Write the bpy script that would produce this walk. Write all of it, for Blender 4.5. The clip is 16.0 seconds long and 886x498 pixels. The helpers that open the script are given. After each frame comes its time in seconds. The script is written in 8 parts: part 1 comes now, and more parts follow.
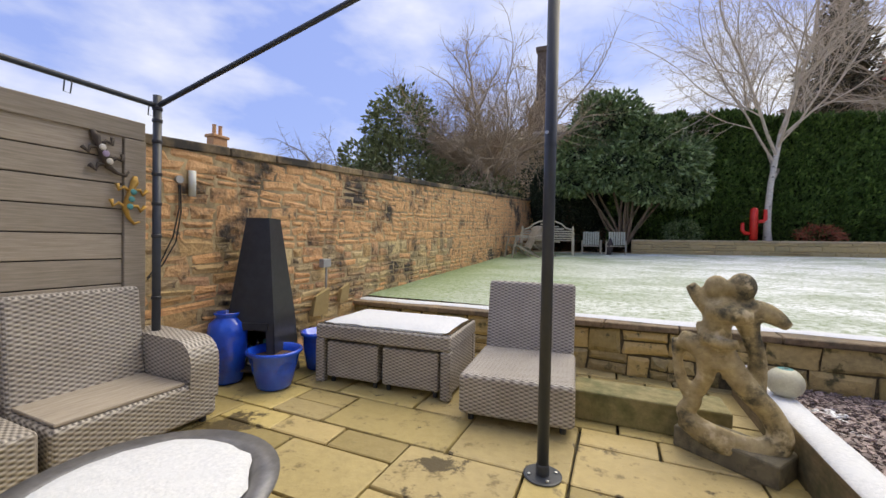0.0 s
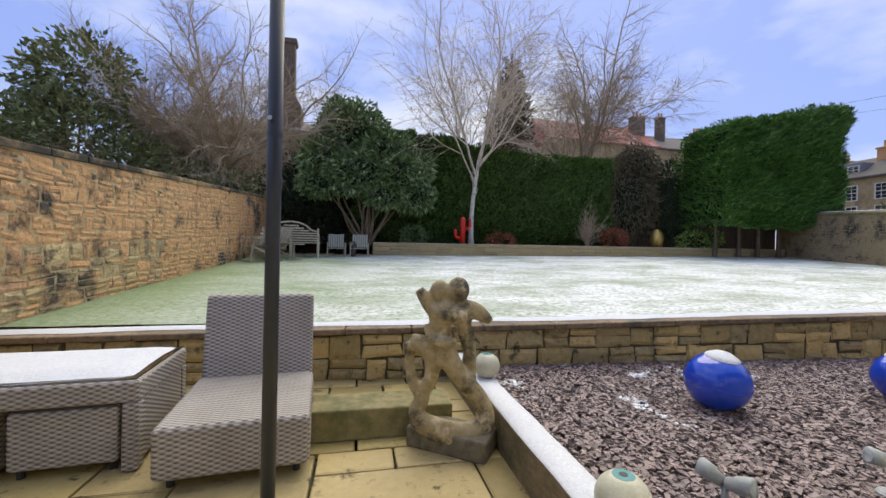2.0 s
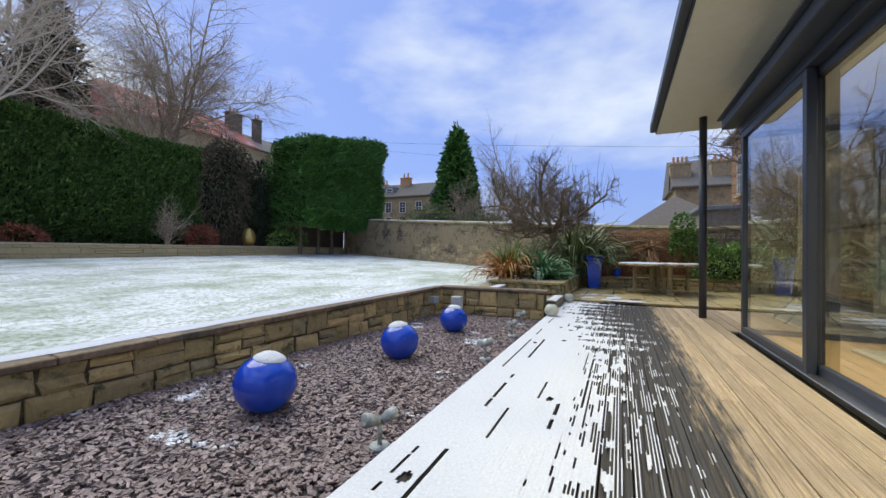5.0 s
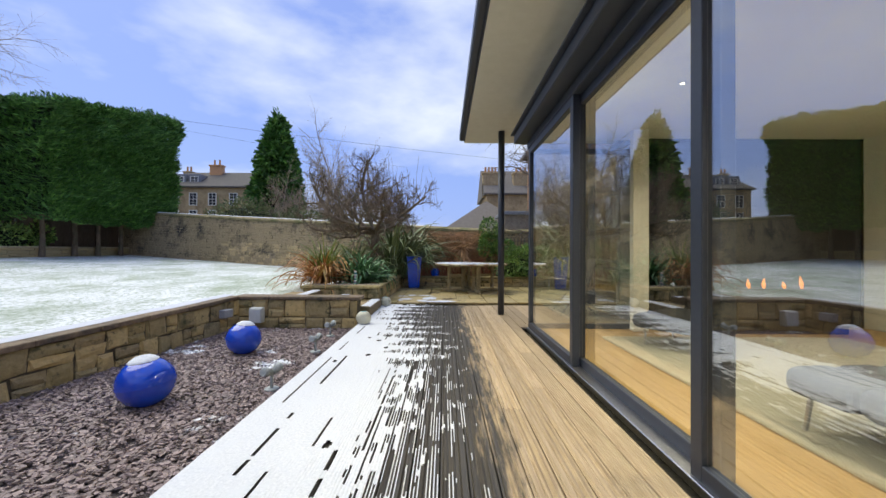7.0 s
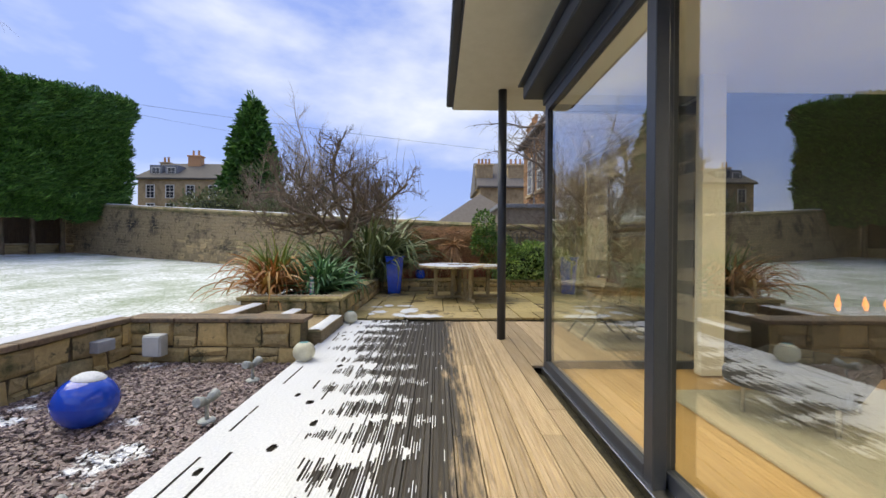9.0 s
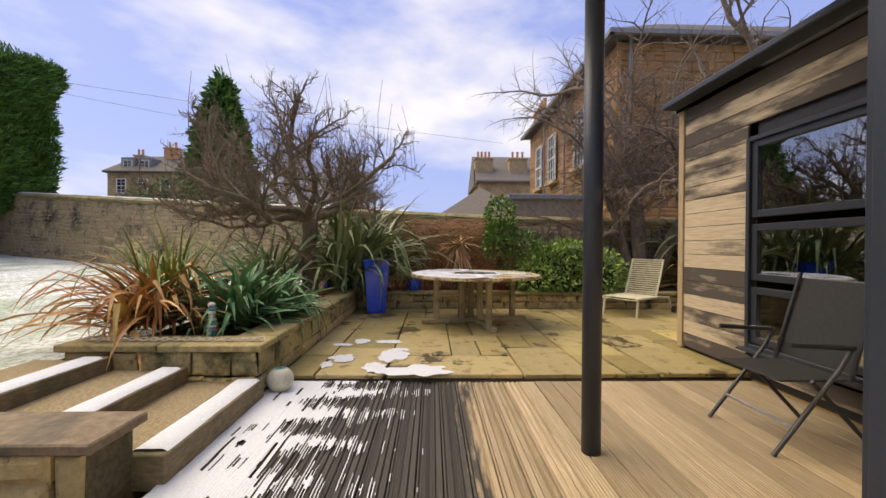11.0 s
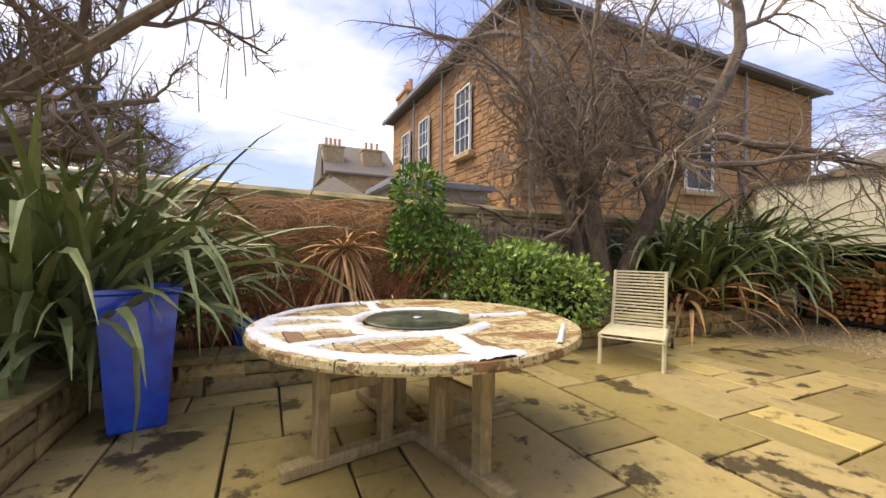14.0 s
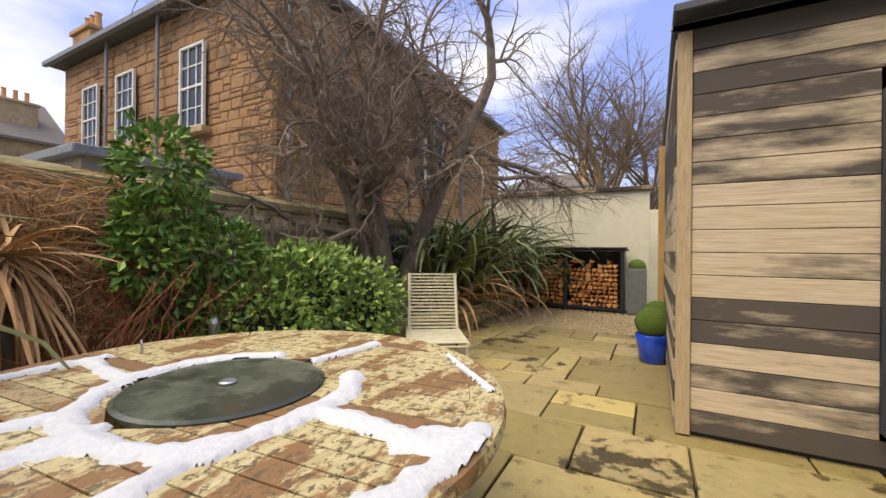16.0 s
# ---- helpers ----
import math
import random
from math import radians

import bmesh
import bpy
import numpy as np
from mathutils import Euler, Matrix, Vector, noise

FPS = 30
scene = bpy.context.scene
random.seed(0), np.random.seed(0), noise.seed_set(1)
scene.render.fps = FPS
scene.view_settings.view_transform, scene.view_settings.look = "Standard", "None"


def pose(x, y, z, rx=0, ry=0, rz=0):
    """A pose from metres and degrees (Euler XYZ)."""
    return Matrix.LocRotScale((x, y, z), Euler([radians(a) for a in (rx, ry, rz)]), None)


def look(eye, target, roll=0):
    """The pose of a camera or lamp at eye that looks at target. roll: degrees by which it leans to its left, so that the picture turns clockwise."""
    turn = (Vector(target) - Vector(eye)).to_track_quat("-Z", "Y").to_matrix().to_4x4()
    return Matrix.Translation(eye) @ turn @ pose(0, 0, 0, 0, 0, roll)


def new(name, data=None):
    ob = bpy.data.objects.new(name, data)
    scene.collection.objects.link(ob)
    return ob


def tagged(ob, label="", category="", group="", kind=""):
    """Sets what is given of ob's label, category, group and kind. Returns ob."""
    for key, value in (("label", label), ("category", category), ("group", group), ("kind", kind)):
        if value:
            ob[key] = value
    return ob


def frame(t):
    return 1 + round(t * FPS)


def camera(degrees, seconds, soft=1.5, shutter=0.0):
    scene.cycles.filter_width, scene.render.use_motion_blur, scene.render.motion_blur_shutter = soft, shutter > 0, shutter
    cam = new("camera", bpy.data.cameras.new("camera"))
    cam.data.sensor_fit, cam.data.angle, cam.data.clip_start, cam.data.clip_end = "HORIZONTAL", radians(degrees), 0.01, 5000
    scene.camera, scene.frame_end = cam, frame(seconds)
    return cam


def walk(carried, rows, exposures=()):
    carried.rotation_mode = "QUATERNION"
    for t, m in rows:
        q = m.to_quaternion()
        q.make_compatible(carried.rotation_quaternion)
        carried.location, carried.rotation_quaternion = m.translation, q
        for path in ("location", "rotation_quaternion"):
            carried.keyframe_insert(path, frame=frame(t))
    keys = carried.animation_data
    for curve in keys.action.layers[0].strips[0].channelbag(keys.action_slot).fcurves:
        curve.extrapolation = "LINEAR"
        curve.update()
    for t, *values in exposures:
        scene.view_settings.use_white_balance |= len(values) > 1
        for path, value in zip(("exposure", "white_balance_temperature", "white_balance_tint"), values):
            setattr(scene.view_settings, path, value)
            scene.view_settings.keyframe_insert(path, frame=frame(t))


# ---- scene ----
cam = camera(96.8, 16.0)
METRES, EYE, TILT, LEAN, TURN = 10.72, 1.2, 0.0, 0.0, 23.5
ROWS = [
    (0.0, 0.0, 0.0, 0.0, 0.02, -1.06, -1.12),
    (0.5, 0.0042, 0.0094, 0.0013, -8.38, -0.86, -1.19),
    (1.0, 0.0068, 0.0167, 0.0024, -17.17, -0.62, -1.27),
    (1.5, 0.0098, 0.021, 0.0029, -26.26, -0.39, -1.31),
    (2.0, 0.0147, 0.023, 0.0035, -35.54, -0.15, -1.22),
    (2.5, 0.0221, 0.0231, 0.0036, -44.83, 0.02, -1.16),
    (3.0, 0.0307, 0.0234, 0.0032, -53.78, 0.14, -1.14),
    (3.5, 0.0402, 0.0229, 0.0035, -62.5, 0.26, -0.99),
    (4.0, 0.05, 0.0207, 0.0032, -71.31, 0.37, -0.9),
    (4.5, 0.0571, 0.0161, 0.0036, -80.28, 0.48, -0.79),
    (5.0, 0.0631, 0.0107, 0.0044, -89.27, 0.58, -0.58),
    (7.5, 0.1242, -0.0439, 0.0167, -114.8, 0.13, -0.32),
    (8.0, 0.1564, -0.0626, 0.0205, -114.94, -0.01, -0.33),
    (8.5, 0.1993, -0.0848, 0.0225, -114.62, -0.17, -0.33),
    (9.0, 0.2507, -0.1094, 0.0221, -114.27, -0.29, -0.35),
    (11.5, 0.557, -0.2266, 0.023, -115.78, -0.42, -0.43),
    (12.0, 0.6163, -0.2462, 0.0245, -118.07, -0.52, -0.45),
    (12.5, 0.6742, -0.2669, 0.0246, -121.54, -0.4, -0.53),
    (13.0, 0.7288, -0.2875, 0.0256, -126.07, -0.38, -0.55),
    (13.5, 0.7758, -0.3065, 0.0269, -131.43, -0.32, -0.6),
    (14.0, 0.8138, -0.3219, 0.0264, -137.81, -0.1, -0.65),
    (14.5, 0.8433, -0.3339, 0.0269, -145.74, 0.02, -0.57),
    (15.0, 0.8657, -0.3454, 0.0282, -155.04, -0.02, -0.61),
    (15.5, 0.8824, -0.3536, 0.0291, -165.12, 0.03, -0.58),
    (16.0, 0.8967, -0.3582, 0.0303, -175.26, 0.1, -0.57),
]
walk(cam, [(t, pose(0, 0, EYE, TILT, LEAN, TURN) @ pose(METRES * x, METRES * y, METRES * z, 90 + pitch, roll, yaw)) for t, x, y, z, yaw, pitch, roll in ROWS],
     [(0.0, 0.50, 7900, 3), (3.0, 0.36, 7200, 1), (5.0, 0.24, 6700, -1), (7.5, 0.40, 7100, 0), (9.0, 0.42, 7400, 1), (11.5, 0.62, 9200, 7), (12.5, 0.85, 9800, 7), (13.5, 1.06, 9400, 7), (14.0, 1.0, 9000, 6), (15.0, 0.76, 8300, 5), (16.0, 0.72, 8300, 4)])

# ---- world and light ----
world = bpy.data.worlds.new("winter_sky")
scene.world = world
world.use_nodes = True
wn, wl = world.node_tree.nodes, world.node_tree.links
wn.clear()
SUN_DIR = Vector((0.18, 0.42, 0.74)).normalized()
sky = wn.new("ShaderNodeTexSky")
sky.sky_type, sky.sun_disc = "NISHITA", False
sky.sun_elevation = math.asin(SUN_DIR.z)
sky.sun_rotation = math.atan2(SUN_DIR.x, SUN_DIR.y)
sky.air_density, sky.dust_density, sky.ozone_density = 1.0, 1.5, 2.5
geo = wn.new("ShaderNodeTexCoord")
stretch = wn.new("ShaderNodeMapping")
stretch.inputs["Scale"].default_value = (1.0, 1.0, 2.4)
stretch.inputs["Rotation"].default_value = (0, 0, radians(38))
stretch.inputs["Location"].default_value = (0.3, 0.9, 0.2)
wl.new(geo.outputs["Generated"], stretch.inputs["Vector"])
puff = wn.new("ShaderNodeTexNoise")
puff.inputs["Scale"].default_value, puff.inputs["Detail"].default_value, puff.inputs["Roughness"].default_value = 1.7, 7.0, 0.52
wl.new(stretch.outputs["Vector"], puff.inputs["Vector"])
cover = wn.new("ShaderNodeValToRGB")
cover.color_ramp.elements[0].position, cover.color_ramp.elements[1].position = 0.46, 0.70
wl.new(puff.outputs["Fac"], cover.inputs["Fac"])
tint = wn.new("ShaderNodeMix")
tint.data_type = "RGBA"
tint.blend_type = "MIX"
tint.inputs[0].default_value = 0.66
tint.inputs[7].default_value = (2.5, 3.5, 9.4, 1)      # thin violet haze over the blue
wl.new(sky.outputs["Color"], tint.inputs[6])
cloud = wn.new("ShaderNodeMix")
cloud.data_type = "RGBA"
cloud.inputs[7].default_value = (7.6, 7.9, 9.2, 1)
wl.new(cover.outputs["Color"], cloud.inputs[0])
wl.new(tint.outputs[2], cloud.inputs[6])
backing = wn.new("ShaderNodeBackground")
backing.inputs["Strength"].default_value = 0.103
wl.new(cloud.outputs[2], backing.inputs["Color"])
wout = wn.new("ShaderNodeOutputWorld")
wl.new(backing.outputs[0], wout.inputs["Surface"])

sun = new("sun", bpy.data.lights.new("sun", "SUN"))
sun.data.energy, sun.data.angle, sun.data.color = 2.35, radians(60), (1.0, 0.93, 0.80)
sun.matrix_world = look(SUN_DIR * 30, (0, 0, 0))

# ---- mesh helpers ----
class Shape:
    """Collects vertices and faces of one mesh."""

    def __init__(self):
        self.v, self.f = [], []

    def add(self, verts, faces):
        k = len(self.v)
        self.v.extend(verts)
        self.f.extend([tuple(i + k for i in f) for f in faces])
        return self

    def box(self, cx, cy, cz, sx, sy, sz, rz=0.0, bevel=0.0):
        x, y, z, b = sx / 2, sy / 2, sz / 2, min(bevel, sx / 2.2, sy / 2.2, sz / 2.2)
        c, s = math.cos(radians(rz)), math.sin(radians(rz))
        if b <= 0:
            pts = [(i * x, j * y, k * z) for k in (-1, 1) for j in (-1, 1) for i in (-1, 1)]
            fs = [(0, 2, 3, 1), (4, 5, 7, 6), (0, 1, 5, 4), (2, 6, 7, 3), (0, 4, 6, 2), (1, 3, 7, 5)]
        else:
            ring = [(-x + b, -y), (x - b, -y), (x, -y + b), (x, y - b), (x - b, y), (-x + b, y), (-x, y - b), (-x, -y + b)]
            inner = [(-x + b, -y + b), (x - b, -y + b), (x - b, y - b), (-x + b, y - b)]
            pts = [(u, w, -z + b) for u, w in ring] + [(u, w, z - b) for u, w in ring] + [(u, w, -z) for u, w in inner] + [(u, w, z) for u, w in inner]
            fs = [(i, (i + 1) % 8, 8 + (i + 1) % 8, 8 + i) for i in range(8)]
            fs += [(20, 21, 22, 23), (19, 18, 17, 16)]
            for k, o in ((0, 16), (8, 20)):
                q = [(k, k + 1, o + 1, o), (k + 2, k + 3, o + 2, o + 1), (k + 4, k + 5, o + 3, o + 2), (k + 6, k + 7, o, o + 3), (k + 1, k + 2, o + 1), (k + 3, k + 4, o + 2), (k + 5, k + 6, o + 3), (k + 7, k, o)]
                fs += [tuple(reversed(f)) for f in q] if k == 0 else q
        return self.add([(cx + u * c - w * s, cy + u * s + w * c, cz + h) for u, w, h in pts], fs)

    def tube(self, pts, radii, sides=6, caps=True):
        n = len(pts)
        pts = [Vector(p) for p in pts]
        if not hasattr(radii, "__len__"):
            radii = [radii] * n
        verts, faces, side = [], [], None
        for i, p in enumerate(pts):
            d = (pts[min(i + 1, n - 1)] - pts[max(i - 1, 0)])
            d = d.normalized() if d.length > 1e-9 else Vector((0, 0, 1))
            if side is None:
                side = d.orthogonal().normalized()
            side = side - d * side.dot(d)
            side = side.normalized() if side.length > 1e-6 else d.orthogonal().normalized()
            up = d.cross(side)
            for k in range(sides):
                a = 2 * math.pi * k / sides
                verts.append(tuple(p + (side * math.cos(a) + up * math.sin(a)) * radii[i]))
        for i in range(n - 1):
            for k in range(sides):
                q = (k + 1) % sides
                faces.append((i * sides + k, i * sides + q, (i + 1) * sides + q, (i + 1) * sides + k))
        if caps:
            faces += [tuple(reversed(range(sides))), tuple(range((n - 1) * sides, n * sides))]
        return self.add(verts, faces)

    def lathe(self, profile, sides=32, at=(0, 0, 0), closed=True):
        n, verts, faces = len(profile), [], []
        for r, z in profile:
            for k in range(sides):
                a = 2 * math.pi * k / sides
                verts.append((at[0] + r * math.cos(a), at[1] + r * math.sin(a), at[2] + z))
        for i in range(n - 1):
            for k in range(sides):
                q = (k + 1) % sides
                faces.append((i * sides + k, i * sides + q, (i + 1) * sides + q, (i + 1) * sides + k))
        if closed:
            faces += [tuple(reversed(range(sides))), tuple(range((n - 1) * sides, n * sides))]
        return self.add(verts, faces)

    def loft(self, rings, closed=True):
        """Joins rings of equally many points."""
        m, verts, faces = len(rings[0]), [], []
        for r in rings:
            verts.extend(tuple(p) for p in r)
        for i in range(len(rings) - 1):
            for k in range(m):
                q = (k + 1) % m
                faces.append((i * m + k, i * m + q, (i + 1) * m + q, (i + 1) * m + k))
        if closed:
            faces += [tuple(reversed(range(m))), tuple(range((len(rings) - 1) * m, len(rings) * m))]
        return self.add(verts, faces)

    def moved(self, m):
        self.v = [tuple(m @ Vector(p)) for p in self.v]
        return self

    def mesh(self, name, material, smooth=False):
        me = bpy.data.meshes.new(name)
        me.from_pydata(self.v, [], self.f)
        me.materials.append(material)
        if smooth:
            me.shade_smooth()
        return me


def thing(name, label, category, m=None, group="", kind=""):
    """An empty that holds the parts of one thing."""
    ob = new(name)
    ob.empty_display_size = 0.1
    if m is not None:
        ob.matrix_basis = m
    return tagged(ob, label, category, group, kind)


def bit(name, shape, material, parent=None, label="", smooth=False, m=None):
    """Links a shape as one mesh object, under its thing or part."""
    ob = new(name, shape.mesh(name, material, smooth))
    ob.parent = parent
    if m is not None:
        ob.matrix_basis = m
    return tagged(ob, label)


def solo(name, shape, material, label, category="", kind="", group="", smooth=False, m=None):
    return tagged(bit(name, shape, material, None, "", smooth, m), label, category, group, kind)


def rnd(a, b):
    return random.uniform(a, b)


# ---- materials ----
def node_mat(name):
    mat = bpy.data.materials.new(name)
    mat.use_nodes = True
    return mat, mat.node_tree.nodes, mat.node_tree.links, mat.node_tree.nodes["Principled BSDF"]


def mixed(nodes, links, fac, a, b, mode="MIX"):
    mx = nodes.new("ShaderNodeMix")
    mx.data_type, mx.blend_type = "RGBA", mode
    for socket, value in ((mx.inputs[0], fac), (mx.inputs[6], a), (mx.inputs[7], b)):
        if hasattr(value, "node"):
            links.new(value, socket)
        elif hasattr(value, "__len__"):
            socket.default_value = (*value[:3], 1)
        else:
            socket.default_value = value
    return mx.outputs[2]


def grain(nodes, links, scale, detail=6, rough=0.6, stretch=(1, 1, 1), lo=0.3, hi=0.7):
    """A noise in world metres, clamped between lo and hi to 0..1. Gives the raw and the clamped value."""
    g = nodes.new("ShaderNodeNewGeometry")
    mp = nodes.new("ShaderNodeMapping")
    mp.inputs["Scale"].default_value = stretch
    links.new(g.outputs["Position"], mp.inputs["Vector"])
    nz = nodes.new("ShaderNodeTexNoise")
    nz.inputs["Scale"].default_value, nz.inputs["Detail"].default_value, nz.inputs["Roughness"].default_value = scale, detail, rough
    links.new(mp.outputs["Vector"], nz.inputs["Vector"])
    mr = nodes.new("ShaderNodeMapRange")
    mr.inputs["From Min"].default_value, mr.inputs["From Max"].default_value = lo, hi
    links.new(nz.outputs["Fac"], mr.inputs["Value"])
    return nz.outputs["Fac"], mr.outputs["Result"]


def surf(name, c1, c2, scale=20, rough=0.8, bump=0.3, depth=0.01, stain=None, stain_scale=1.2, stain_lo=0.5, stain_hi=0.7,
         stretch=(1, 1, 1), vary=0.0, island=False, metal=0.0, coat=0.0, hues=None, spec=0.5, stain2=None, stain2_scale=6.0):
    """Two-scale surface: fine grain c1..c2, larger stains, variation from piece to piece, fine relief."""
    mat, n, l, p = node_mat(name)
    raw, fine = grain(n, l, scale, 8, 0.68, stretch, 0.36, 0.64)
    col = mixed(n, l, fine, c1, c2)
    if vary or hues:
        if island:
            o = n.new("ShaderNodeNewGeometry").outputs["Random Per Island"]
        else:
            o = n.new("ShaderNodeObjectInfo").outputs["Random"]
        if hues:
            rp = n.new("ShaderNodeValToRGB")
            rp.color_ramp.interpolation = "LINEAR"
            while len(rp.color_ramp.elements) < len(hues):
                rp.color_ramp.elements.new(0.5)
            for i, h in enumerate(hues):
                rp.color_ramp.elements[i].position = i / (len(hues) - 1)
                rp.color_ramp.elements[i].color = (*h, 1)
            l.new(o, rp.inputs["Fac"])
            col = mixed(n, l, 0.65, col, rp.outputs["Color"])
        if vary:
            mr = n.new("ShaderNodeMapRange")
            mr.inputs["To Min"].default_value, mr.inputs["To Max"].default_value = 1 - vary, 1 + vary
            l.new(o, mr.inputs["Value"])
            col = mixed(n, l, 1.0, col, mr.outputs["Result"], "MULTIPLY")
    if stain:
        _, big = grain(n, l, stain_scale, detail=8, rough=0.65, lo=stain_lo, hi=stain_hi)
        col = mixed(n, l, big, col, stain)
    if stain2:
        _, mid = grain(n, l, stain2_scale, detail=5, rough=0.7, lo=0.56, hi=0.66)
        col = mixed(n, l, mid, col, stain2)
    l.new(col, p.inputs["Base Color"])
    p.inputs["Roughness"].default_value, p.inputs["Metallic"].default_value = rough, metal
    p.inputs["Coat Weight"].default_value = coat
    p.inputs["Specular IOR Level"].default_value = spec
    if bump:
        bp = n.new("ShaderNodeBump")
        bp.inputs["Strength"].default_value, bp.inputs["Distance"].default_value = bump, depth
        l.new(raw, bp.inputs["Height"])
        l.new(bp.outputs["Normal"], p.inputs["Normal"])
    return mat


SNOW = surf("snow", (0.60, 0.63, 0.68), (0.75, 0.77, 0.81), 60, 0.6, 0.7, 0.008, (0.68, 0.71, 0.76), 7, 0.5, 0.7, spec=0.3)
PATIO = surf("riven_sandstone", (0.30, 0.23, 0.085), (0.48, 0.375, 0.16), 14, 0.55, 0.8, 0.010, (0.075, 0.054, 0.020), 1.9, 0.575, 0.605, vary=0.28,
             hues=[(0.40, 0.31, 0.13), (0.33, 0.27, 0.10), (0.50, 0.39, 0.19), (0.27, 0.22, 0.12), (0.44, 0.35, 0.13)], stain2=(0.20, 0.155, 0.065), stain2_scale=7)
JOINT = surf("joint_sand", (0.05, 0.045, 0.035), (0.11, 0.10, 0.06), 30, 0.95, 0.5, 0.01)
RUBBLE = surf("rubble_stone", (0.40, 0.27, 0.12), (0.76, 0.58, 0.30), 16, 0.9, 1.0, 0.03, (0.07, 0.058, 0.050), 1.4, 0.52, 0.62, vary=0.25,
              hues=[(0.74, 0.56, 0.28), (0.62, 0.34, 0.15), (0.80, 0.64, 0.36), (0.26, 0.20, 0.15), (0.72, 0.36, 0.17), (0.40, 0.20, 0.14)], stain2=(0.17, 0.13, 0.09), stain2_scale=6)
MORTAR = surf("lime_mortar", (0.36, 0.27, 0.15), (0.58, 0.46, 0.28), 25, 0.95, 0.6, 0.01, (0.05, 0.045, 0.04), 1.3, 0.5, 0.68)
WALLSTONE = surf("walling_stone", (0.26, 0.20, 0.08), (0.60, 0.47, 0.22), 22, 0.85, 0.7, 0.015, (0.07, 0.075, 0.025), 2.2, 0.55, 0.68, vary=0.25,
                 hues=[(0.56, 0.43, 0.18), (0.36, 0.28, 0.15), (0.64, 0.46, 0.19), (0.24, 0.21, 0.13)], stain2=(0.11, 0.10, 0.045), stain2_scale=8)
DARKJOINT = surf("dark_wall_joint", (0.06, 0.05, 0.03), (0.15, 0.12, 0.07), 25, 0.95, 0.6, 0.01)
COPE = surf("brown_coping", (0.16, 0.11, 0.065), (0.29, 0.21, 0.13), 20, 0.7, 0.4, 0.008, (0.05, 0.05, 0.04), 3, 0.5, 0.7, vary=0.2)
CAPSTONE = surf("wall_cap_stone", (0.24, 0.17, 0.09), (0.42, 0.31, 0.18), 15, 0.9, 0.5, 0.01, (0.04, 0.036, 0.032), 1.1, 0.42, 0.58, vary=0.2)
GREY = surf("grey_powder_coat", (0.030, 0.036, 0.050), (0.036, 0.043, 0.058), 40, 0.42, 0.0)
SOFFIT = surf("cream_soffit", (0.62, 0.58, 0.46), (0.66, 0.62, 0.50), 8, 0.7, 0.05)
RENDERED = surf("cream_render", (0.66, 0.62, 0.46), (0.72, 0.68, 0.52), 6, 0.85, 0.1, 0.004, (0.60, 0.56, 0.42), 0.9)
EARTH = surf("bark_mulch", (0.035, 0.02, 0.013), (0.12, 0.06, 0.035), 26, 0.95, 0.8, 0.03, (0.16, 0.07, 0.04), 5, 0.5, 0.7)
EASTSTONE = surf("east_rubble", (0.28, 0.21, 0.11), (0.56, 0.44, 0.25), 20, 0.9, 0.6, 0.012, (0.06, 0.055, 0.045), 1.5, 0.5, 0.66, vary=0.25,
                 hues=[(0.58, 0.44, 0.24), (0.38, 0.29, 0.18), (0.68, 0.50, 0.26), (0.22, 0.17, 0.12)], stain2=(0.12, 0.10, 0.06), stain2_scale=7)
EASTCAP = surf("mossy_rounded_cap", (0.22, 0.18, 0.09), (0.36, 0.29, 0.15), 18, 0.9, 0.5, 0.01, (0.13, 0.13, 0.05), 2.0, 0.45, 0.62, vary=0.15)
BEDCAP = surf("buff_coping", (0.27, 0.21, 0.08), (0.42, 0.34, 0.16), 18, 0.8, 0.4, 0.01, (0.10, 0.10, 0.04), 2.6, 0.5, 0.7, vary=0.15)
KERBSTONE = surf("yellow_walling", (0.38, 0.29, 0.14), (0.50, 0.40, 0.22), 14, 0.85, 0.5, 0.01, vary=0.2, hues=[(0.50, 0.40, 0.2), (0.42, 0.32, 0.15), (0.36, 0.27, 0.13)])
KERBCAP = surf("buff_kerb_cap", (0.42, 0.33, 0.20), (0.52, 0.43, 0.28), 14, 0.85, 0.4, 0.01, vary=0.12)
SLATECHIP = surf("slate_chip", (0.17, 0.125, 0.12), (0.31, 0.245, 0.235), 50, 0.6, 0.3, 0.004, (0.80, 0.82, 0.86), 1.6, 0.60, 0.64, vary=0.45, island=True)
CORNERWOOD = surf("corner_larch", (0.36, 0.26, 0.15), (0.50, 0.38, 0.24), 12, 0.75, 0.2, 0.004, stretch=(6, 6, 0.6))

# deck timber: pale where sheltered, dark and wet in the middle, snow towards the garden
DECKWOOD, n, l, p = node_mat("weathered_deck")
raw, fine = grain(n, l, 7, stretch=(0.5, 9, 1))
wood = mixed(n, l, fine, (0.34, 0.25, 0.15), (0.50, 0.39, 0.26))
o = n.new("ShaderNodeObjectInfo")
vr = n.new("ShaderNodeMapRange")
vr.inputs["To Min"].default_value, vr.inputs["To Max"].default_value = 0.8, 1.15
l.new(o.outputs["Random"], vr.inputs["Value"])
wood = mixed(n, l, 1.0, wood, vr.outputs["Result"], "MULTIPLY")
g = n.new("ShaderNodeNewGeometry")
sep = n.new("ShaderNodeSeparateXYZ")
l.new(g.outputs["Position"], sep.inputs[0])


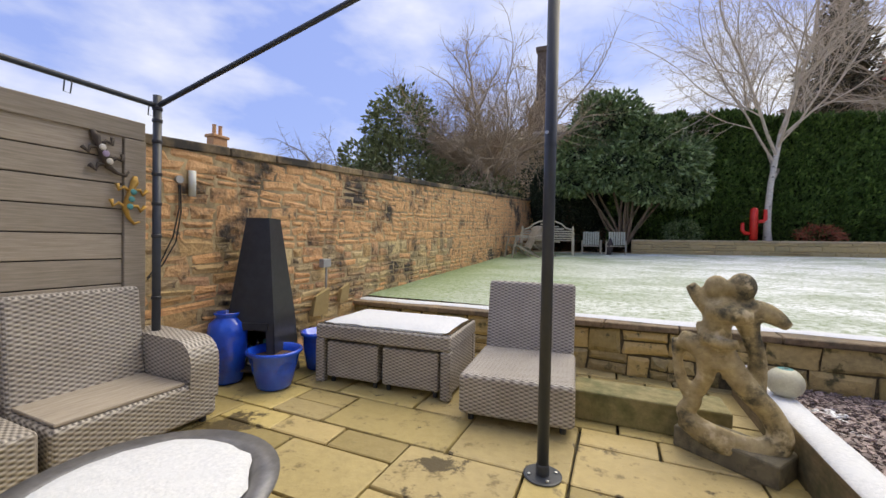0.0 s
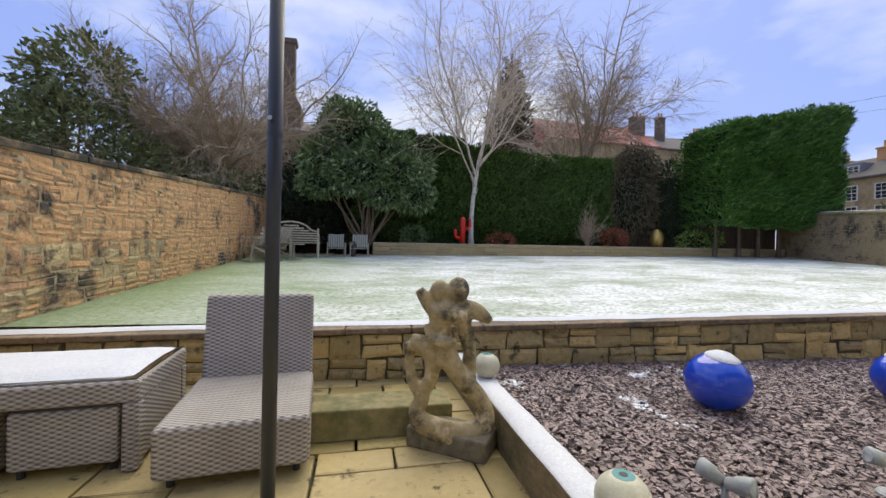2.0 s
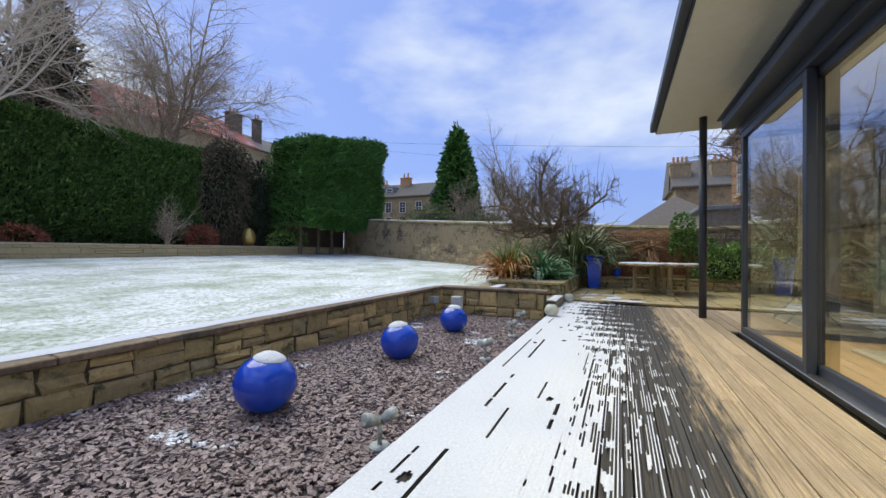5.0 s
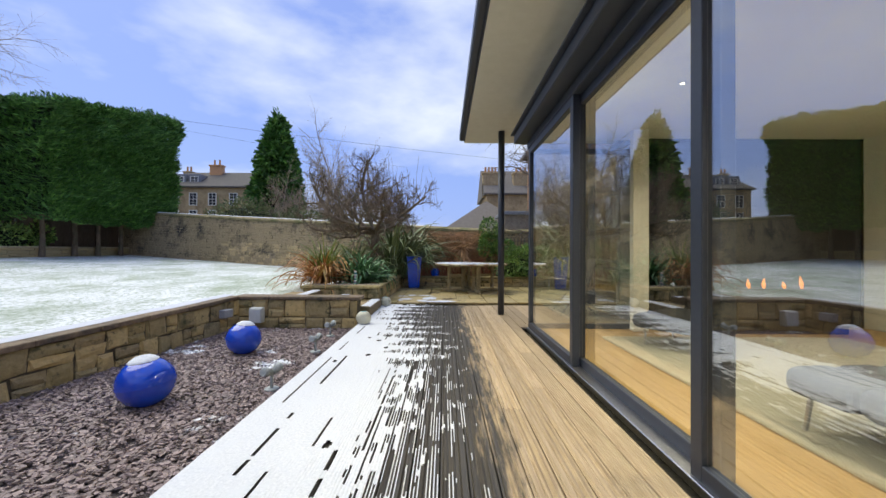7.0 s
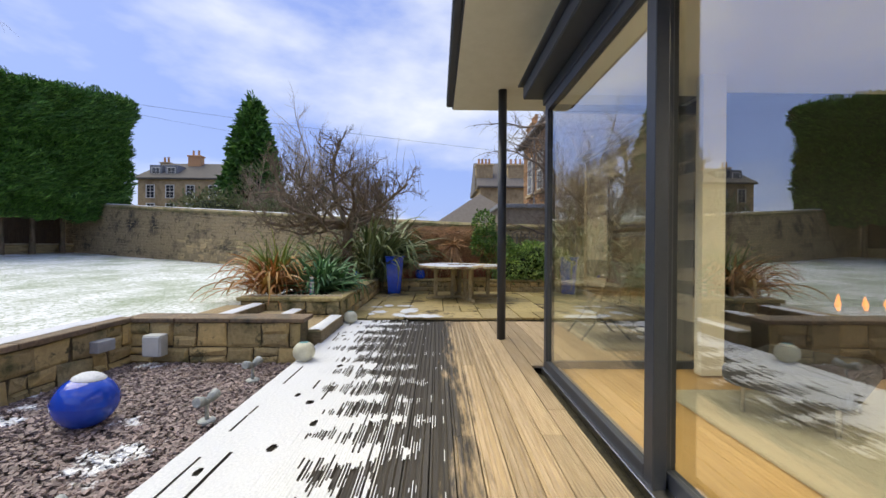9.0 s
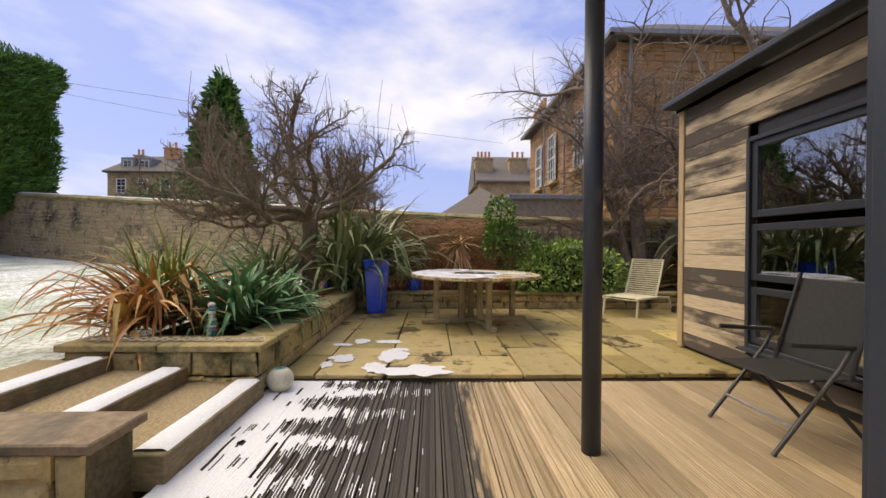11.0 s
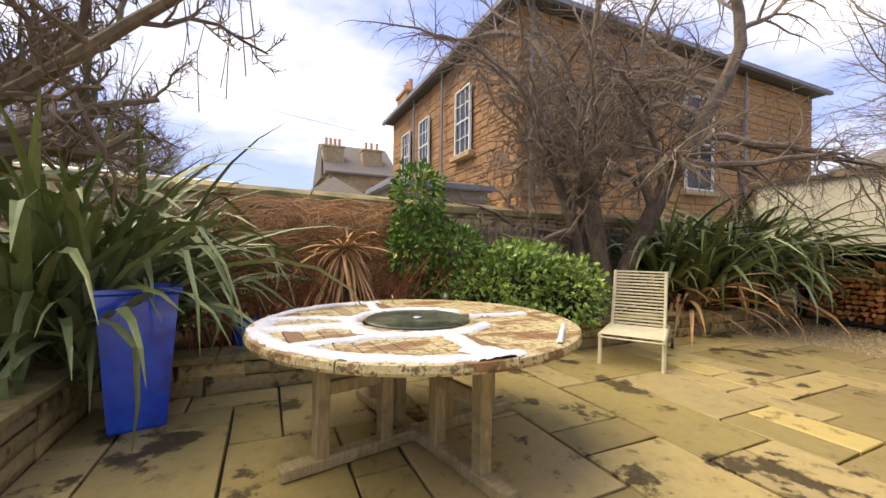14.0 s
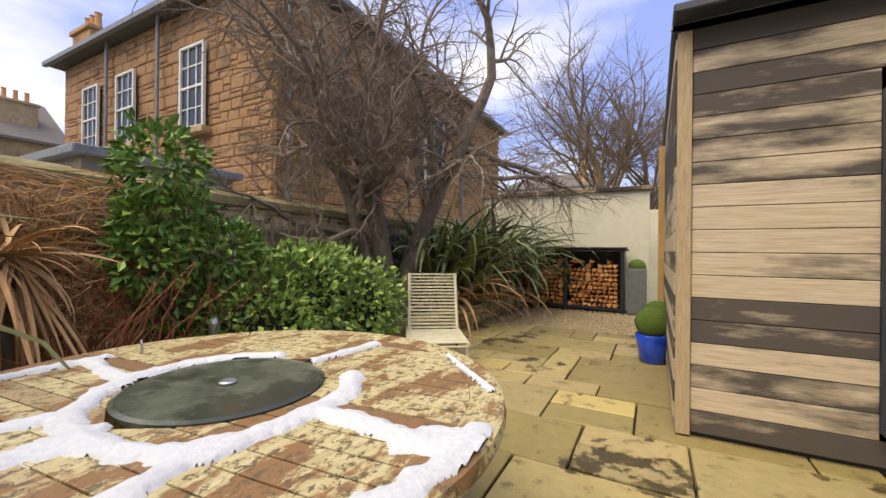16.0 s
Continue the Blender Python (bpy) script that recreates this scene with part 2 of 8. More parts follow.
def edge(nodes, links, value, warp, amount, lo, hi):
    """0 to 1 as value rises from lo to hi, its line broken up by a noise."""
    ma = nodes.new("ShaderNodeMath")
    ma.operation = "MULTIPLY_ADD"
    ma.inputs[1].default_value = amount
    links.new(warp, ma.inputs[0])
    links.new(value, ma.inputs[2])
    mr = nodes.new("ShaderNodeMapRange")
    mr.inputs["From Min"].default_value, mr.inputs["From Max"].default_value = lo, hi
    links.new(ma.outputs[0], mr.inputs["Value"])
    return mr.outputs["Result"]


streak, _ = grain(n, l, 2.2, 7, 0.7, (0.7, 5, 1))
wet = edge(n, l, sep.outputs["Y"], streak, 0.9, 0.20, 0.34)
wood = mixed(n, l, wet, wood, (0.050, 0.044, 0.038))
l.new(wood, p.inputs["Base Color"])
p.inputs["Roughness"].default_value = 0.62
bp = n.new("ShaderNodeBump")
bp.inputs["Strength"].default_value, bp.inputs["Distance"].default_value = 0.9, 0.006
rib = n.new("ShaderNodeMath")      # milled grooves along the boards
rib.operation = "MULTIPLY"
rib.inputs[1].default_value = 2 * math.pi / 0.0178
l.new(sep.outputs["Y"], rib.inputs[0])
rid = n.new("ShaderNodeMath")
rid.operation = "SINE"
l.new(rib.outputs[0], rid.inputs[0])
tot = n.new("ShaderNodeMath")
tot.operation = "MULTIPLY_ADD"
tot.inputs[1].default_value = 0.35
l.new(rid.outputs[0], tot.inputs[0])
l.new(raw, tot.inputs[2])
l.new(tot.outputs[0], bp.inputs["Height"])
l.new(bp.outputs["Normal"], p.inputs["Normal"])

# larch cladding with black weathering along each board
CLADDING, n, l, p = node_mat("weathered_larch")
raw, fine = grain(n, l, 6, stretch=(0.8, 0.8, 14))
wood = mixed(n, l, fine, (0.44, 0.345, 0.235), (0.66, 0.55, 0.41))
o = n.new("ShaderNodeObjectInfo")
vr = n.new("ShaderNodeMapRange")
vr.inputs["To Min"].default_value, vr.inputs["To Max"].default_value = -0.22, 0.24
l.new(o.outputs["Random"], vr.inputs["Value"])
smoke, _ = grain(n, l, 1.9, 8, 0.62, (0.55, 0.55, 2.6))
dark = edge(n, l, vr.outputs["Result"], smoke, 1.0, 0.465, 0.62)
wood = mixed(n, l, dark, wood, (0.085, 0.070, 0.06))
l.new(wood, p.inputs["Base Color"])
p.inputs["Roughness"].default_value = 0.75
bp = n.new("ShaderNodeBump")
bp.inputs["Strength"].default_value, bp.inputs["Distance"].default_value = 0.35, 0.004
l.new(raw, bp.inputs["Height"])
l.new(bp.outputs["Normal"], p.inputs["Normal"])

# ---- levels and lines of the plan ----
DECK, TERRACE, SLATE = 0.255, 0.31, 0.11


def lawn_z(x, y):
    return 0.46 + 0.012 * x + 0.048 * (y - 3.9)


def east_x(y):
    return 14.06 + 0.26 * (y + 1.45)


def east_top(y):
    return 2.19 + 0.062 * (y - 0.4)


def retain_y(x):
    return 4.04 - 0.075 * x


def retain_z(x):
    return 0.475 + 0.02 * x


def wobble(x, y, k=1.0):
    return noise.noise(Vector((x * k, y * k, 3.7)))


LAWN = surf("snowy_grass", (0.11, 0.19, 0.05), (0.20, 0.29, 0.09), 60, 0.8, 0.7, 0.02)
n, l = LAWN.node_tree.nodes, LAWN.node_tree.links
p = n["Principled BSDF"]
green = p.inputs["Base Color"].links[0].from_socket
_, coarse = grain(n, l, 0.75, 7, 0.62, (1, 1.7, 1), 0.34, 0.60)
_, fine_cover = grain(n, l, 15, 8, 0.8, (1, 1.3, 1), 0.42, 0.53)
g = n.new("ShaderNodeNewGeometry")
sep = n.new("ShaderNodeSeparateXYZ")
l.new(g.outputs["Position"], sep.inputs[0])
bare = n.new("ShaderNodeMapRange")           # the strip along the warm west wall has thawed
bare.inputs["From Min"].default_value, bare.inputs["From Max"].default_value = -4.0, 2.2
l.new(sep.outputs["X"], bare.inputs["Value"])
m1 = n.new("ShaderNodeMath")
m1.operation = "MULTIPLY_ADD"
m1.inputs[1].default_value, m1.inputs[2].default_value = 0.62, 0.38
l.new(coarse, m1.inputs[0])
m2 = n.new("ShaderNodeMath")
m2.operation = "MULTIPLY"
l.new(m1.outputs[0], m2.inputs[0])
l.new(bare.outputs["Result"], m2.inputs[1])
m3 = n.new("ShaderNodeMath")
m3.operation = "MULTIPLY_ADD"
m3.inputs[1].default_value, m3.inputs[2].default_value = 0.85, 0.0
l.new(fine_cover, m3.inputs[0])
m4 = n.new("ShaderNodeMath")
m4.operation = "MULTIPLY"
m4.use_clamp = True
l.new(m2.outputs[0], m4.inputs[0])
m5 = n.new("ShaderNodeMath")
m5.operation = "ADD"
m5.inputs[1].default_value = 0.32
l.new(m3.outputs[0], m5.inputs[0])
l.new(m5.outputs[0], m4.inputs[1])
l.new(mixed(n, l, m4.outputs[0], green, (0.90, 0.93, 0.94)), p.inputs["Base Color"])

GROUND = surf("far_ground", (0.12, 0.12, 0.07), (0.22, 0.21, 0.13), 0.4, 0.95, 0.3, 0.05, (0.5, 0.52, 0.54), 0.08)

# ---- ground sheet to the horizon ----
s = Shape()
rings = [16, 40, 110, 400, 2200]
for k in range(24):
    a = 2 * math.pi * k / 24
    s.v += [(4 + r * math.cos(a), 3 + r * math.sin(a), -0.24 + (0.0 if r < 100 else 0.4)) for r in rings]
s.v.append((4, 3, -0.24))
for k in range(24):
    q = (k + 1) % 24
    s.f.append((120, k * 5, q * 5))
    s.f += [(k * 5 + i, k * 5 + i + 1, q * 5 + i + 1, q * 5 + i) for i in range(4)]
solo("ground", s, GROUND, "winter ground reaching to the horizon", "ground", "structure")

# ---- lawn ----
def lawn_front(x):
    return retain_y(x) + 0.26 if x < 7.5 else (3.05 if x < 9.2 else 2.95)


s = Shape()
NX, NY = 130, 90
for j in range(NY + 1):
    for i in range(NX + 1):
        x = -3.1 + i / NX * 21.4
        y = lawn_front(x) + j / NY * (14.0 - lawn_front(x))
        x = min(x, east_x(y) + 0.1)
        s.v.append((x, y, lawn_z(x, y) + 0.012 * wobble(x, y, 1.1) + 0.006 * wobble(x, y, 5)))
s.f = [(j * (NX + 1) + i, j * (NX + 1) + i + 1, (j + 1) * (NX + 1) + i + 1, (j + 1) * (NX + 1) + i) for j in range(NY) for i in range(NX)]
solo("lawn", s, LAWN, "short green lawn under a thin broken layer of snow", "lawn", "structure", smooth=True)


# ---- walls laid stone by stone ----
def wall_stone(w, h, d, rough=0.25):
    """One stone, its face towards -y, its back at y = 0."""
    s, b = Shape(), min(0.022, w * 0.2, h * 0.22)
    j = lambda k: rnd(-k, k)
    back = [(-w / 2, 0, -h / 2), (w / 2, 0, -h / 2), (w / 2, 0, h / 2), (-w / 2, 0, h / 2)]
    back = [(x * rnd(1 - 0.12 * rough, 1.04), y, z * rnd(1 - 0.16 * rough, 1.05)) for x, y, z in back]
    mid = [(x + j(b * rough), -d * 0.55 + j(d * 0.1), z + j(b * rough)) for x, _, z in back]
    top = [(x - math.copysign(b + rnd(0, b), x), -d + j(d * rough * 0.35), z - math.copysign(b + rnd(0, b * 0.7), z)) for x, _, z in back]
    core = (j(w * 0.15), -d * (1 + rnd(0, 0.3 * rough)), j(h * 0.15))
    s.v = back + mid + top + [core]
    s.f = [(i, (i + 1) % 4, 4 + (i + 1) % 4, 4 + i) for i in range(4)] + [(4 + i, 4 + (i + 1) % 4, 8 + (i + 1) % 4, 8 + i) for i in range(4)]
    s.f += [(8 + i, 8 + (i + 1) % 4, 12) for i in range(4)]
    return s


def lay_stones(parent, a, b, low, high, material, courses, lengths, depth=0.05, joint=0.014, single=300, near=None, seed=1, rough=0.25, tilt=1.2):
    """Courses of stones on the vertical plane from a to b (seen with a on the viewer's left); low and high give z along the way from 0 to 1."""
    random.seed(seed)
    a, b = Vector((*a, 0)), Vector((*b, 0))
    run = (b - a).length
    u = (b - a).normalized()
    turn = math.degrees(math.atan2(u.y, u.x))
    rest, made, v, total = Shape(), 0, 0.0, max(high(0) - low(0), high(1) - low(1), high(0.5) - low(0.5))
    while v < total - 0.03:
        h = min(rnd(*courses), total - v)
        if total - v - h < courses[0] * 0.5:
            h = total - v
        x = -rnd(0, lengths[0])
        while x < run - 0.02:
            w = rnd(*lengths) * (1.0 if h < 0.2 else 0.8)
            x0, x1 = max(x, 0), min(x + w, run)
            x += w
            if x1 - x0 < 0.05:
                continue
            parts = [(v, h)]
            if h > 0.15 and random.random() < 0.22 + rough * 0.25:
                k = rnd(0.4, 0.6)
                parts = [(v, h * k), (v + h * k, h * (1 - k))]
            for v0, hh in parts:
                t = ((x0 + x1) / 2) / run
                scale_z = (high(t) - low(t)) / total
                zc = low(t) + (v0 + hh / 2) * scale_z
                st = wall_stone(max(x1 - x0 - joint, 0.03), max(hh * scale_z - joint, 0.025), depth * rnd(0.75, 1.25), rough)
                pos = a + u * ((x0 + x1) / 2)
                m = pose(pos.x, pos.y, zc, 0, rnd(-tilt, tilt), turn)
                if made < single and (near is None or near(pos)):
                    bit("stone", st, material, parent, m=m)
                    made += 1
                else:
                    st.moved(m)
                    rest.add(st.v, st.f)
        v += h
    if rest.f:
        tagged(bit("stonework", rest, material, parent), kind="stuff")


def wall_core(name, a, b, low, high, thick, label, material=None):
    """The mortar body of a wall; its front plane runs from a to b, its body lies to the left of that way."""
    a, b = Vector((*a, 0)), Vector((*b, 0))
    u = (b - a).normalized()
    back = Vector((-u.y, u.x, 0)) * thick
    s, n = Shape(), 24
    for i in range(n + 1):
        t = i / n
        q = a + (b - a) * t
        s.v += [(q.x, q.y, low(t) - 0.25), (q.x, q.y, high(t)), (q.x + back.x, q.y + back.y, high(t)), (q.x + back.x, q.y + back.y, low(t) - 0.25)]
    for i in range(n):
        k = i * 4
        s.f += [(k, k + 4, k + 5, k + 1), (k + 1, k + 5, k + 6, k + 2), (k + 2, k + 6, k + 7, k + 3)]
    s.f += [(0, 1, 2, 3), (n * 4 + 3, n * 4 + 2, n * 4 + 1, n * 4)]
    return solo(name, s, material or MORTAR, label, "wall", "structure")


def lay_caps(parent, a, b, top, inset, width, thick, length, material, snow=0.0, round_top=0.0, seed=3, cover=(0.0, 1.0)):
    """Coping slabs along the top of a wall; inset is how far their front hangs over."""
    random.seed(seed)
    a, b = Vector((*a, 0)), Vector((*b, 0))
    run, u = (b - a).length, (b - a).normalized()
    turn = math.degrees(math.atan2(u.y, u.x))
    out = Vector((-u.y, u.x, 0))
    x = 0.0
    while x < run - 0.05:
        w = min(rnd(*length), run - x)
        if run - x - w < 0.2:
            w = run - x
        t = (x + w / 2) / run
        slope = math.degrees(math.atan2(top(min(1, t + 0.02)) - top(max(0, t - 0.02)), run * (min(1, t + 0.02) - max(0, t - 0.02))))
        q = a + u * (x + w / 2) + out * (width / 2 - inset)
        s = Shape()
        if round_top:
            prof = [(-width / 2, 0), (-width / 2, thick * 0.5), (-width / 4, thick * 0.85), (0, thick), (width / 4, thick * 0.85), (width / 2, thick * 0.5), (width / 2, 0)]
            s.loft([[(e * (w / 2 - 0.006), py + rnd(-0.006, 0.006), pz + rnd(-0.006, 0.006)) for py, pz in reversed(prof)] for e in (-1, -0.3, 0.3, 1)])
        else:
            s.box(0, 0, thick / 2, w - 0.008, width + rnd(-0.012, 0.012), thick, 0, 0.008)
        m = pose(q.x, q.y, top(t), 0, -slope, turn)
        bit("coping_stone", s, material, parent, m=m)
        if snow and cover[0] <= t <= cover[1]:
            sn = Shape()
            rows = []
            for i in range(9):
                e = -1 + i / 4
                cx = e * (w / 2 + 0.002)
                f0 = width * (snow + 0.18 * wobble(x + cx * 1.0, 7.1, 2.3) - 0.5)
                pts = []
                for k in range(6):
                    py = f0 + (width / 2 - 0.01 - f0) * k / 5
                    base = thick if not round_top else thick * (1 - 0.45 * abs(py / (width / 2)) ** 1.6)
                    pts.append((cx, py, base + (0.004 if k in (0, 5) else 0.017)))
                rows.append(pts)
            for r in rows:
                sn.v += r
            sn.f = [(i * 6 + k, (i + 1) * 6 + k, (i + 1) * 6 + k + 1, i * 6 + k + 1) for i in range(8) for k in range(5)]
            bit("snow", sn, SNOW, parent, "thin snow lying on the coping", True, m)
        x += w


flat = lambda z: (lambda t: z)

# west boundary wall, beside the lawn
W0, W1 = 0.9, 16.4
west_low = lambda t: (0.0 if W0 + t * (W1 - W0) < 4.05 else lawn_z(-3.1, W0 + t * (W1 - W0)))
west_high = lambda t: 1.87 + 0.073 * (W0 + t * (W1 - W0) - 1.9)
wall_west = wall_core("wall_west", (-3.1, W0), (-3.1, W1), lambda t: 0.0, west_high, 0.4, "tall sandstone rubble garden wall with soot-dark stones")
# east boundary wall, slanting, behind the lawn and the terrace
E0, E1 = 14.3, -1.2
ey = lambda t: E0 + t * (E1 - E0)
east_low = lambda t: lawn_z(16, ey(t)) - 0.04 if ey(t) > 2.9 else 0.5
east_high = lambda t: east_top(ey(t)) - 0.12
wall_east = wall_core("wall_east", (east_x(E0), E0), (east_x(E1), E1), lambda t: 0.3, east_high, 0.4, "sandstone rubble boundary wall with rounded coping")
wall_east_south = wall_core("wall_east_south", (14.12, -1.2), (14.12, -9.6), flat(0.3), lambda t: 1.97 - 0.10 * t, 0.4, "sandstone boundary wall behind the terrace bed")
# retaining wall between patio, slate bed and lawn
RX0, RX1 = -3.1, 7.45
rx = lambda t: RX0 + t * (RX1 - RX0)
wall_retaining = wall_core("wall_retaining", (RX0, retain_y(RX0)), (RX1, retain_y(RX1)), lambda t: (0.0 if rx(t) < 0.98 else SLATE), lambda t: retain_z(rx(t)) - 0.055, 0.3,
                           "low retaining wall of coursed sandstone below the lawn", DARKJOINT)
# return of that wall beside the garden steps
wall_return = wall_core("wall_return", (7.45, 3.55), (7.45, 1.56), flat(SLATE), flat(0.565), 0.26, "low sandstone return wall with a flat coping", DARKJOINT)
# raised planter and bed walls round the terrace
wall_planter_west = wall_core("wall_planter_west", (8.88, 2.95), (8.88, 1.47), flat(0.26), flat(0.61), 0.26, "low stone planter wall beside the steps", DARKJOINT)
wall_planter_south = wall_core("wall_planter_south", (8.88, 1.47), (12.95, 1.47), flat(TERRACE), flat(0.61), 0.26, "low mossy stone planter wall along the terrace", DARKJOINT)
wall_bed = wall_core("wall_bed", (12.98, 1.47), (12.98, -7.9), flat(TERRACE), flat(0.555), 0.28, "low stone wall of a shrub bed", DARKJOINT)
wall_bed_end = wall_core("wall_bed_end", (12.98, -7.9), (14.0, -7.9), flat(TERRACE), flat(0.555), 0.28, "short end of a low stone bed wall")
# kerb wall at the far side of the lawn
wall_far_kerb = wall_core("wall_far_kerb", (0.5, 13.8), (18.2, 13.8), lambda t: lawn_z(0.5 + 17.7 * t, 13.8) - 0.05, lambda t: 1.33 + 0.006 * 17.7 * t, 0.22,
                          "low yellow stone edging wall behind the lawn")

# soil of the beds
s = Shape()
s.box(13.6, -3.2, 0.40, 1.16, 9.4, 0.34)
s.box(12.2, 2.15, 0.42, 6.2, 1.2, 0.34)
s.v = [(x, y, z + (0.03 * wobble(x, y, 2) if z > 0.5 else 0)) for x, y, z in s.v]
solo("bed_soil", s, EARTH, "dark red bark mulch in the raised beds", "soil", "structure")
s = Shape()
for i in range(41):
    x = -3.1 + i * 0.56
    for j in range(5):
        y = 14.0 + j * 1.0
        s.v.append((x, y, 1.28 + 0.05 * wobble(x, y, 0.9)))
s.f = [(i * 5 + j, (i + 1) * 5 + j, (i + 1) * 5 + j + 1, i * 5 + j + 1) for i in range(40) for j in range(4)]
solo("border_soil", s, EARTH, "dark soil of the border under the hedge", "soil", "structure")

# ---- bases of patio, terrace, slate bed, deck ----
s = Shape()
s.box(-3.05, 0.2, -0.15, 8.06, 7.7, 0.2)
solo("patio_base", s, JOINT, "dark sandy joints under the lower patio", "paving", "structure")
s = Shape()
s.box(11.1, -3.0, TERRACE - 0.16, 3.75, 9.0, 0.22)
s.box(12.4, -8.2, TERRACE - 0.16, 6.3, 1.6, 0.22)
solo("terrace_base", s, JOINT, "dark joints under the stone terrace", "paving", "structure")
SLATEBED = surf("slate_chip_bed", (0.05, 0.04, 0.045), (0.14, 0.115, 0.12), 45, 0.7, 1.0, 0.03)
s = Shape()
s.box(4.25, 2.7, SLATE - 0.14, 6.45, 2.6, 0.24)
solo("slate_bed", s, SLATEBED, "bed of broken purple slate", "ground", "structure")
s = Shape()
s.box(5.1, -0.4, 0.08, 8.2, 3.4, 0.16)
solo("deck_base", s, JOINT, "dark joists under the deck", "deck", "structure")

# ---- house: glazed garden room ----
BLACKSEAL = surf("dark_rubber", (0.012, 0.012, 0.014), (0.02, 0.02, 0.022), 30, 0.5, 0.0)
glass_mat, n, l, p = node_mat("clear_glass")
p.inputs["Base Color"].default_value = (0.93, 0.97, 0.95, 1)
p.inputs["Roughness"].default_value, p.inputs["IOR"].default_value, p.inputs["Transmission Weight"].default_value = 0.0, 2.6, 1.0
GLASS = glass_mat
OAKFLOOR = surf("oak_floor", (0.42, 0.26, 0.10), (0.52, 0.34, 0.15), 5, 0.4, 0.05, stretch=(0.6, 8, 1), vary=0.1)
WALLPAINT = surf("white_wall_paint", (0.74, 0.73, 0.68), (0.78, 0.77, 0.72), 9, 0.8, 0.03)
RUG = surf("cream_rug", (0.55, 0.52, 0.42), (0.68, 0.65, 0.55), 90, 0.95, 1.0, 0.02)
CHARCOAL = surf("charcoal_leather", (0.025, 0.027, 0.032), (0.05, 0.053, 0.06), 35, 0.5, 0.2, 0.004)
STEEL = surf("brushed_steel", (0.5, 0.5, 0.5), (0.62, 0.62, 0.62), 60, 0.3, 0.05, metal=1.0)
DARKWALL = surf("dark_chimney_breast", (0.03, 0.022, 0.02), (0.045, 0.033, 0.03), 8, 0.5, 0.05)

DY, DTOP, SOFF = -1.04, 2.83, 3.46
FX0, FX1 = -1.2, 6.74

# sliding doors: fixed outer frame, then panels with two overlapping stiles
def frame_box(s, x0, x1, y, z0, z1, w=0.06, d=0.07):
    s.box(x0 + w / 2, y, (z0 + z1) / 2, w, d, z1 - z0, 0, 0.004)
    s.box(x1 - w / 2, y, (z0 + z1) / 2, w, d, z1 - z0, 0, 0.004)
    s.box((x0 + x1) / 2, y, z0 + w / 2, x1 - x0 - 2 * w, d, w, 0, 0.004)
    s.box((x0 + x1) / 2, y, z1 - w / 2, x1 - x0 - 2 * w, d, w, 0, 0.004)
    return s


doors = thing("sliding_doors", "tall dark grey framed glass sliding doors onto the deck", "door", kind="structure")
for x0, x1, y in ((4.80, 6.74, DY - 0.035), (2.92, 4.92, DY - 0.115), (1.14, 3.04, DY - 0.035), (-1.2, 1.36, DY - 0.115)):
    panel = bit("door_panel", frame_box(Shape(), x0, x1, y, DECK + 0.015, DTOP, 0.085), GREY, doors, "dark grey aluminium door frame")
    s = Shape()
    s.box((x0 + x1) / 2, y, (DECK + DTOP) / 2, x1 - x0 - 0.16, 0.018, DTOP - DECK - 0.16)
    pane = bit("pane", s, GLASS, panel, "clear reflecting glass pane")
    pane.visible_shadow = False
s = Shape()
s.box((FX0 + FX1) / 2, DY - 0.08, DECK - 0.005, FX1 - FX0, 0.2, 0.05, 0, 0.004)
bit("threshold", s, STEEL, doors, "bare aluminium door track")
s = Shape()
s.box((FX0 + FX1) / 2 + 0.03, DY - 0.07, DTOP + 0.05, FX1 - FX0 + 0.06, 0.16, 0.1, 0, 0.006)
s.box((FX0 + FX1) / 2 + 0.08, DY + 0.03, DTOP + 0.17, FX1 - FX0 + 0.2, 0.30, 0.13, 0, 0.01)
s.box((FX0 + FX1) / 2 + 0.08, DY + 0.05, DTOP + 0.245, FX1 - FX0 + 0.24, 0.36, 0.02, 0, 0.004)
bit("header", s, GREY, doors, "dark grey metal header over the doors")
clere = thing("clerestory_window", "narrow strip of greenish glass under the soffit", "window", kind="structure")
x = FX1 - 0.05
while x > FX0:
    s = Shape()
    s.box(x - 0.82, DY - 0.06, (DTOP + 0.255 + SOFF) / 2, 1.63, 0.02, SOFF - DTOP - 0.255)
    bit("pane", s, GLASS, clere)
    x -= 1.65
s = Shape()
s.box((FX0 + FX1) / 2, DY - 0.35, (DTOP + 0.25 + SOFF) / 2, FX1 - FX0, 0.03, SOFF - DTOP - 0.26)
solo("wall_over_doors", s, SOFFIT, "cream panel behind the clerestory strip", "wall", "structure")

# roof with its deep overhang
s = Shape()
s.box(3.70, -2.05, SOFF + 0.02, 10.10, 3.66, 0.04)
solo("soffit", s, SOFFIT, "cream painted soffit of the overhanging roof", "soffit", "structure")
s = Shape()
s.box(3.70, -2.1, SOFF + 0.16, 10.16, 3.86, 0.20, 0, 0.01)
s.box(3.70, -0.17, SOFF + 0.13, 10.2, 0.10, 0.16, 0, 0.02)
s.box(3.70, -0.215, SOFF + 0.05, 10.1, 0.02, 0.07)
solo("roof", s, GREY, "flat roof with a dark grey metal edge and gutter", "roof", "structure")
s = Shape()
s.tube([(8.0, -0.83, DECK), (8.0, -0.83, SOFF)], 0.055, 24)
solo("roof_post", s, GREY, "slim round dark grey steel roof post", "post", "structure", smooth=True)

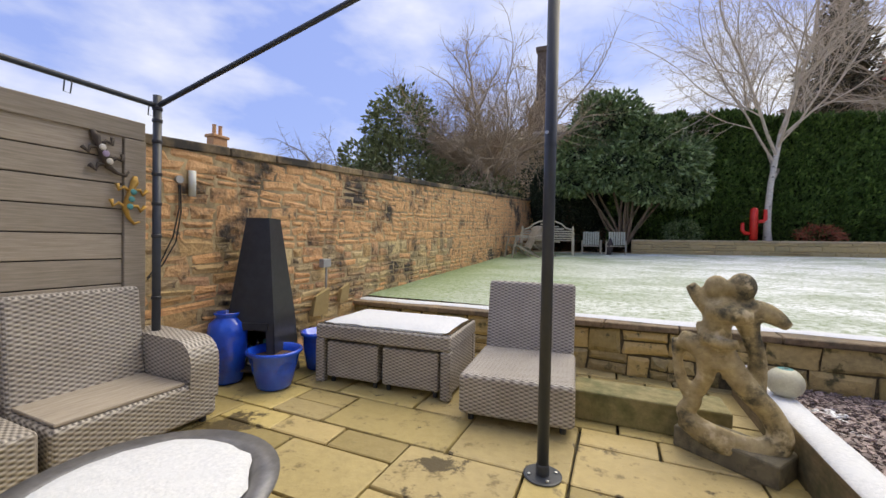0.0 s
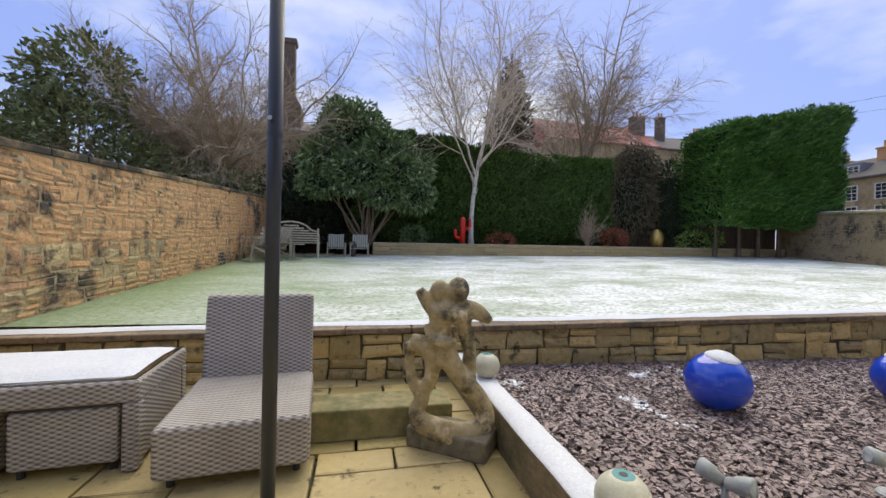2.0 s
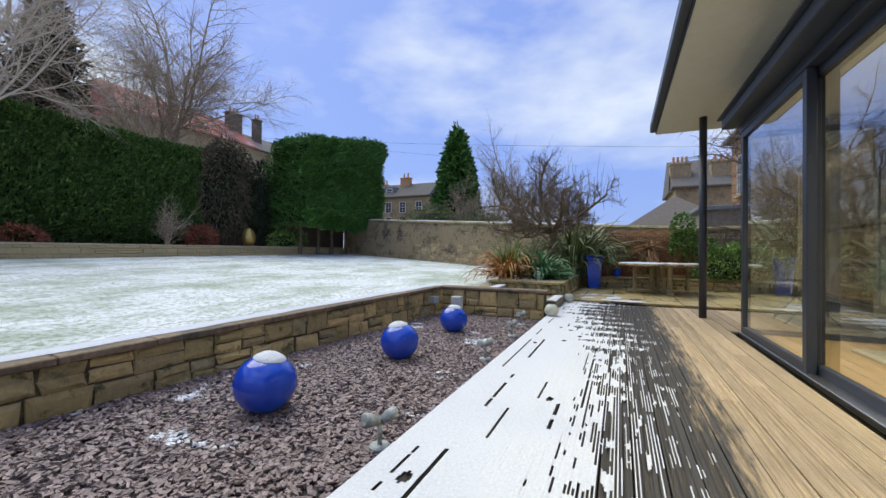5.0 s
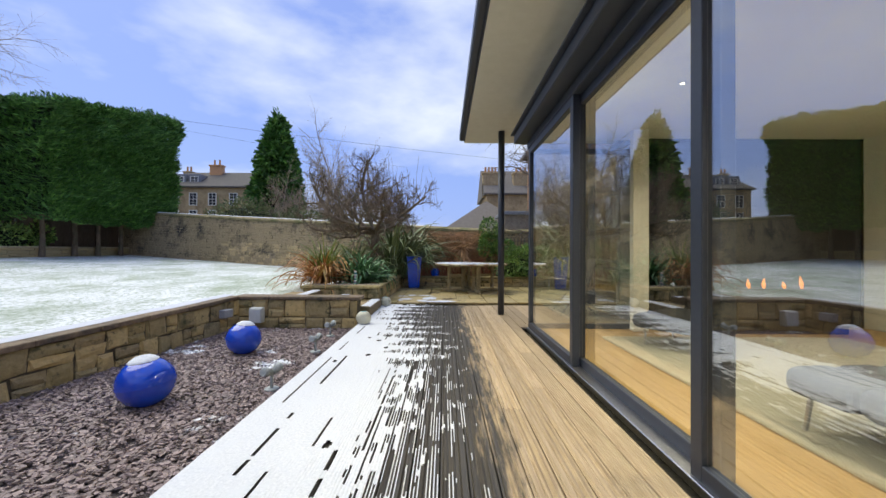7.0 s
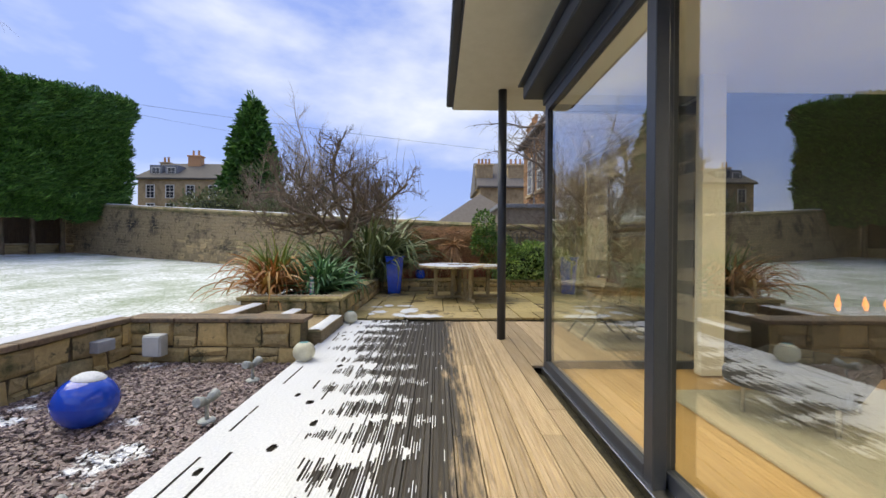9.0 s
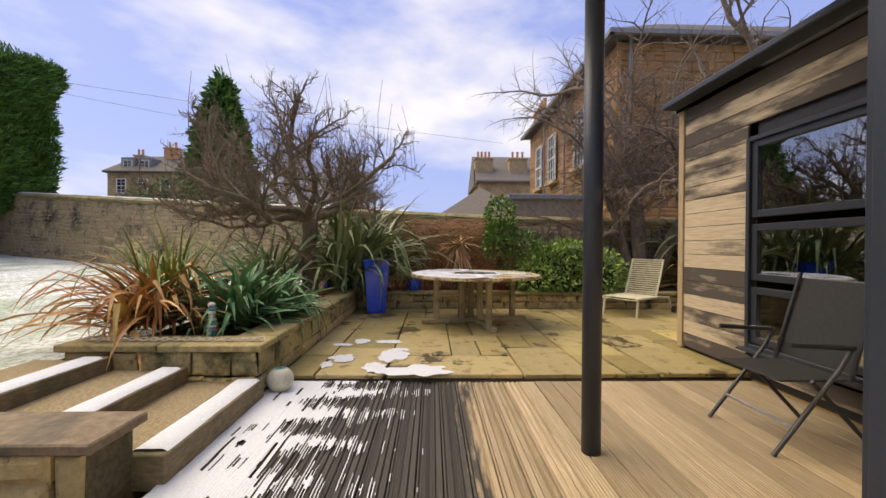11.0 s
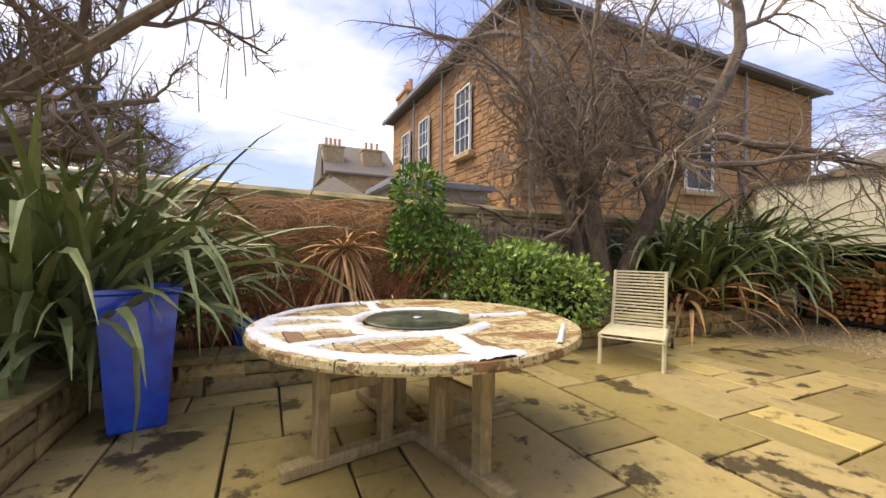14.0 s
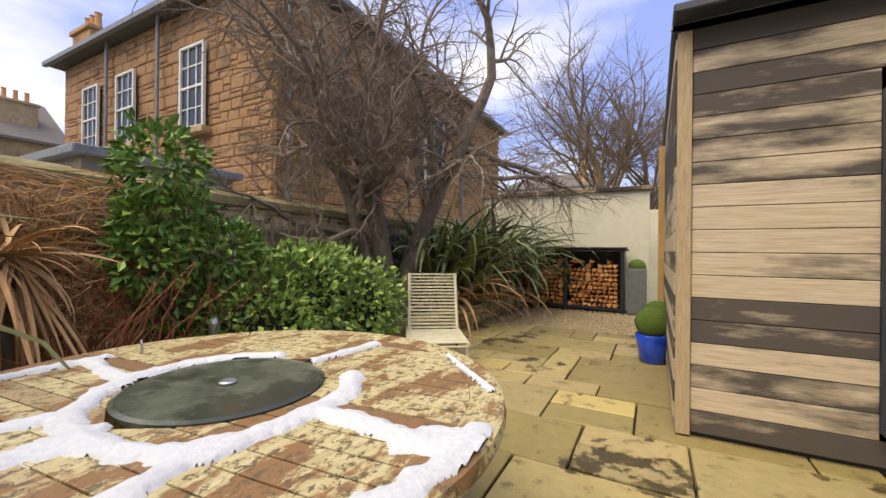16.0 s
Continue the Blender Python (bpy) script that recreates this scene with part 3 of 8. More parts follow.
# garden room behind the glass
s = Shape()
s.box(2.9, -3.6, DECK - 0.02, 8.2, 4.8, 0.05)
solo("floor", s, OAKFLOOR, "pale oak board floor of the garden room", "floor", "structure")
s = Shape()
s.box(2.9, -6.05, 1.8, 8.2, 0.12, 3.4)
s.box(-1.25, -3.5, 1.8, 0.12, 5.0, 3.4)
solo("wall_inside", s, WALLPAINT, "plain pale inner walls of the garden room", "wall", "structure")
s = Shape()
s.box(2.9, -3.6, DTOP + 0.22, 8.2, 4.9, 0.05)
solo("ceiling", s, WALLPAINT, "white ceiling with small downlights", "ceiling", "structure")
end_window = thing("end_window", "full height glass end of the garden room", "window", kind="structure")
s = Shape()
for y in (-1.12, -2.68):
    s.box(6.76, y, (DECK + DTOP) / 2, 0.07, 0.07, DTOP - DECK, 0, 0.004)
for z in (DECK + 0.04, DTOP - 0.04):
    s.box(6.76, -1.9, z, 0.07, 1.5, 0.07, 0, 0.004)
bit("window_frame", s, GREY, end_window)
s = Shape()
s.box(6.76, -1.9, (DECK + DTOP) / 2, 0.018, 1.5, DTOP - DECK - 0.14)
pane = bit("pane", s, GLASS, end_window)
pane.visible_shadow = False
s = Shape()
s.box(1.5, -5.9, 1.65, 1.1, 0.16, 2.7)
solo("chimney_breast", s, DARKWALL, "dark panelled chimney breast", "wall", "structure")

# timber clad wing
CLAD_Y, CX0, CX1, CTOP = -2.75, 6.9, 10.2, 3.0
s = Shape()
s.box(8.58, CLAD_Y - 0.14, 0.42, 3.14, 0.2, 0.30)
s.box(9.68, CLAD_Y - 0.14, 1.7, 1.02, 0.2, 2.5)
s.box(7.3, CLAD_Y - 0.14, 1.7, 0.8, 0.2, 2.5)
s.box(8.55, CLAD_Y - 0.14, 2.68, 2.2, 0.2, 0.54)
s.box(CX1 - 0.10, CLAD_Y - 1.8, 1.6, 0.2, 3.4, 2.7)
s.box(6.95, CLAD_Y - 1.7, 1.7, 0.1, 3.2, 2.9)
solo("wall_wing", s, BLACKSEAL, "dark battens behind the timber cladding", "wall", "structure")
s = Shape()
s.box(8.6, -4.3, CTOP + 0.06, 3.3, 3.5, 0.06, 0, 0.01)
s.box(8.57, CLAD_Y - 0.02, CTOP + 0.075, 3.36, 0.14, 0.10, 0, 0.012)
s.box(10.19, CLAD_Y - 1.8, CTOP + 0.075, 0.12, 3.4, 0.10, 0, 0.012)
solo("wing_roof", s, GREY, "flat dark metal roof edge of the timber wing", "roof", "structure")
s = Shape()
s.box(8.6, -4.4, DECK + 0.0, 3.4, 3.2, 0.06)
s.box(8.6, -6.0, 1.6, 3.4, 0.1, 2.8)
solo("wing_inside", s, OAKFLOOR, "warm oak interior of the timber wing", "floor", "structure")

# rendered garage and rear wall
s = Shape()
s.box(12.3, -9.12, 1.55, 3.72, 0.24, 2.56)
solo("wall_garage", s, RENDERED, "cream rendered garage wall behind the log store", "wall", "structure")
s = Shape()
s.box(12.3, -9.1, 2.87, 3.9, 0.36, 0.09, 0, 0.01)
solo("garage_fascia", s, CAPSTONE, "brown fascia along the garage roof", "trim", "structure")
s = Shape()
s.box(10.0, -10.6, 1.4, 0.9, 0.2, 2.3)
s.box(9.3, -12.5, 1.4, 2.0, 0.2, 2.3)
solo("wall_rear", s, RENDERED, "lower cream rendered wall beyond the garage", "wall", "structure")

# ---- materials of the loose things ----
RATTAN, n, l, p = node_mat("woven_rattan")
g = n.new("ShaderNodeNewGeometry")
tc = n.new("ShaderNodeTexCoord")
sp, sn_ = n.new("ShaderNodeSeparateXYZ"), n.new("ShaderNodeSeparateXYZ")
l.new(tc.outputs["Object"], sp.inputs[0])
l.new(g.outputs["True Normal"], sn_.inputs[0])


def mth(op, a, b=None, c=None):
    nd = n.new("ShaderNodeMath")
    nd.operation = op
    for i, v in enumerate((a, b, c)):
        if v is None:
            continue
        if hasattr(v, "node"):
            l.new(v, nd.inputs[i])
        else:
            nd.inputs[i].default_value = v
    return nd.outputs[0]


flat_top = mth("GREATER_THAN", mth("ABSOLUTE", sn_.outputs["Z"]), 0.6)
v_up = mth("ADD", mth("MULTIPLY", sp.outputs["Z"], mth("SUBTRACT", 1.0, flat_top)), mth("MULTIPLY", sp.outputs["Y"], flat_top))
u_on = mth("ADD", sp.outputs["X"], mth("MULTIPLY", sp.outputs["Y"], mth("SUBTRACT", 1.0, flat_top)))
col_no = mth("FLOOR", mth("DIVIDE", u_on, 0.030))
band = mth("SINE", mth("ADD", mth("MULTIPLY", v_up, 2 * math.pi / 0.026), mth("MULTIPLY", col_no, math.pi)))
rib = mth("SINE", mth("MULTIPLY", u_on, math.pi / 0.030))
weave = mth("MULTIPLY_ADD", mth("MULTIPLY", band, mth("ABSOLUTE", rib)), 0.5, 0.5)
_, blot = grain(n, l, 4, 6, 0.6)
strand = mixed(n, l, blot, (0.43, 0.39, 0.35), (0.56, 0.52, 0.48))
l.new(mixed(n, l, mth("POWER", weave, 0.75), (0.07, 0.06, 0.055), strand), p.inputs["Base Color"])
p.inputs["Roughness"].default_value = 0.55
bp = n.new("ShaderNodeBump")
bp.inputs["Strength"].default_value, bp.inputs["Distance"].default_value = 0.9, 0.006
l.new(weave, bp.inputs["Height"])
l.new(bp.outputs["Normal"], p.inputs["Normal"])

BLUE = surf("cobalt_glaze", (0.006, 0.060, 0.56), (0.012, 0.11, 0.76), 5, 0.12, 0.05, 0.01, (0.004, 0.012, 0.16), 4, 0.5, 0.75, coat=0.6)
BALLBLUE = surf("blue_glazed_ball", (0.005, 0.05, 0.50), (0.009, 0.08, 0.62), 3, 0.10, 0.0, coat=0.8)
RIMBLUE = surf("worn_pale_rim", (0.10, 0.16, 0.45), (0.25, 0.30, 0.50), 25, 0.4, 0.1)
TERRA = surf("terracotta_inside", (0.30, 0.13, 0.07), (0.38, 0.18, 0.10), 20, 0.9, 0.3)
BLACKSTEEL = surf("black_painted_steel", (0.018, 0.020, 0.026), (0.03, 0.033, 0.042), 12, 0.42, 0.1)
STATUE = surf("weathered_cast_stone", (0.26, 0.20, 0.10), (0.46, 0.37, 0.21), 14, 0.85, 0.6, 0.010, (0.075, 0.068, 0.045), 5.5, 0.50, 0.62, stain2=(0.55, 0.46, 0.30), stain2_scale=8)
PLINTH = surf("grey_statue_plinth", (0.10, 0.09, 0.065), (0.22, 0.19, 0.13), 16, 0.9, 0.5, 0.012, (0.04, 0.04, 0.035), 4)
GREYWOOD = surf("silvered_hardwood", (0.26, 0.225, 0.185), (0.38, 0.33, 0.28), 7, 0.75, 0.2, 0.003, stretch=(10, 0.8, 16), vary=0.12)
GALV = surf("galvanised_metal", (0.42, 0.43, 0.44), (0.55, 0.56, 0.57), 18, 0.35, 0.1, metal=0.8)
STEPSTONE = surf("mossy_step_stone", (0.16, 0.14, 0.06), (0.28, 0.24, 0.12), 14, 0.85, 0.4, 0.01, (0.08, 0.09, 0.03), 4, 0.5, 0.7)
SLEEPER = surf("damp_timber", (0.14, 0.105, 0.055), (0.25, 0.19, 0.11), 8, 0.8, 0.3, 0.005, (0.07, 0.075, 0.03), 3, stretch=(2, 2, 8))
GREYBOX = surf("grey_plastic", (0.34, 0.35, 0.36), (0.40, 0.41, 0.42), 10, 0.5, 0.0)
PALEBOX = surf("pale_plastic", (0.55, 0.57, 0.55), (0.62, 0.64, 0.62), 10, 0.5, 0.0)
CABLE = surf("black_cable", (0.012, 0.012, 0.012), (0.02, 0.02, 0.02), 10, 0.5, 0.0)
BRASS = surf("rusty_gold_metal", (0.42, 0.24, 0.05), (0.55, 0.34, 0.09), 30, 0.5, 0.4, metal=0.4)
IRON = surf("dark_cast_iron", (0.05, 0.04, 0.035), (0.09, 0.07, 0.06), 30, 0.6, 0.4, metal=0.3)
PEBBLE = surf("smooth_white_stone", (0.55, 0.52, 0.48), (0.65, 0.62, 0.58), 12, 0.5, 0.1)
LILAC = surf("lilac_stone", (0.28, 0.22, 0.36), (0.36, 0.30, 0.44), 12, 0.5, 0.1)
TEAL = surf("teal_stone", (0.05, 0.22, 0.24), (0.08, 0.30, 0.30), 12, 0.4, 0.1)


def soft_box(cx, cy, cz, sx, sy, sz, r=0.03, steps=4):
    """A box with rounded edges all round, lofted."""
    s = Shape()
    prof = []
    for k in range(steps + 1):
        a = math.pi / 2 * k / steps
        prof.append((r - r * math.sin(a), r - r * math.cos(a)))
    levels = [(i, z) for i, z in prof] + [(i, sz - z) for i, z in reversed(prof)]
    ringsets = []
    for inset, z in levels:
        ring = []
        rr = max(r - inset * 0.3, 0.004)
        for qx, qy, a0 in ((1, 1, 0), (-1, 1, 90), (-1, -1, 180), (1, -1, 270)):
            for k in range(steps + 1):
                a = radians(a0 + 90 * k / steps)
                ring.append((cx + qx * (sx / 2 - inset - rr) + rr * math.cos(a), cy + qy * (sy / 2 - inset - rr) + rr * math.sin(a), cz - sz / 2 + z))
        ringsets.append(ring)
    return s.loft(ringsets)


# ---- rattan storage table with two stools tucked in ----
coffee = thing("rattan_storage_table", "grey woven rattan table with glass top and tucked-in stools", "table", pose(-1.72, 3.02, 0, 0, 0, 4))
s = soft_box(0, 0, 0.43, 1.20, 0.74, 0.12, 0.02)
bit("top_frame", s, RATTAN, coffee)
for i in (-1, 1):
    for j in (-1, 1):
        bit("leg", soft_box(i * 0.56, j * 0.33, 0.185, 0.08, 0.08, 0.37, 0.015), RATTAN, coffee)
for j in (-0.33, 0.34):
    pass
bit("back_panel", soft_box(0, 0.33, 0.2, 1.05, 0.03, 0.34, 0.01), RATTAN, coffee)
for i in (-1, 1):
    bit("side_panel", soft_box(i * 0.575, 0, 0.2, 0.03, 0.6, 0.34, 0.01), RATTAN, coffee)
s = Shape()
s.box(0, 0, 0.494, 1.16, 0.70, 0.008, 0, 0.002)
bit("glass_top", s, GLASS, coffee, "flat glass table top")
s = Shape()
for j in range(9):
    for i in range(15):
        u, w = -1 + i / 7, -1 + j / 4
        s.v.append((u * 0.545 + 0.012 * wobble(u, w, 3), w * 0.315 + 0.010 * wobble(w, u, 4), 0.500 + (0.028 if abs(u) < 0.98 and abs(w) < 0.98 else 0.0) + 0.004 * wobble(u, w, 6)))
s.f = [(j * 15 + i, j * 15 + i + 1, (j + 1) * 15 + i + 1, (j + 1) * 15 + i) for j in range(8) for i in range(14)]
solo("table_snow", s, SNOW, "sheet of snow lying on the rattan table", "snow", smooth=True, m=pose(-1.72, 3.02, 0, 0, 0, 4))
for i, x in enumerate((-0.26, 0.26)):
    stool = thing("rattan_stool", "grey woven rattan stool tucked under the table", "stool", pose(-1.72 + x, 3.0 + x * 0.07, 0, 0, 0, 4), "stools under the table")
    bit("body", soft_box(0, -0.02, 0.20, 0.48, 0.62, 0.30, 0.02), RATTAN, stool)
    for a in (-1, 1):
        for b in (-1, 1):
            s = Shape()
            s.tube([(a * 0.2, b * 0.26 - 0.02, 0), (a * 0.2, b * 0.26 - 0.02, 0.06)], 0.018, 10)
            bit("foot", s, BLACKSTEEL, stool)

# ---- armless rattan chair ----
lounge = thing("rattan_lounge_chair", "armless grey woven rattan lounge chair, light snow on its seat", "chair", pose(-0.60, 2.92, 0, 0, 0, 5))
bit("seat", soft_box(0, -0.05, 0.19, 0.74, 0.80, 0.27, 0.03), RATTAN, lounge)
b = soft_box(0, 0, 0.42, 0.72, 0.085, 0.60, 0.03)
bit("backrest", b, RATTAN, lounge, m=pose(0, 0.36, 0.16, -12))
for a in (-1, 1):
    for c in (-1, 1):
        s = Shape()
        s.tube([(a * 0.3, c * 0.32 - 0.05, 0), (a * 0.3, c * 0.32 - 0.05, 0.07)], 0.02, 10)
        bit("foot", s, BLACKSTEEL, lounge)

# ---- corner sofa along the timber screen ----
sofa = thing("rattan_sofa", "grey woven rattan sofa with rounded arm and bare slatted seat", "sofa", pose(-2.74, 1.36, 0))
bit("base", soft_box(0.0, 0.0, 0.16, 0.72, 0.84, 0.24, 0.03), RATTAN, sofa)
s = Shape()
s.box(0.04, -0.09, 0.292, 0.60, 0.62, 0.02, 0, 0.004)
bit("seat", s, GREYWOOD, sofa, "bare weathered seat slats")
bit("backrest", soft_box(0, 0, 0.31, 0.09, 0.66, 0.64, 0.03), RATTAN, sofa, m=pose(-0.12, -0.09, 0.24, 0, -7, 0))
s = Shape()
arc = [(0.36, 0.02), (0.37, 0.26)] + [(0.37 - 0.15 + 0.15 * math.cos(radians(a)), 0.26 + 0.15 * math.sin(radians(a))) for a in (20, 40, 60, 80, 90)] + [(-0.30, 0.42), (-0.36, 0.40), (-0.36, 0.02)]
s.loft([[(x, y, z) for x, z in arc] for y in (-0.095, 0.095)])
s.f = [tuple(reversed(f)) for f in s.f]
bit("armrest", s, RATTAN, sofa, m=pose(0, 0.33, 0.14))
for a in (-1, 1):
    for c in (-1, 1):
        s = Shape()
        s.tube([(a * 0.3, c * 0.36, 0), (a * 0.3, c * 0.36, 0.05)], 0.022, 10)
        bit("foot", s, BLACKSTEEL, sofa)
ott = thing("rattan_ottoman", "square grey woven rattan ottoman beside the sofa", "ottoman", pose(-2.72, 0.56, 0))
bit("body", soft_box(0, 0, 0.17, 0.66, 0.70, 0.26, 0.03), RATTAN, ott)
for a in (-1, 1):
    for c in (-1, 1):
        s = Shape()
        s.tube([(a * 0.26, c * 0.28, 0), (a * 0.26, c * 0.28, 0.05)], 0.02, 10)
        bit("foot", s, BLACKSTEEL, ott)

# ---- fire bowl with a lid of snow ----
bowl = thing("fire_bowl", "wide shallow dark steel fire bowl on short legs", "fire pit", pose(-1.52, 0.84, 0))
s = Shape()
s.lathe([(0.02, 0.13), (0.18, 0.15), (0.30, 0.20), (0.38, 0.27), (0.46, 0.285), (0.462, 0.295), (0.38, 0.288), (0.30, 0.23), (0.15, 0.17), (0.01, 0.16)], 48)
bit("bowl", s, surf("grey_rolled_steel", (0.16, 0.16, 0.17), (0.26, 0.26, 0.27), 12, 0.4, 0.1, metal=0.5), bowl, smooth=True)
for k in range(3):
    a = radians(120 * k + 20)
    s = Shape()
    s.tube([(0.2 * math.cos(a), 0.2 * math.sin(a), 0.16), (0.3 * math.cos(a), 0.3 * math.sin(a), 0.0)], 0.02, 8)
    bit("leg", s, BLACKSTEEL, bowl)
s = Shape()
s.tube([(-0.1, -0.2, 0.30), (0.0, -0.19, 0.335), (0.12, -0.18, 0.34), (0.24, -0.16, 0.32)], [0.012, 0.018, 0.018, 0.012], 8)
bit("handle", s, GALV, bowl, "bright steel handle strip", True)
s = Shape()
ring = 36
s.v.append((0, 0, 0.315))
for j, (r, z) in enumerate(((0.15, 0.316), (0.28, 0.312), (0.345, 0.305), (0.365, 0.286))):
    for k in range(ring):
        a = 2 * math.pi * k / ring
        q = r * (1 + 0.06 * wobble(math.cos(a), math.sin(a), 3 + j) * (j > 1))
        s.v.append((q * math.cos(a), q * math.sin(a), z + 0.008 * wobble(a, r, 5)))
s.f = [(0, 1 + k, 1 + (k + 1) % ring) for k in range(ring)] + [(1 + j * ring + k, 1 + (j + 1) * ring + k, 1 + (j + 1) * ring + (k + 1) % ring, 1 + j * ring + (k + 1) % ring) for j in range(3) for k in range(ring)]
solo("bowl_snow", s, SNOW, "snow filling the fire bowl", "snow", smooth=True, m=pose(-1.52, 0.84, 0))


# ---- blue glazed pots ----
def pot(name, label, profile, m, soil_r, soil_z, sides=36, group=""):
    t = thing(name, label, "plant pot", m, group)
    s = Shape()
    s.lathe(profile, sides)
    bit("body", s, BLUE, t, smooth=True)
    s = Shape()
    s.lathe([(0.005, soil_z), (soil_r, soil_z), (soil_r, soil_z - 0.01)], sides)
    bit("soil", s, EARTH, t, "dry brown soil")
    return t


pot("glazed_jar", "tall cobalt blue glazed jar with a narrow neck", [(0.10, 0), (0.125, 0.02), (0.15, 0.25), (0.155, 0.42), (0.14, 0.50), (0.095, 0.535), (0.09, 0.55), (0.105, 0.57), (0.105, 0.585), (0.085, 0.58), (0.075, 0.5)], pose(-2.93, 2.28, 0), 0.07, 0.51)
pot("wide_plant_pot", "wide cobalt blue plant pot with a pale worn rim", [(0.12, 0), (0.14, 0.02), (0.17, 0.16), (0.195, 0.27), (0.215, 0.285), (0.215, 0.31), (0.195, 0.31), (0.18, 0.26), (0.15, 0.2)], pose(-2.50, 2.37, 0), 0.165, 0.25)
pot("blue_plant_pot", "dark blue glazed pot behind the rattan table", [(0.11, 0), (0.13, 0.02), (0.16, 0.2), (0.17, 0.31), (0.185, 0.32), (0.185, 0.345), (0.165, 0.345), (0.15, 0.3)], pose(-2.50, 2.92, 0), 0.145, 0.29)

# ---- steel chimenea ----
chim = thing("steel_chimenea", "tall black steel garden chimney stove with tapering flue", "stove", pose(-2.80, 2.52, 0, 0, 0, 20))
s = Shape()
s.loft([[(i * w, j * w, z) for i, j in ((-1, -1), (1, -1), (1, 1), (-1, 1))] for w, z in ((0.20, 0.50), (0.185, 0.64), (0.10, 1.36))], closed=False)
s.box(0, 0, 1.365, 0.20, 0.20, 0.012)
bit("flue", s, BLACKSTEEL, chim)
s = Shape()
for i in (-1, 1):
    s.loft([[(i * w, -w, z), (i * (w - 0.07), -w, z), (i * (w - 0.07), -w + 0.012, z), (i * w, -w + 0.012, z)][::i] for w, z in ((0.235, 0.0), (0.20, 0.50))])
    s.loft([[(i * w, -w, z), (i * w, w, z), (i * (w - 0.012), w, z), (i * (w - 0.012), -w, z)][::i] for w, z in ((0.235, 0.0), (0.20, 0.50))])
s.loft([[(-w, w, z), (w, w, z), (w, w - 0.012, z), (-w, w - 0.012, z)] for w, z in ((0.235, 0.0), (0.20, 0.50))])
s.box(0, -0.205, 0.47, 0.30, 0.012, 0.06)
bit("firebox", s, BLACKSTEEL, chim)
s = Shape()
s.box(0, 0, 0.10, 0.42, 0.42, 0.015)
bit("grate", s, IRON, chim)
for i, (x, c) in enumerate(((-0.06, GLASS), (0.0, GLASS), (0.06, TEAL))):
    s = Shape()
    s.lathe([(0.03, 0.11), (0.032, 0.12), (0.032, 0.26), (0.012, 0.30), (0.012, 0.34)], 14)
    bit("bottle", s, c, chim, "empty bottle standing in the firebox", True, pose(x, -0.08, 0))

# ---- timber screen with two lizard ornaments ----
screen = thing("timber_screen", "silvered hardwood screen of wide boards in a mitred frame", "fence", pose(0, 0, 0), kind="structure")
random.seed(61)
SX = -2.98
for k in range(11):
    z0 = 0.07 + k * 0.163
    s = Shape()
    s.box(0, 0, 0, 0.022, 3.0, 0.155, 0, 0.003)
    bit("board", s, GREYWOOD, screen, m=pose(SX, 0.03, z0 + 0.08))
for z in (1.905,):
    s = Shape()
    s.box(0, 0, 0, 0.035, 3.2, 0.12, 0, 0.004)
    bit("top_rail", s, GREYWOOD, screen, m=pose(SX + 0.01, 0.06, z))
s = Shape()
s.box(0, 0, 0, 0.035, 0.13, 1.84, 0, 0.004)
bit("end_stile", s, GREYWOOD, screen, m=pose(SX + 0.01, 1.60, 0.92))
s = Shape()
s.box(-3.03, 0.0, 0.92, 0.05, 3.1, 1.8)
bit("backing", s, BLACKSEAL, screen)


def lizard(label, material, m, stones):
    t = thing("lizard_ornament", label, "ornament", m, "lizards on the screen")
    s = Shape()
    s.tube([(0, 0, 0.16), (0, 0.005, 0.12), (0, 0.0, 0.08), (0, 0, 0.0), (0, -0.01, -0.07), (0, 0.02, -0.12), (0, 0.06, -0.15), (0, 0.09, -0.13)], [0.012, 0.026, 0.018, 0.030, 0.020, 0.012, 0.009, 0.006], 8)
    for a, c, z in ((1, 0.07, 0.06), (-1, 0.07, 0.05), (1, 0.08, -0.05), (-1, 0.08, -0.06)):
        s.tube([(0, 0, z), (0, a * c * 0.7, z + 0.02), (0, a * c, z - 0.01), (0, a * (c + 0.02), z + 0.03)], [0.012, 0.010, 0.009, 0.014], 6)
    bit("body", s, material, t, smooth=True)
    for z, c in stones:
        s = Shape()
        s.lathe([(0.002, -0.008), (0.018, -0.004), (0.020, 0.0), (0.014, 0.006), (0.002, 0.008)], 12)
        bit("stone", s, c, t, m=pose(0.028, 0, z, 0, 90, 0))
    return t


lizard("dark iron lizard ornament set with pebbles", IRON, pose(SX + 0.035, 1.42, 1.70, 25), ((0.05, PEBBLE), (0.01, LILAC), (-0.04, PEBBLE)))
lizard("golden metal lizard ornament with turquoise dots", BRASS, pose(SX + 0.035, 1.56, 1.44, -12), ((0.05, TEAL), (0.0, TEAL), (-0.05, TEAL)))

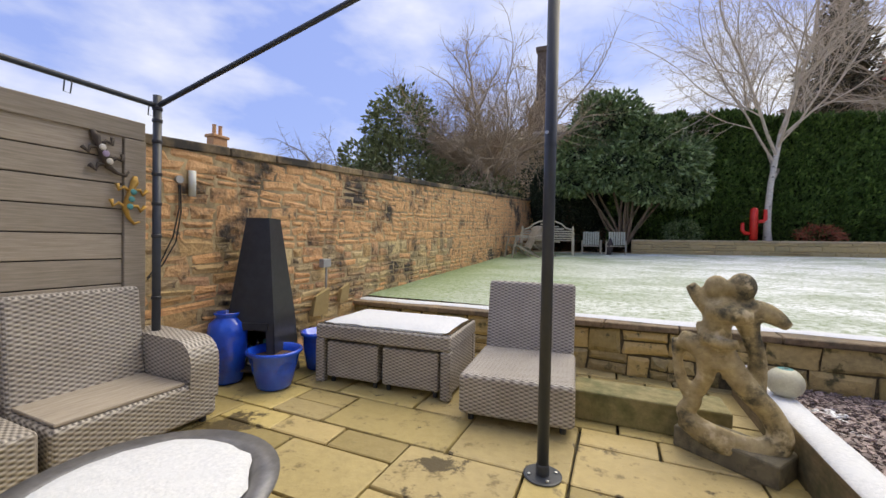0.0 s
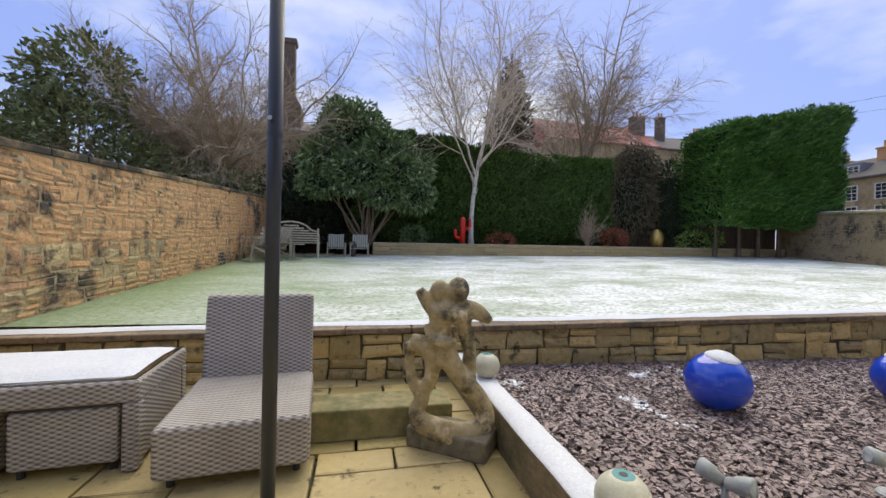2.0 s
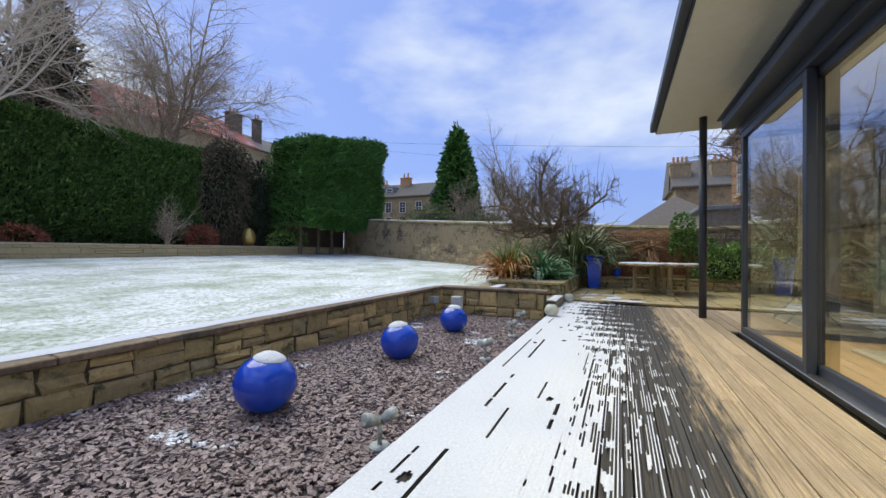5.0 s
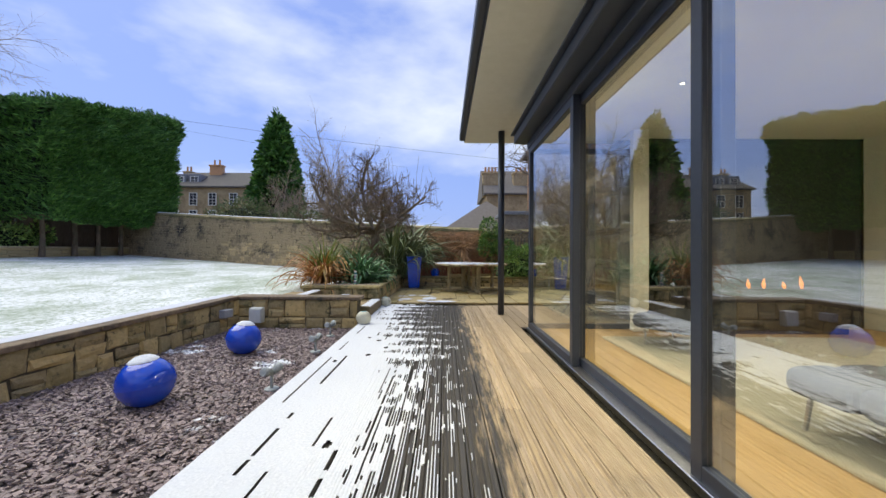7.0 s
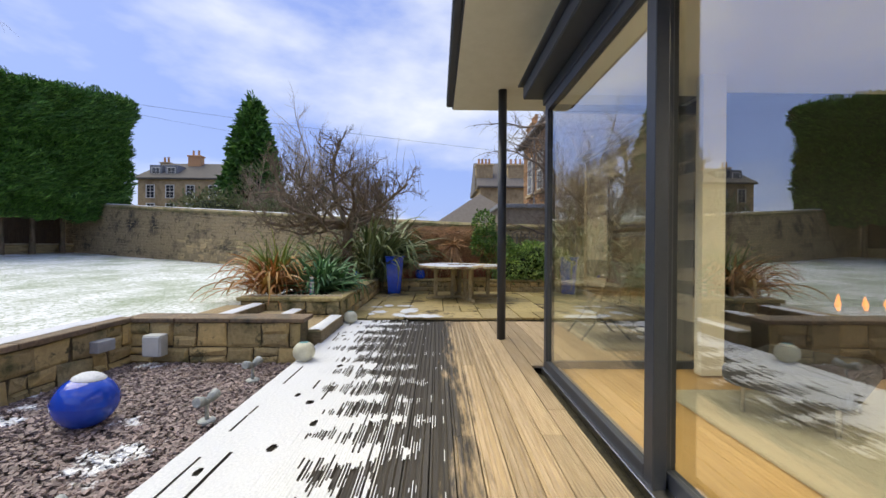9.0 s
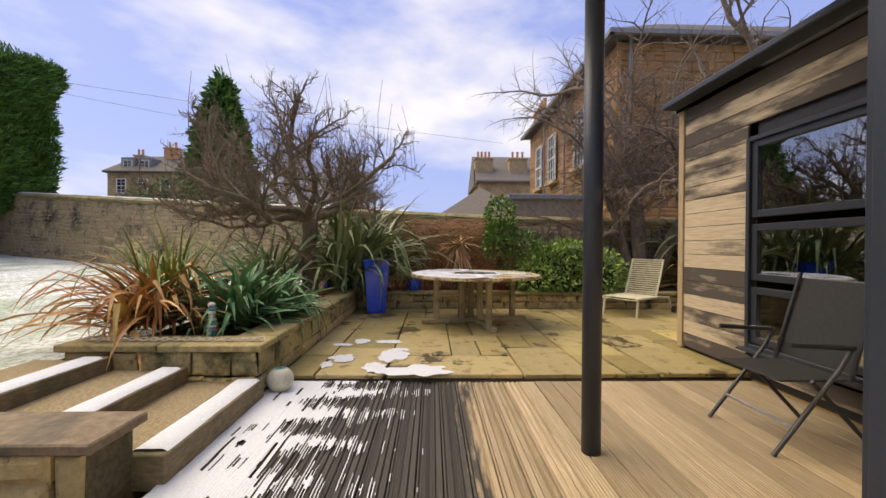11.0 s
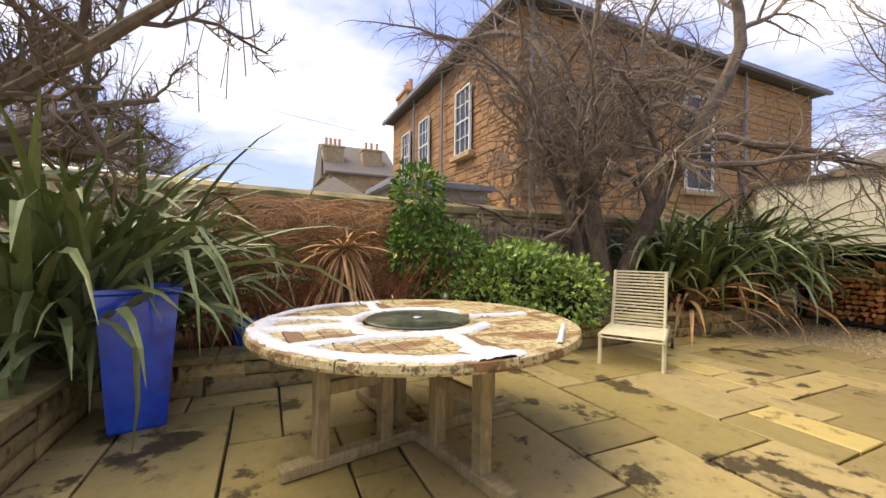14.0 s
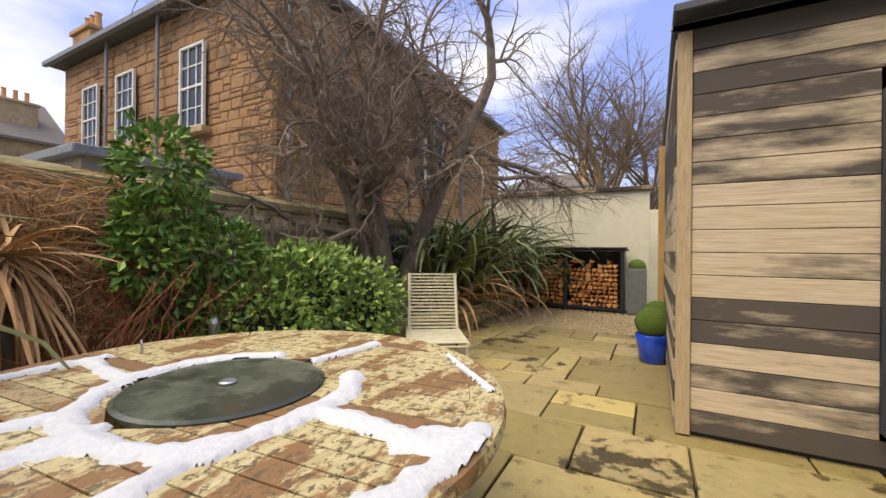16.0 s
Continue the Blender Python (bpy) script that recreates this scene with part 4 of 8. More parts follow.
# ---- canopy frame of dark tubes ----
canopy = thing("canopy_frame", "frame of dark grey tubes for a shade sail", "frame", pose(0, 0, 0))
s = Shape()
s.tube([(-0.31, 2.06, 0.0), (-0.31, 2.06, 3.02)], 0.030, 20)
bit("pole", s, GREY, canopy, smooth=True)
s = Shape()
s.lathe([(0.034, 0), (0.034, 0.05), (0.03, 0.06)], 20, (-0.31, 2.06, 0.008))
s.lathe([(0.01, 0), (0.098, 0), (0.098, 0.006), (0.09, 0.009), (0.01, 0.009)], 36, (-0.31, 2.06, 0.002))
plate = bit("base_plate", s, GREY, canopy, "round bolted steel base plate")
for k in range(4):
    s = Shape()
    s.lathe([(0.001, 0), (0.009, 0), (0.009, 0.007), (0.001, 0.009)], 6)
    bit("bolt", s, GALV, plate, m=pose(-0.31 + 0.072 * math.cos(k * 1.571 + 0.5), 2.06 + 0.072 * math.sin(k * 1.571 + 0.5), 0.011))
s = Shape()
s.tube([(-0.31, 2.06, 1.69), (-0.31, 2.06, 1.71)], 0.0315, 20)
bit("pole_collar", s, GREY, canopy)
s = Shape()
s.tube([(-0.322, 2.028, 1.76), (-0.325, 2.022, 1.76)], 0.009, 10)
bit("screw", s, GALV, canopy)
s = Shape()
s.tube([(-2.86, 1.68, 0.0), (-2.86, 1.68, 2.15)], 0.026, 16)
bit("wall_post", s, GREY, canopy, smooth=True)
for z in (0.78, 1.2, 1.42, 1.62, 1.84, 1.98, 2.06):
    s = Shape()
    s.lathe([(0.027, -0.012), (0.031, -0.008), (0.031, 0.008), (0.027, 0.012)], 16, (-2.86, 1.68, z))
    bit("clip", s, BLACKSTEEL, canopy)
s = Shape()
s.tube([(-2.86, 1.68, 2.08), (-0.31, 2.06, 2.98)], 0.017, 12)
bit("sloping_rail", s, GREY, canopy, smooth=True)
s = Shape()
s.tube([(-2.86, 1.68, 2.08), (-2.86, -1.6, 2.13)], 0.017, 12)
bit("side_rail", s, GREY, canopy, smooth=True)
for y in (1.20, 1.64):
    s = Shape()
    s.tube([(-2.86, y, 2.10), (-2.845, y + 0.015, 2.06), (-2.85, y + 0.01, 2.0), (-2.87, y - 0.012, 2.01), (-2.868, y - 0.008, 2.08)], 0.004, 6)
    bit("carabiner", s, BLACKSTEEL, canopy)

# ---- fittings on the west wall ----
box = thing("junction_box", "grey electrical box on the rubble wall", "electric box", pose(-3.02, 3.58, 0.93))
bit("case", soft_box(0, 0, 0, 0.07, 0.13, 0.10, 0.01), GREYBOX, box)
s = Shape()
s.tube([(0, 0.02, -0.05), (0.0, 0.02, -0.22), (-0.02, 0.05, -0.34)], 0.012, 8)
bit("conduit", s, GREYBOX, box)
lamp = thing("wall_lamp", "small pale up-down wall lamp with black cable", "lamp", pose(-3.062, 2.06, 1.62))
s = Shape()
s.tube([(0, 0, -0.10), (0, 0, 0.10)], 0.027, 16)
bit("body", s, PALEBOX, lamp, smooth=True)
s = Shape()
s.lathe([(0.002, 0), (0.03, 0), (0.03, 0.03), (0.002, 0.03)], 16)
bit("socket", s, GREYBOX, lamp, m=pose(-0.04, -0.09, 0.02, 0, 90))
s = Shape()
s.tube([(-0.02, -0.09, -0.02), (0.0, -0.10, -0.2), (0.01, -0.15, -0.42), (0.02, -0.24, -0.60), (0.03, -0.34, -0.72)], 0.005, 6)
s.tube([(-0.02, -0.08, -0.02), (0.0, -0.085, -0.22), (0.01, -0.13, -0.46), (0.02, -0.23, -0.63), (0.03, -0.34, -0.73)], 0.005, 6)
bit("cable", s, CABLE, lamp)
s = Shape()
for k, (y, h, w) in enumerate(((3.30, 0.30, 0.24), (3.72, 0.22, 0.16))):
    s = Shape()
    s.loft([[(0, -w / 2, 0), (0.05, -w / 2, 0), (0.05, w / 2, 0), (0, w / 2, 0)], [(0.01, -w / 2.4, h * 0.7), (0.05, -w / 2.3, h * 0.75), (0.05, w / 2.2, h), (0.01, w / 2.4, h)]])
    solo("leaning_stone", s, KERBSTONE, "flat sandstone slab leaning against the wall", "stone", m=pose(-3.06, y + 0.2, lawn_z(-3, 4.1) + 0.02 - 0.1 * (k == 0), 0, 8, 0))

# ---- stone step, statue, snowy plank ----
s = soft_box(0.22, 2.99, 0.10, 0.92, 0.30, 0.20, 0.012, 2)
solo("stone_step", s, STEPSTONE, "mossy sandstone block step before the wall", "step", kind="structure")
statue = Shape()
UNIT = 0.00345


def pt(cx, cy, d=0.0):
    return ((800 + cx / 2.61 - 930) * UNIT, d, 1.23 - (460 + cy / 2.61 - 436) * UNIT)


def limb(pts, radii, sides=14):
    fine_pts, fine_r = [], []
    v = [Vector(pt(*q)) for q in pts]
    for i in range(len(v) - 1):
        p0, p1, p2, p3 = v[max(i - 1, 0)], v[i], v[i + 1], v[min(i + 2, len(v) - 1)]
        for k in range(5):
            t = k / 5
            fine_pts.append(0.5 * ((2 * p1) + (p2 - p0) * t + (2 * p0 - 5 * p1 + 4 * p2 - p3) * t * t + (3 * p1 - p0 - 3 * p2 + p3) * t ** 3))
            fine_r.append((radii[i] * (1 - t) + radii[i + 1] * t) * 0.98 * UNIT / 2.61)
    fine_pts.append(v[-1])
    fine_r.append(radii[-1] * 0.98 * UNIT / 2.61)
    statue.tube(fine_pts, fine_r, sides)


def ball(cx, cy, r, d=0.0, sq=1.15):
    c = pt(cx, cy, d)
    r = r * UNIT / 2.61
    statue.lathe([(r * math.sin(math.pi * k / 10) + 0.0005, -r * sq * math.cos(math.pi * k / 10)) for k in range(11)], 18, c)


limb([(150, 385, 0.03), (140, 460, 0.02), (160, 560, 0.0), (205, 640, 0.0), (175, 700, -0.02), (240, 745, -0.04), (380, 775, -0.05), (470, 770, -0.02), (505, 720, 0.0), (470, 630, 0.0), (390, 540, -0.02), (330, 450, -0.02)], [42, 22, 26, 38, 34, 42, 44, 52, 46, 44, 48, 50])
limb([(150, 380, 0.02), (210, 395, 0.0), (250, 450, -0.01), (245, 540, 0.0), (195, 640, 0.02)], [44, 46, 42, 34, 34])
limb([(330, 470, -0.02), (300, 390, -0.01), (285, 310, 0), (290, 230, 0.0)], [58, 52, 52, 66])
limb([(435, 600, 0.06), (425, 500, 0.07), (425, 420, 0.06), (400, 330, 0.05), (375, 230, 0.04)], [26, 38, 32, 36, 58])
limb([(280, 250, 0.0), (225, 190, 0.0), (180, 128, 0.0)], [46, 36, 22])
limb([(360, 225, 0.03), (430, 225, 0.05), (480, 245, 0.04), (522, 278, 0.03)], [50, 46, 36, 18])
limb([(230, 290, -0.02), (250, 345, -0.06), (300, 362, -0.09), (360, 358, -0.07)], [26, 26, 26, 22])
limb([(250, 230, -0.03), (330, 240, -0.05), (400, 250, -0.02)], [38, 44, 30])
ball(305, 228, 64, 0.0, 0.92)
ball(385, 240, 52, 0.04, 0.9)
ball(278, 134, 46)
ball(366, 128, 53, 0.03)
limb([(160, 735, -0.02), (260, 775, -0.05), (400, 800, -0.06), (500, 775, -0.02)], [26, 42, 46, 40])
sc = solo("statue", statue, STATUE, "weathered stone statue of two embracing abstract forms on a plinth", "statue", smooth=True, m=pose(0.62, 2.66, 0, 0, 0, -14))
rm = sc.modifiers.new("fuse", "REMESH")
rm.mode, rm.voxel_size, rm.use_smooth_shade = "VOXEL", 0.011, True
sm = sc.modifiers.new("soften", "SMOOTH")
sm.factor, sm.iterations = 0.5, 2
pl = soft_box(0, 0, 0.06, 0.52, 0.26, 0.13, 0.015, 2)
solo("statue_plinth", pl, PLINTH, "mossy grey stone plinth under the statue", "plinth", m=pose(0.64, 2.68, 0, 0, 0, -36))

plank = thing("bed_edging", "upright timber edging capped with snow beside the slate", "edging", kind="structure")
s = Shape()
s.box(0.99, 2.65, 0.11, 0.17, 2.42, 0.26, 0, 0.006)
bit("board", s, SLEEPER, plank)
s = Shape()
rows_ = [[(-0.085, 0), (-0.075, 0.014), (0.0, 0.022), (0.075, 0.014), (0.085, 0)]] * 25
for j in range(25):
    y = 1.46 + j / 24 * 2.38
    s.v += [(0.99 + a * (1 + 0.1 * wobble(y, a, 4)), y, 0.241 + b) for a, b in rows_[j]]
s.f = [(j * 5 + k, j * 5 + k + 1, (j + 1) * 5 + k + 1, (j + 1) * 5 + k) for j in range(24) for k in range(4)]
bit("snow", s, SNOW, plank, "smooth snow along the edging", True)

# ---- plants: generators ----
def spread(d, angle, turn):
    """d turned away by an angle, about itself by turn."""
    side = d.orthogonal().normalized()
    side.rotate(Matrix.Rotation(turn, 3, d))
    return (d * math.cos(angle) + side * math.sin(angle)).normalized()


def grow(s, p, d, length, r, level, levels, opt, tips=None):
    """One branch with its children: opt holds gravity, wander, fork angle, children per branch, shrink."""
    steps = 6 if level == 0 else (5 if level < levels - 1 else 3)
    pts, rad = [Vector(p)], [r]
    d = Vector(d).normalized()
    end = r * (0.55 if level == 0 else 0.45) if level < levels else r * 0.3
    for k in range(steps):
        d = (d + Vector((rnd(-1, 1), rnd(-1, 1), rnd(-1, 1))) * opt["wander"] * (1 if level else 0.4) + Vector((0, 0, opt["lift"] if level < levels - 1 else opt["tip"]))).normalized()
        pts.append(pts[-1] + d * length / steps)
        rad.append(r + (end - r) * (k + 1) / steps)
    s.tube(pts, rad, (9, 7, 5, 4, 3, 3, 3)[level], caps=False)
    if tips is not None and level >= levels - 1:
        tips.append((pts[-1], d))
    if level >= levels:
        return
    count = opt["kids"][level]
    for k in range(count):
        f = opt["from"][level] + (1 - opt["from"][level]) * (k + rnd(0.1, 0.9)) / count
        i = min(int(f * steps), steps - 1)
        q = pts[i].lerp(pts[i + 1], f * steps - i)
        dd = (pts[i + 1] - pts[i]).normalized()
        a = radians(rnd(*opt["angle"]))
        grow(s, q, spread(dd, a, rnd(0, 6.283)), length * rnd(*opt["shrink"]) * (1.1 - 0.45 * f), max(rad[i] * rnd(0.42, 0.62), opt["thin"]), level + 1, levels, opt, tips)
    if opt.get("lead") and level < levels:
        grow(s, pts[-1], d, length * 0.6, rad[-1], level + 1, levels, opt, tips)


def bare_tree(name, label, at, height, r, opt, material, levels=4, seed=1, trunks=((0, 0, 1, 1),), category="tree", first=0.45, twig=None):
    random.seed(seed)
    t = thing(name, label, category, pose(*at))
    for i, (dx, dy, dz, k) in enumerate(trunks):
        tr, cr = Shape(), Shape()
        d = Vector((dx, dy, dz)).normalized()
        pts, rad = [Vector((dx * 0.05, dy * 0.05, -0.05))], [r * k * 1.25]
        n = 7
        for j in range(n):
            d = (d + Vector((rnd(-1, 1), rnd(-1, 1), 0)) * opt["wander"] * 0.35 + Vector((0, 0, 0.03))).normalized()
            pts.append(pts[-1] + d * height * first * k / n)
            rad.append(r * k * (1 - 0.38 * (j + 1) / n))
        tr.tube(pts, rad, 12, caps=False)
        bit("trunk", tr, material, t, smooth=True)
        for c in range(opt["limbs"]):
            f = opt["fork"] + (1 - opt["fork"]) * (c + rnd(0.2, 0.8)) / opt["limbs"]
            q = min(int(f * n), n - 1)
            base = pts[q].lerp(pts[q + 1], f * n - q)
            grow(cr, base, spread(d, radians(rnd(*opt["limb_angle"])), 6.283 * (c / opt["limbs"] + rnd(-0.08, 0.08))), height * opt["limb"] * rnd(0.8, 1.15) * k, rad[q] * rnd(0.5, 0.7), 1, levels, opt)
        grow(cr, pts[-1], d, height * (1 - first) * 0.62 * k, rad[-1], 1, levels, opt)
        bit("crown", cr, twig or material, t, "bare winter branches and twigs")
    return t


def leaf_quads(s, c, out, size, narrow, droop=0.0):
    """One folded leaf: two triangles each side of the midrib."""
    d = (out + Vector((rnd(-1, 1), rnd(-1, 1), rnd(-1, 1))) * 0.75 + Vector((0, 0, -droop))).normalized()
    side = d.cross(Vector((rnd(-1, 1), rnd(-1, 1), rnd(-1, 1)))).normalized()
    up = side.cross(d) * size * 0.14
    w = size * narrow
    k = len(s.v)
    m = c + d * size * 0.5
    s.v += [tuple(c), tuple(m + side * w + up), tuple(c + d * size), tuple(m - side * w + up)]
    s.f += [(k, k + 1, k + 2), (k, k + 2, k + 3)]


def clumps(blobs, count, size, narrow, droop=0.1, fill=0.55, seed=1, cut=None):
    """Leaves over the skin of several ellipsoids (x, y, z, rx, ry, rz), uneven and with gaps."""
    random.seed(seed)
    s = Shape()
    area = [(b[3] * b[4] + b[3] * b[5] + b[4] * b[5]) for b in blobs]
    for b, w in zip(blobs, area):
        n = int(count * w / sum(area))
        centre = Vector(b[:3])
        for _ in range(n):
            d = Vector((random.gauss(0, 1), random.gauss(0, 1), random.gauss(0, 1))).normalized()
            bump = 1 + 0.22 * noise.noise(d * 2.3 + centre) + 0.16 * noise.noise(d * 6.0 + centre)
            if noise.noise(d * 4.1 + centre * 1.7) < -0.38:
                continue
            f = bump * (1 - (1 - fill) * random.random() ** 2.2)
            q = centre + Vector((d.x * b[3], d.y * b[4], d.z * b[5])) * f
            if cut and cut(q):
                continue
            leaf_quads(s, q, d, size * rnd(0.6, 1.3), narrow, droop)
    return s


def core(blobs, k=0.78):
    """A solid whose dark colour stands for the shade inside a dense bush."""
    s = Shape()
    for b in blobs:
        prof = [(math.sin(math.pi * i / 8) + 0.001, -math.cos(math.pi * i / 8)) for i in range(9)]
        c = Shape().lathe(prof, 12)
        c.v = [(b[0] + x * b[3] * k * (1 + 0.2 * noise.noise(Vector((x, y, z)) * 2)), b[1] + y * b[4] * k, b[2] + z * b[5] * k) for x, y, z in c.v]
        s.add(c.v, c.f)
    return s


def bush(name, label, at, blobs, count, size, narrow, leafmat, seed=1, droop=0.1, category="shrub", inner=None, stems=None, group=""):
    t = thing(name, label, category, pose(*at), group)
    bit("leaves", clumps(blobs, count, size, narrow, droop, 0.55, seed), leafmat, t)
    # the core is coloured near-black for the shade deep among the leaves
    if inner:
        bit("shade_core", core(blobs, 0.66), inner, t, "near-black core standing for shade inside the foliage")
    if stems:
        random.seed(seed + 5)
        s = Shape()
        for _ in range(stems[0]):
            b = random.choice(blobs)
            q = Vector((b[0] + rnd(-0.5, 0.5) * b[3], b[1] + rnd(-0.5, 0.5) * b[4], b[2]))
            base = Vector((rnd(-0.15, 0.15), rnd(-0.15, 0.15), -0.03))
            mid = base.lerp(q, 0.5) + Vector((rnd(-0.2, 0.2), rnd(-0.2, 0.2), 0.1)) * stems[1] * 4
            s.tube([base, base.lerp(mid, 0.5) + Vector((rnd(-0.1, 0.1), rnd(-0.1, 0.1), 0)), mid, mid.lerp(q, 0.6) + Vector((0, 0, rnd(-0.1, 0.15))), q], [stems[1], stems[1] * 0.85, stems[1] * 0.7, stems[1] * 0.5, stems[1] * 0.3], 6, caps=False)
        bit("stem_cluster", s, stems[2], t, smooth=True)
    return t


def blade(s, base, yaw, length, width, rise, bend, twist=0.0, kink=0.0):
    """One strap leaf, keeled along its middle, arching over."""
    n, k = 8, len(s.v)
    p, pitch = Vector(base), rise
    h = Vector((math.cos(yaw), math.sin(yaw), 0))
    side0 = Vector((-math.sin(yaw), math.cos(yaw), 0))
    for i in range(n + 1):
        f = i / n
        w = width * (0.55 + 1.2 * f if f < 0.35 else 0.97) * (1 - max(0, (f - 0.45) / 0.55) ** 1.6) + 0.001
        d = h * math.cos(pitch) + Vector((0, 0, math.sin(pitch)))
        nrm = (-h * math.sin(pitch) + Vector((0, 0, math.cos(pitch))))
        side = (side0 * math.cos(twist * f) + nrm * math.sin(twist * f)).normalized()
        s.v += [tuple(p - side * w + nrm * w * 0.35), tuple(p), tuple(p + side * w + nrm * w * 0.35)]
        p = p + d * length / n
        pitch -= bend / n * (0.4 + 1.4 * f)
        if kink and i == int(n * kink):
            pitch -= 0.9
    for i in range(n):
        a = k + i * 3
        s.f += [(a, a + 1, a + 4, a + 3), (a + 1, a + 2, a + 5, a + 4)]


def sword_plant(name, label, at, fans, count, length, width, material, seed, rise=(0.9, 1.5), bend=(0.6, 2.2), category="plant", spread_r=0.3, dead=None, toward=None):
    random.seed(seed)
    t = thing(name, label, category, pose(*at))
    for q in range(fans):
        s = Shape()
        a0, rr = rnd(0, 6.283), spread_r * math.sqrt(random.random())
        cx, cy = rr * math.cos(a0), rr * math.sin(a0)
        for k in range(count):
            yaw = rnd(0, 6.283) if not toward or random.random() < 0.6 else rnd(*toward)
            blade(s, (cx + rnd(-0.06, 0.06), cy + rnd(-0.06, 0.06), rnd(0, 0.1)), yaw, length * rnd(0.55, 1.1), width * rnd(0.7, 1.2), rnd(*rise), rnd(*bend), rnd(-0.9, 0.9), random.choice((0, 0, 0, 0.5, 0.65)))
        bit("leaf_fan", s, material, t)
    if dead:
        s = Shape()
        for k in range(dead[0]):
            blade(s, (rnd(-1, 1) * spread_r, rnd(-1, 1) * spread_r, 0.05), rnd(0, 6.283), length * rnd(0.4, 0.8), width * 0.7, rnd(0.1, 0.8), rnd(0.8, 2.4), rnd(-1, 1))
        bit("dead_leaves", s, dead[1], t, "withered brown leaves")
    return t


def leafmat(name, hues, rough=0.5, vary=0.45, scale=8, spec=0.4):
    return surf(name, hues[0], hues[1], scale, rough, 0.0, vary=vary, island=True, hues=hues, spec=spec)


BIRCHBARK = surf("birch_bark", (0.52, 0.47, 0.40), (0.68, 0.63, 0.56), 9, 0.7, 0.3, 0.01, (0.10, 0.085, 0.07), 5, 0.58, 0.66, stretch=(1, 1, 3))
BIRCHTWIG = surf("birch_twig", (0.44, 0.36, 0.28), (0.64, 0.55, 0.45), 7, 0.8, 0.3)
GREYBARK = surf("grey_brown_bark", (0.13, 0.10, 0.075), (0.25, 0.20, 0.15), 18, 0.9, 0.6, 0.01, (0.16, 0.15, 0.09), 4, 0.5, 0.7, stretch=(1, 1, 0.3))
DARKBARK = surf("dark_bark", (0.13, 0.09, 0.055), (0.24, 0.175, 0.115), 16, 0.9, 0.7, 0.015, (0.13, 0.125, 0.07), 3, 0.5, 0.7, stretch=(1, 1, 0.3))
TANBARK = surf("tan_twigs", (0.32, 0.25, 0.165), (0.48, 0.385, 0.28), 12, 0.9, 0.3)
HEDGELEAF = leafmat("hedge_leaf", [(0.055, 0.105, 0.028), (0.115, 0.20, 0.05), (0.07, 0.14, 0.035), (0.17, 0.26, 0.065)])
CONIFERLEAF = leafmat("conifer_spray", [(0.05, 0.125, 0.03), (0.10, 0.24, 0.045), (0.065, 0.16, 0.035), (0.17, 0.32, 0.06)])
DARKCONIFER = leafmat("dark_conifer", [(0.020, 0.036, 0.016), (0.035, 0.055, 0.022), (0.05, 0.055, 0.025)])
BROWNCONIFER = leafmat("brown_conifer", [(0.09, 0.07, 0.04), (0.13, 0.10, 0.055), (0.08, 0.085, 0.04)])
RHODOLEAF = leafmat("glossy_evergreen", [(0.09, 0.15, 0.055), (0.19, 0.27, 0.11), (0.12, 0.19, 0.07), (0.30, 0.37, 0.20)], 0.35)
OLIVELEAF = leafmat("olive_evergreen", [(0.15, 0.18, 0.075), (0.24, 0.27, 0.12), (0.19, 0.21, 0.085), (0.11, 0.14, 0.055)])
BRIGHTLEAF = leafmat("bright_shrub_leaf", [(0.13, 0.25, 0.06), (0.27, 0.40, 0.10), (0.17, 0.30, 0.08), (0.46, 0.52, 0.14)], 0.4)
PIERISLEAF = leafmat("mid_green_leaf", [(0.08, 0.19, 0.035), (0.17, 0.30, 0.06), (0.06, 0.15, 0.03), (0.33, 0.42, 0.09)], 0.4)
YELLOWLEAF = leafmat("yellow_green_leaf", [(0.12, 0.20, 0.03), (0.26, 0.32, 0.06), (0.07, 0.15, 0.03), (0.30, 0.26, 0.05)], 0.4)
PHORMIUM = leafmat("sword_leaf", [(0.11, 0.16, 0.05), (0.24, 0.29, 0.12), (0.16, 0.21, 0.065), (0.38, 0.40, 0.22), (0.12, 0.17, 0.06)], 0.35)
ORANGELEAF = leafmat("bronze_leaf", [(0.46, 0.18, 0.055), (0.60, 0.27, 0.09), (0.50, 0.32, 0.12), (0.28, 0.12, 0.05), (0.30, 0.28, 0.08)], 0.45)
YUCCALEAF = leafmat("blue_green_leaf", [(0.08, 0.19, 0.08), (0.14, 0.29, 0.13), (0.10, 0.23, 0.08), (0.22, 0.36, 0.17)], 0.4)
DEADLEAF = leafmat("withered_leaf", [(0.34, 0.18, 0.08), (0.54, 0.34, 0.17), (0.43, 0.24, 0.11)], 0.7)
REDSTEM = leafmat("red_brown_stem", [(0.26, 0.07, 0.04), (0.38, 0.13, 0.07), (0.21, 0.085, 0.05)], 0.7)
PRUNED = surf("cut_red_brown_wood", (0.22, 0.10, 0.055), (0.40, 0.22, 0.13), 18, 0.85, 0.3, island=True, vary=0.4)
# near-black colour that paints the shade between leaves onto solid cores
SHADE = surf("foliage_shade", (0.012, 0.02, 0.008), (0.022, 0.034, 0.014), 14, 0.95, 0.8, 0.05)
TOPIARY = surf("clipped_moss_green", (0.05, 0.10, 0.012), (0.13, 0.20, 0.03), 70, 0.9, 1.0, 0.02)

TWIGGY = {"wander": 0.20, "lift": 0.05, "tip": 0.02, "kids": (0, 5, 5, 5, 0), "from": (0.3, 0.25, 0.2, 0.15), "angle": (28, 62), "shrink": (0.48, 0.72), "thin": 0.0035, "limbs": 7, "fork": 0.45, "limb_angle": (25, 60), "limb": 0.36, "lead": True}

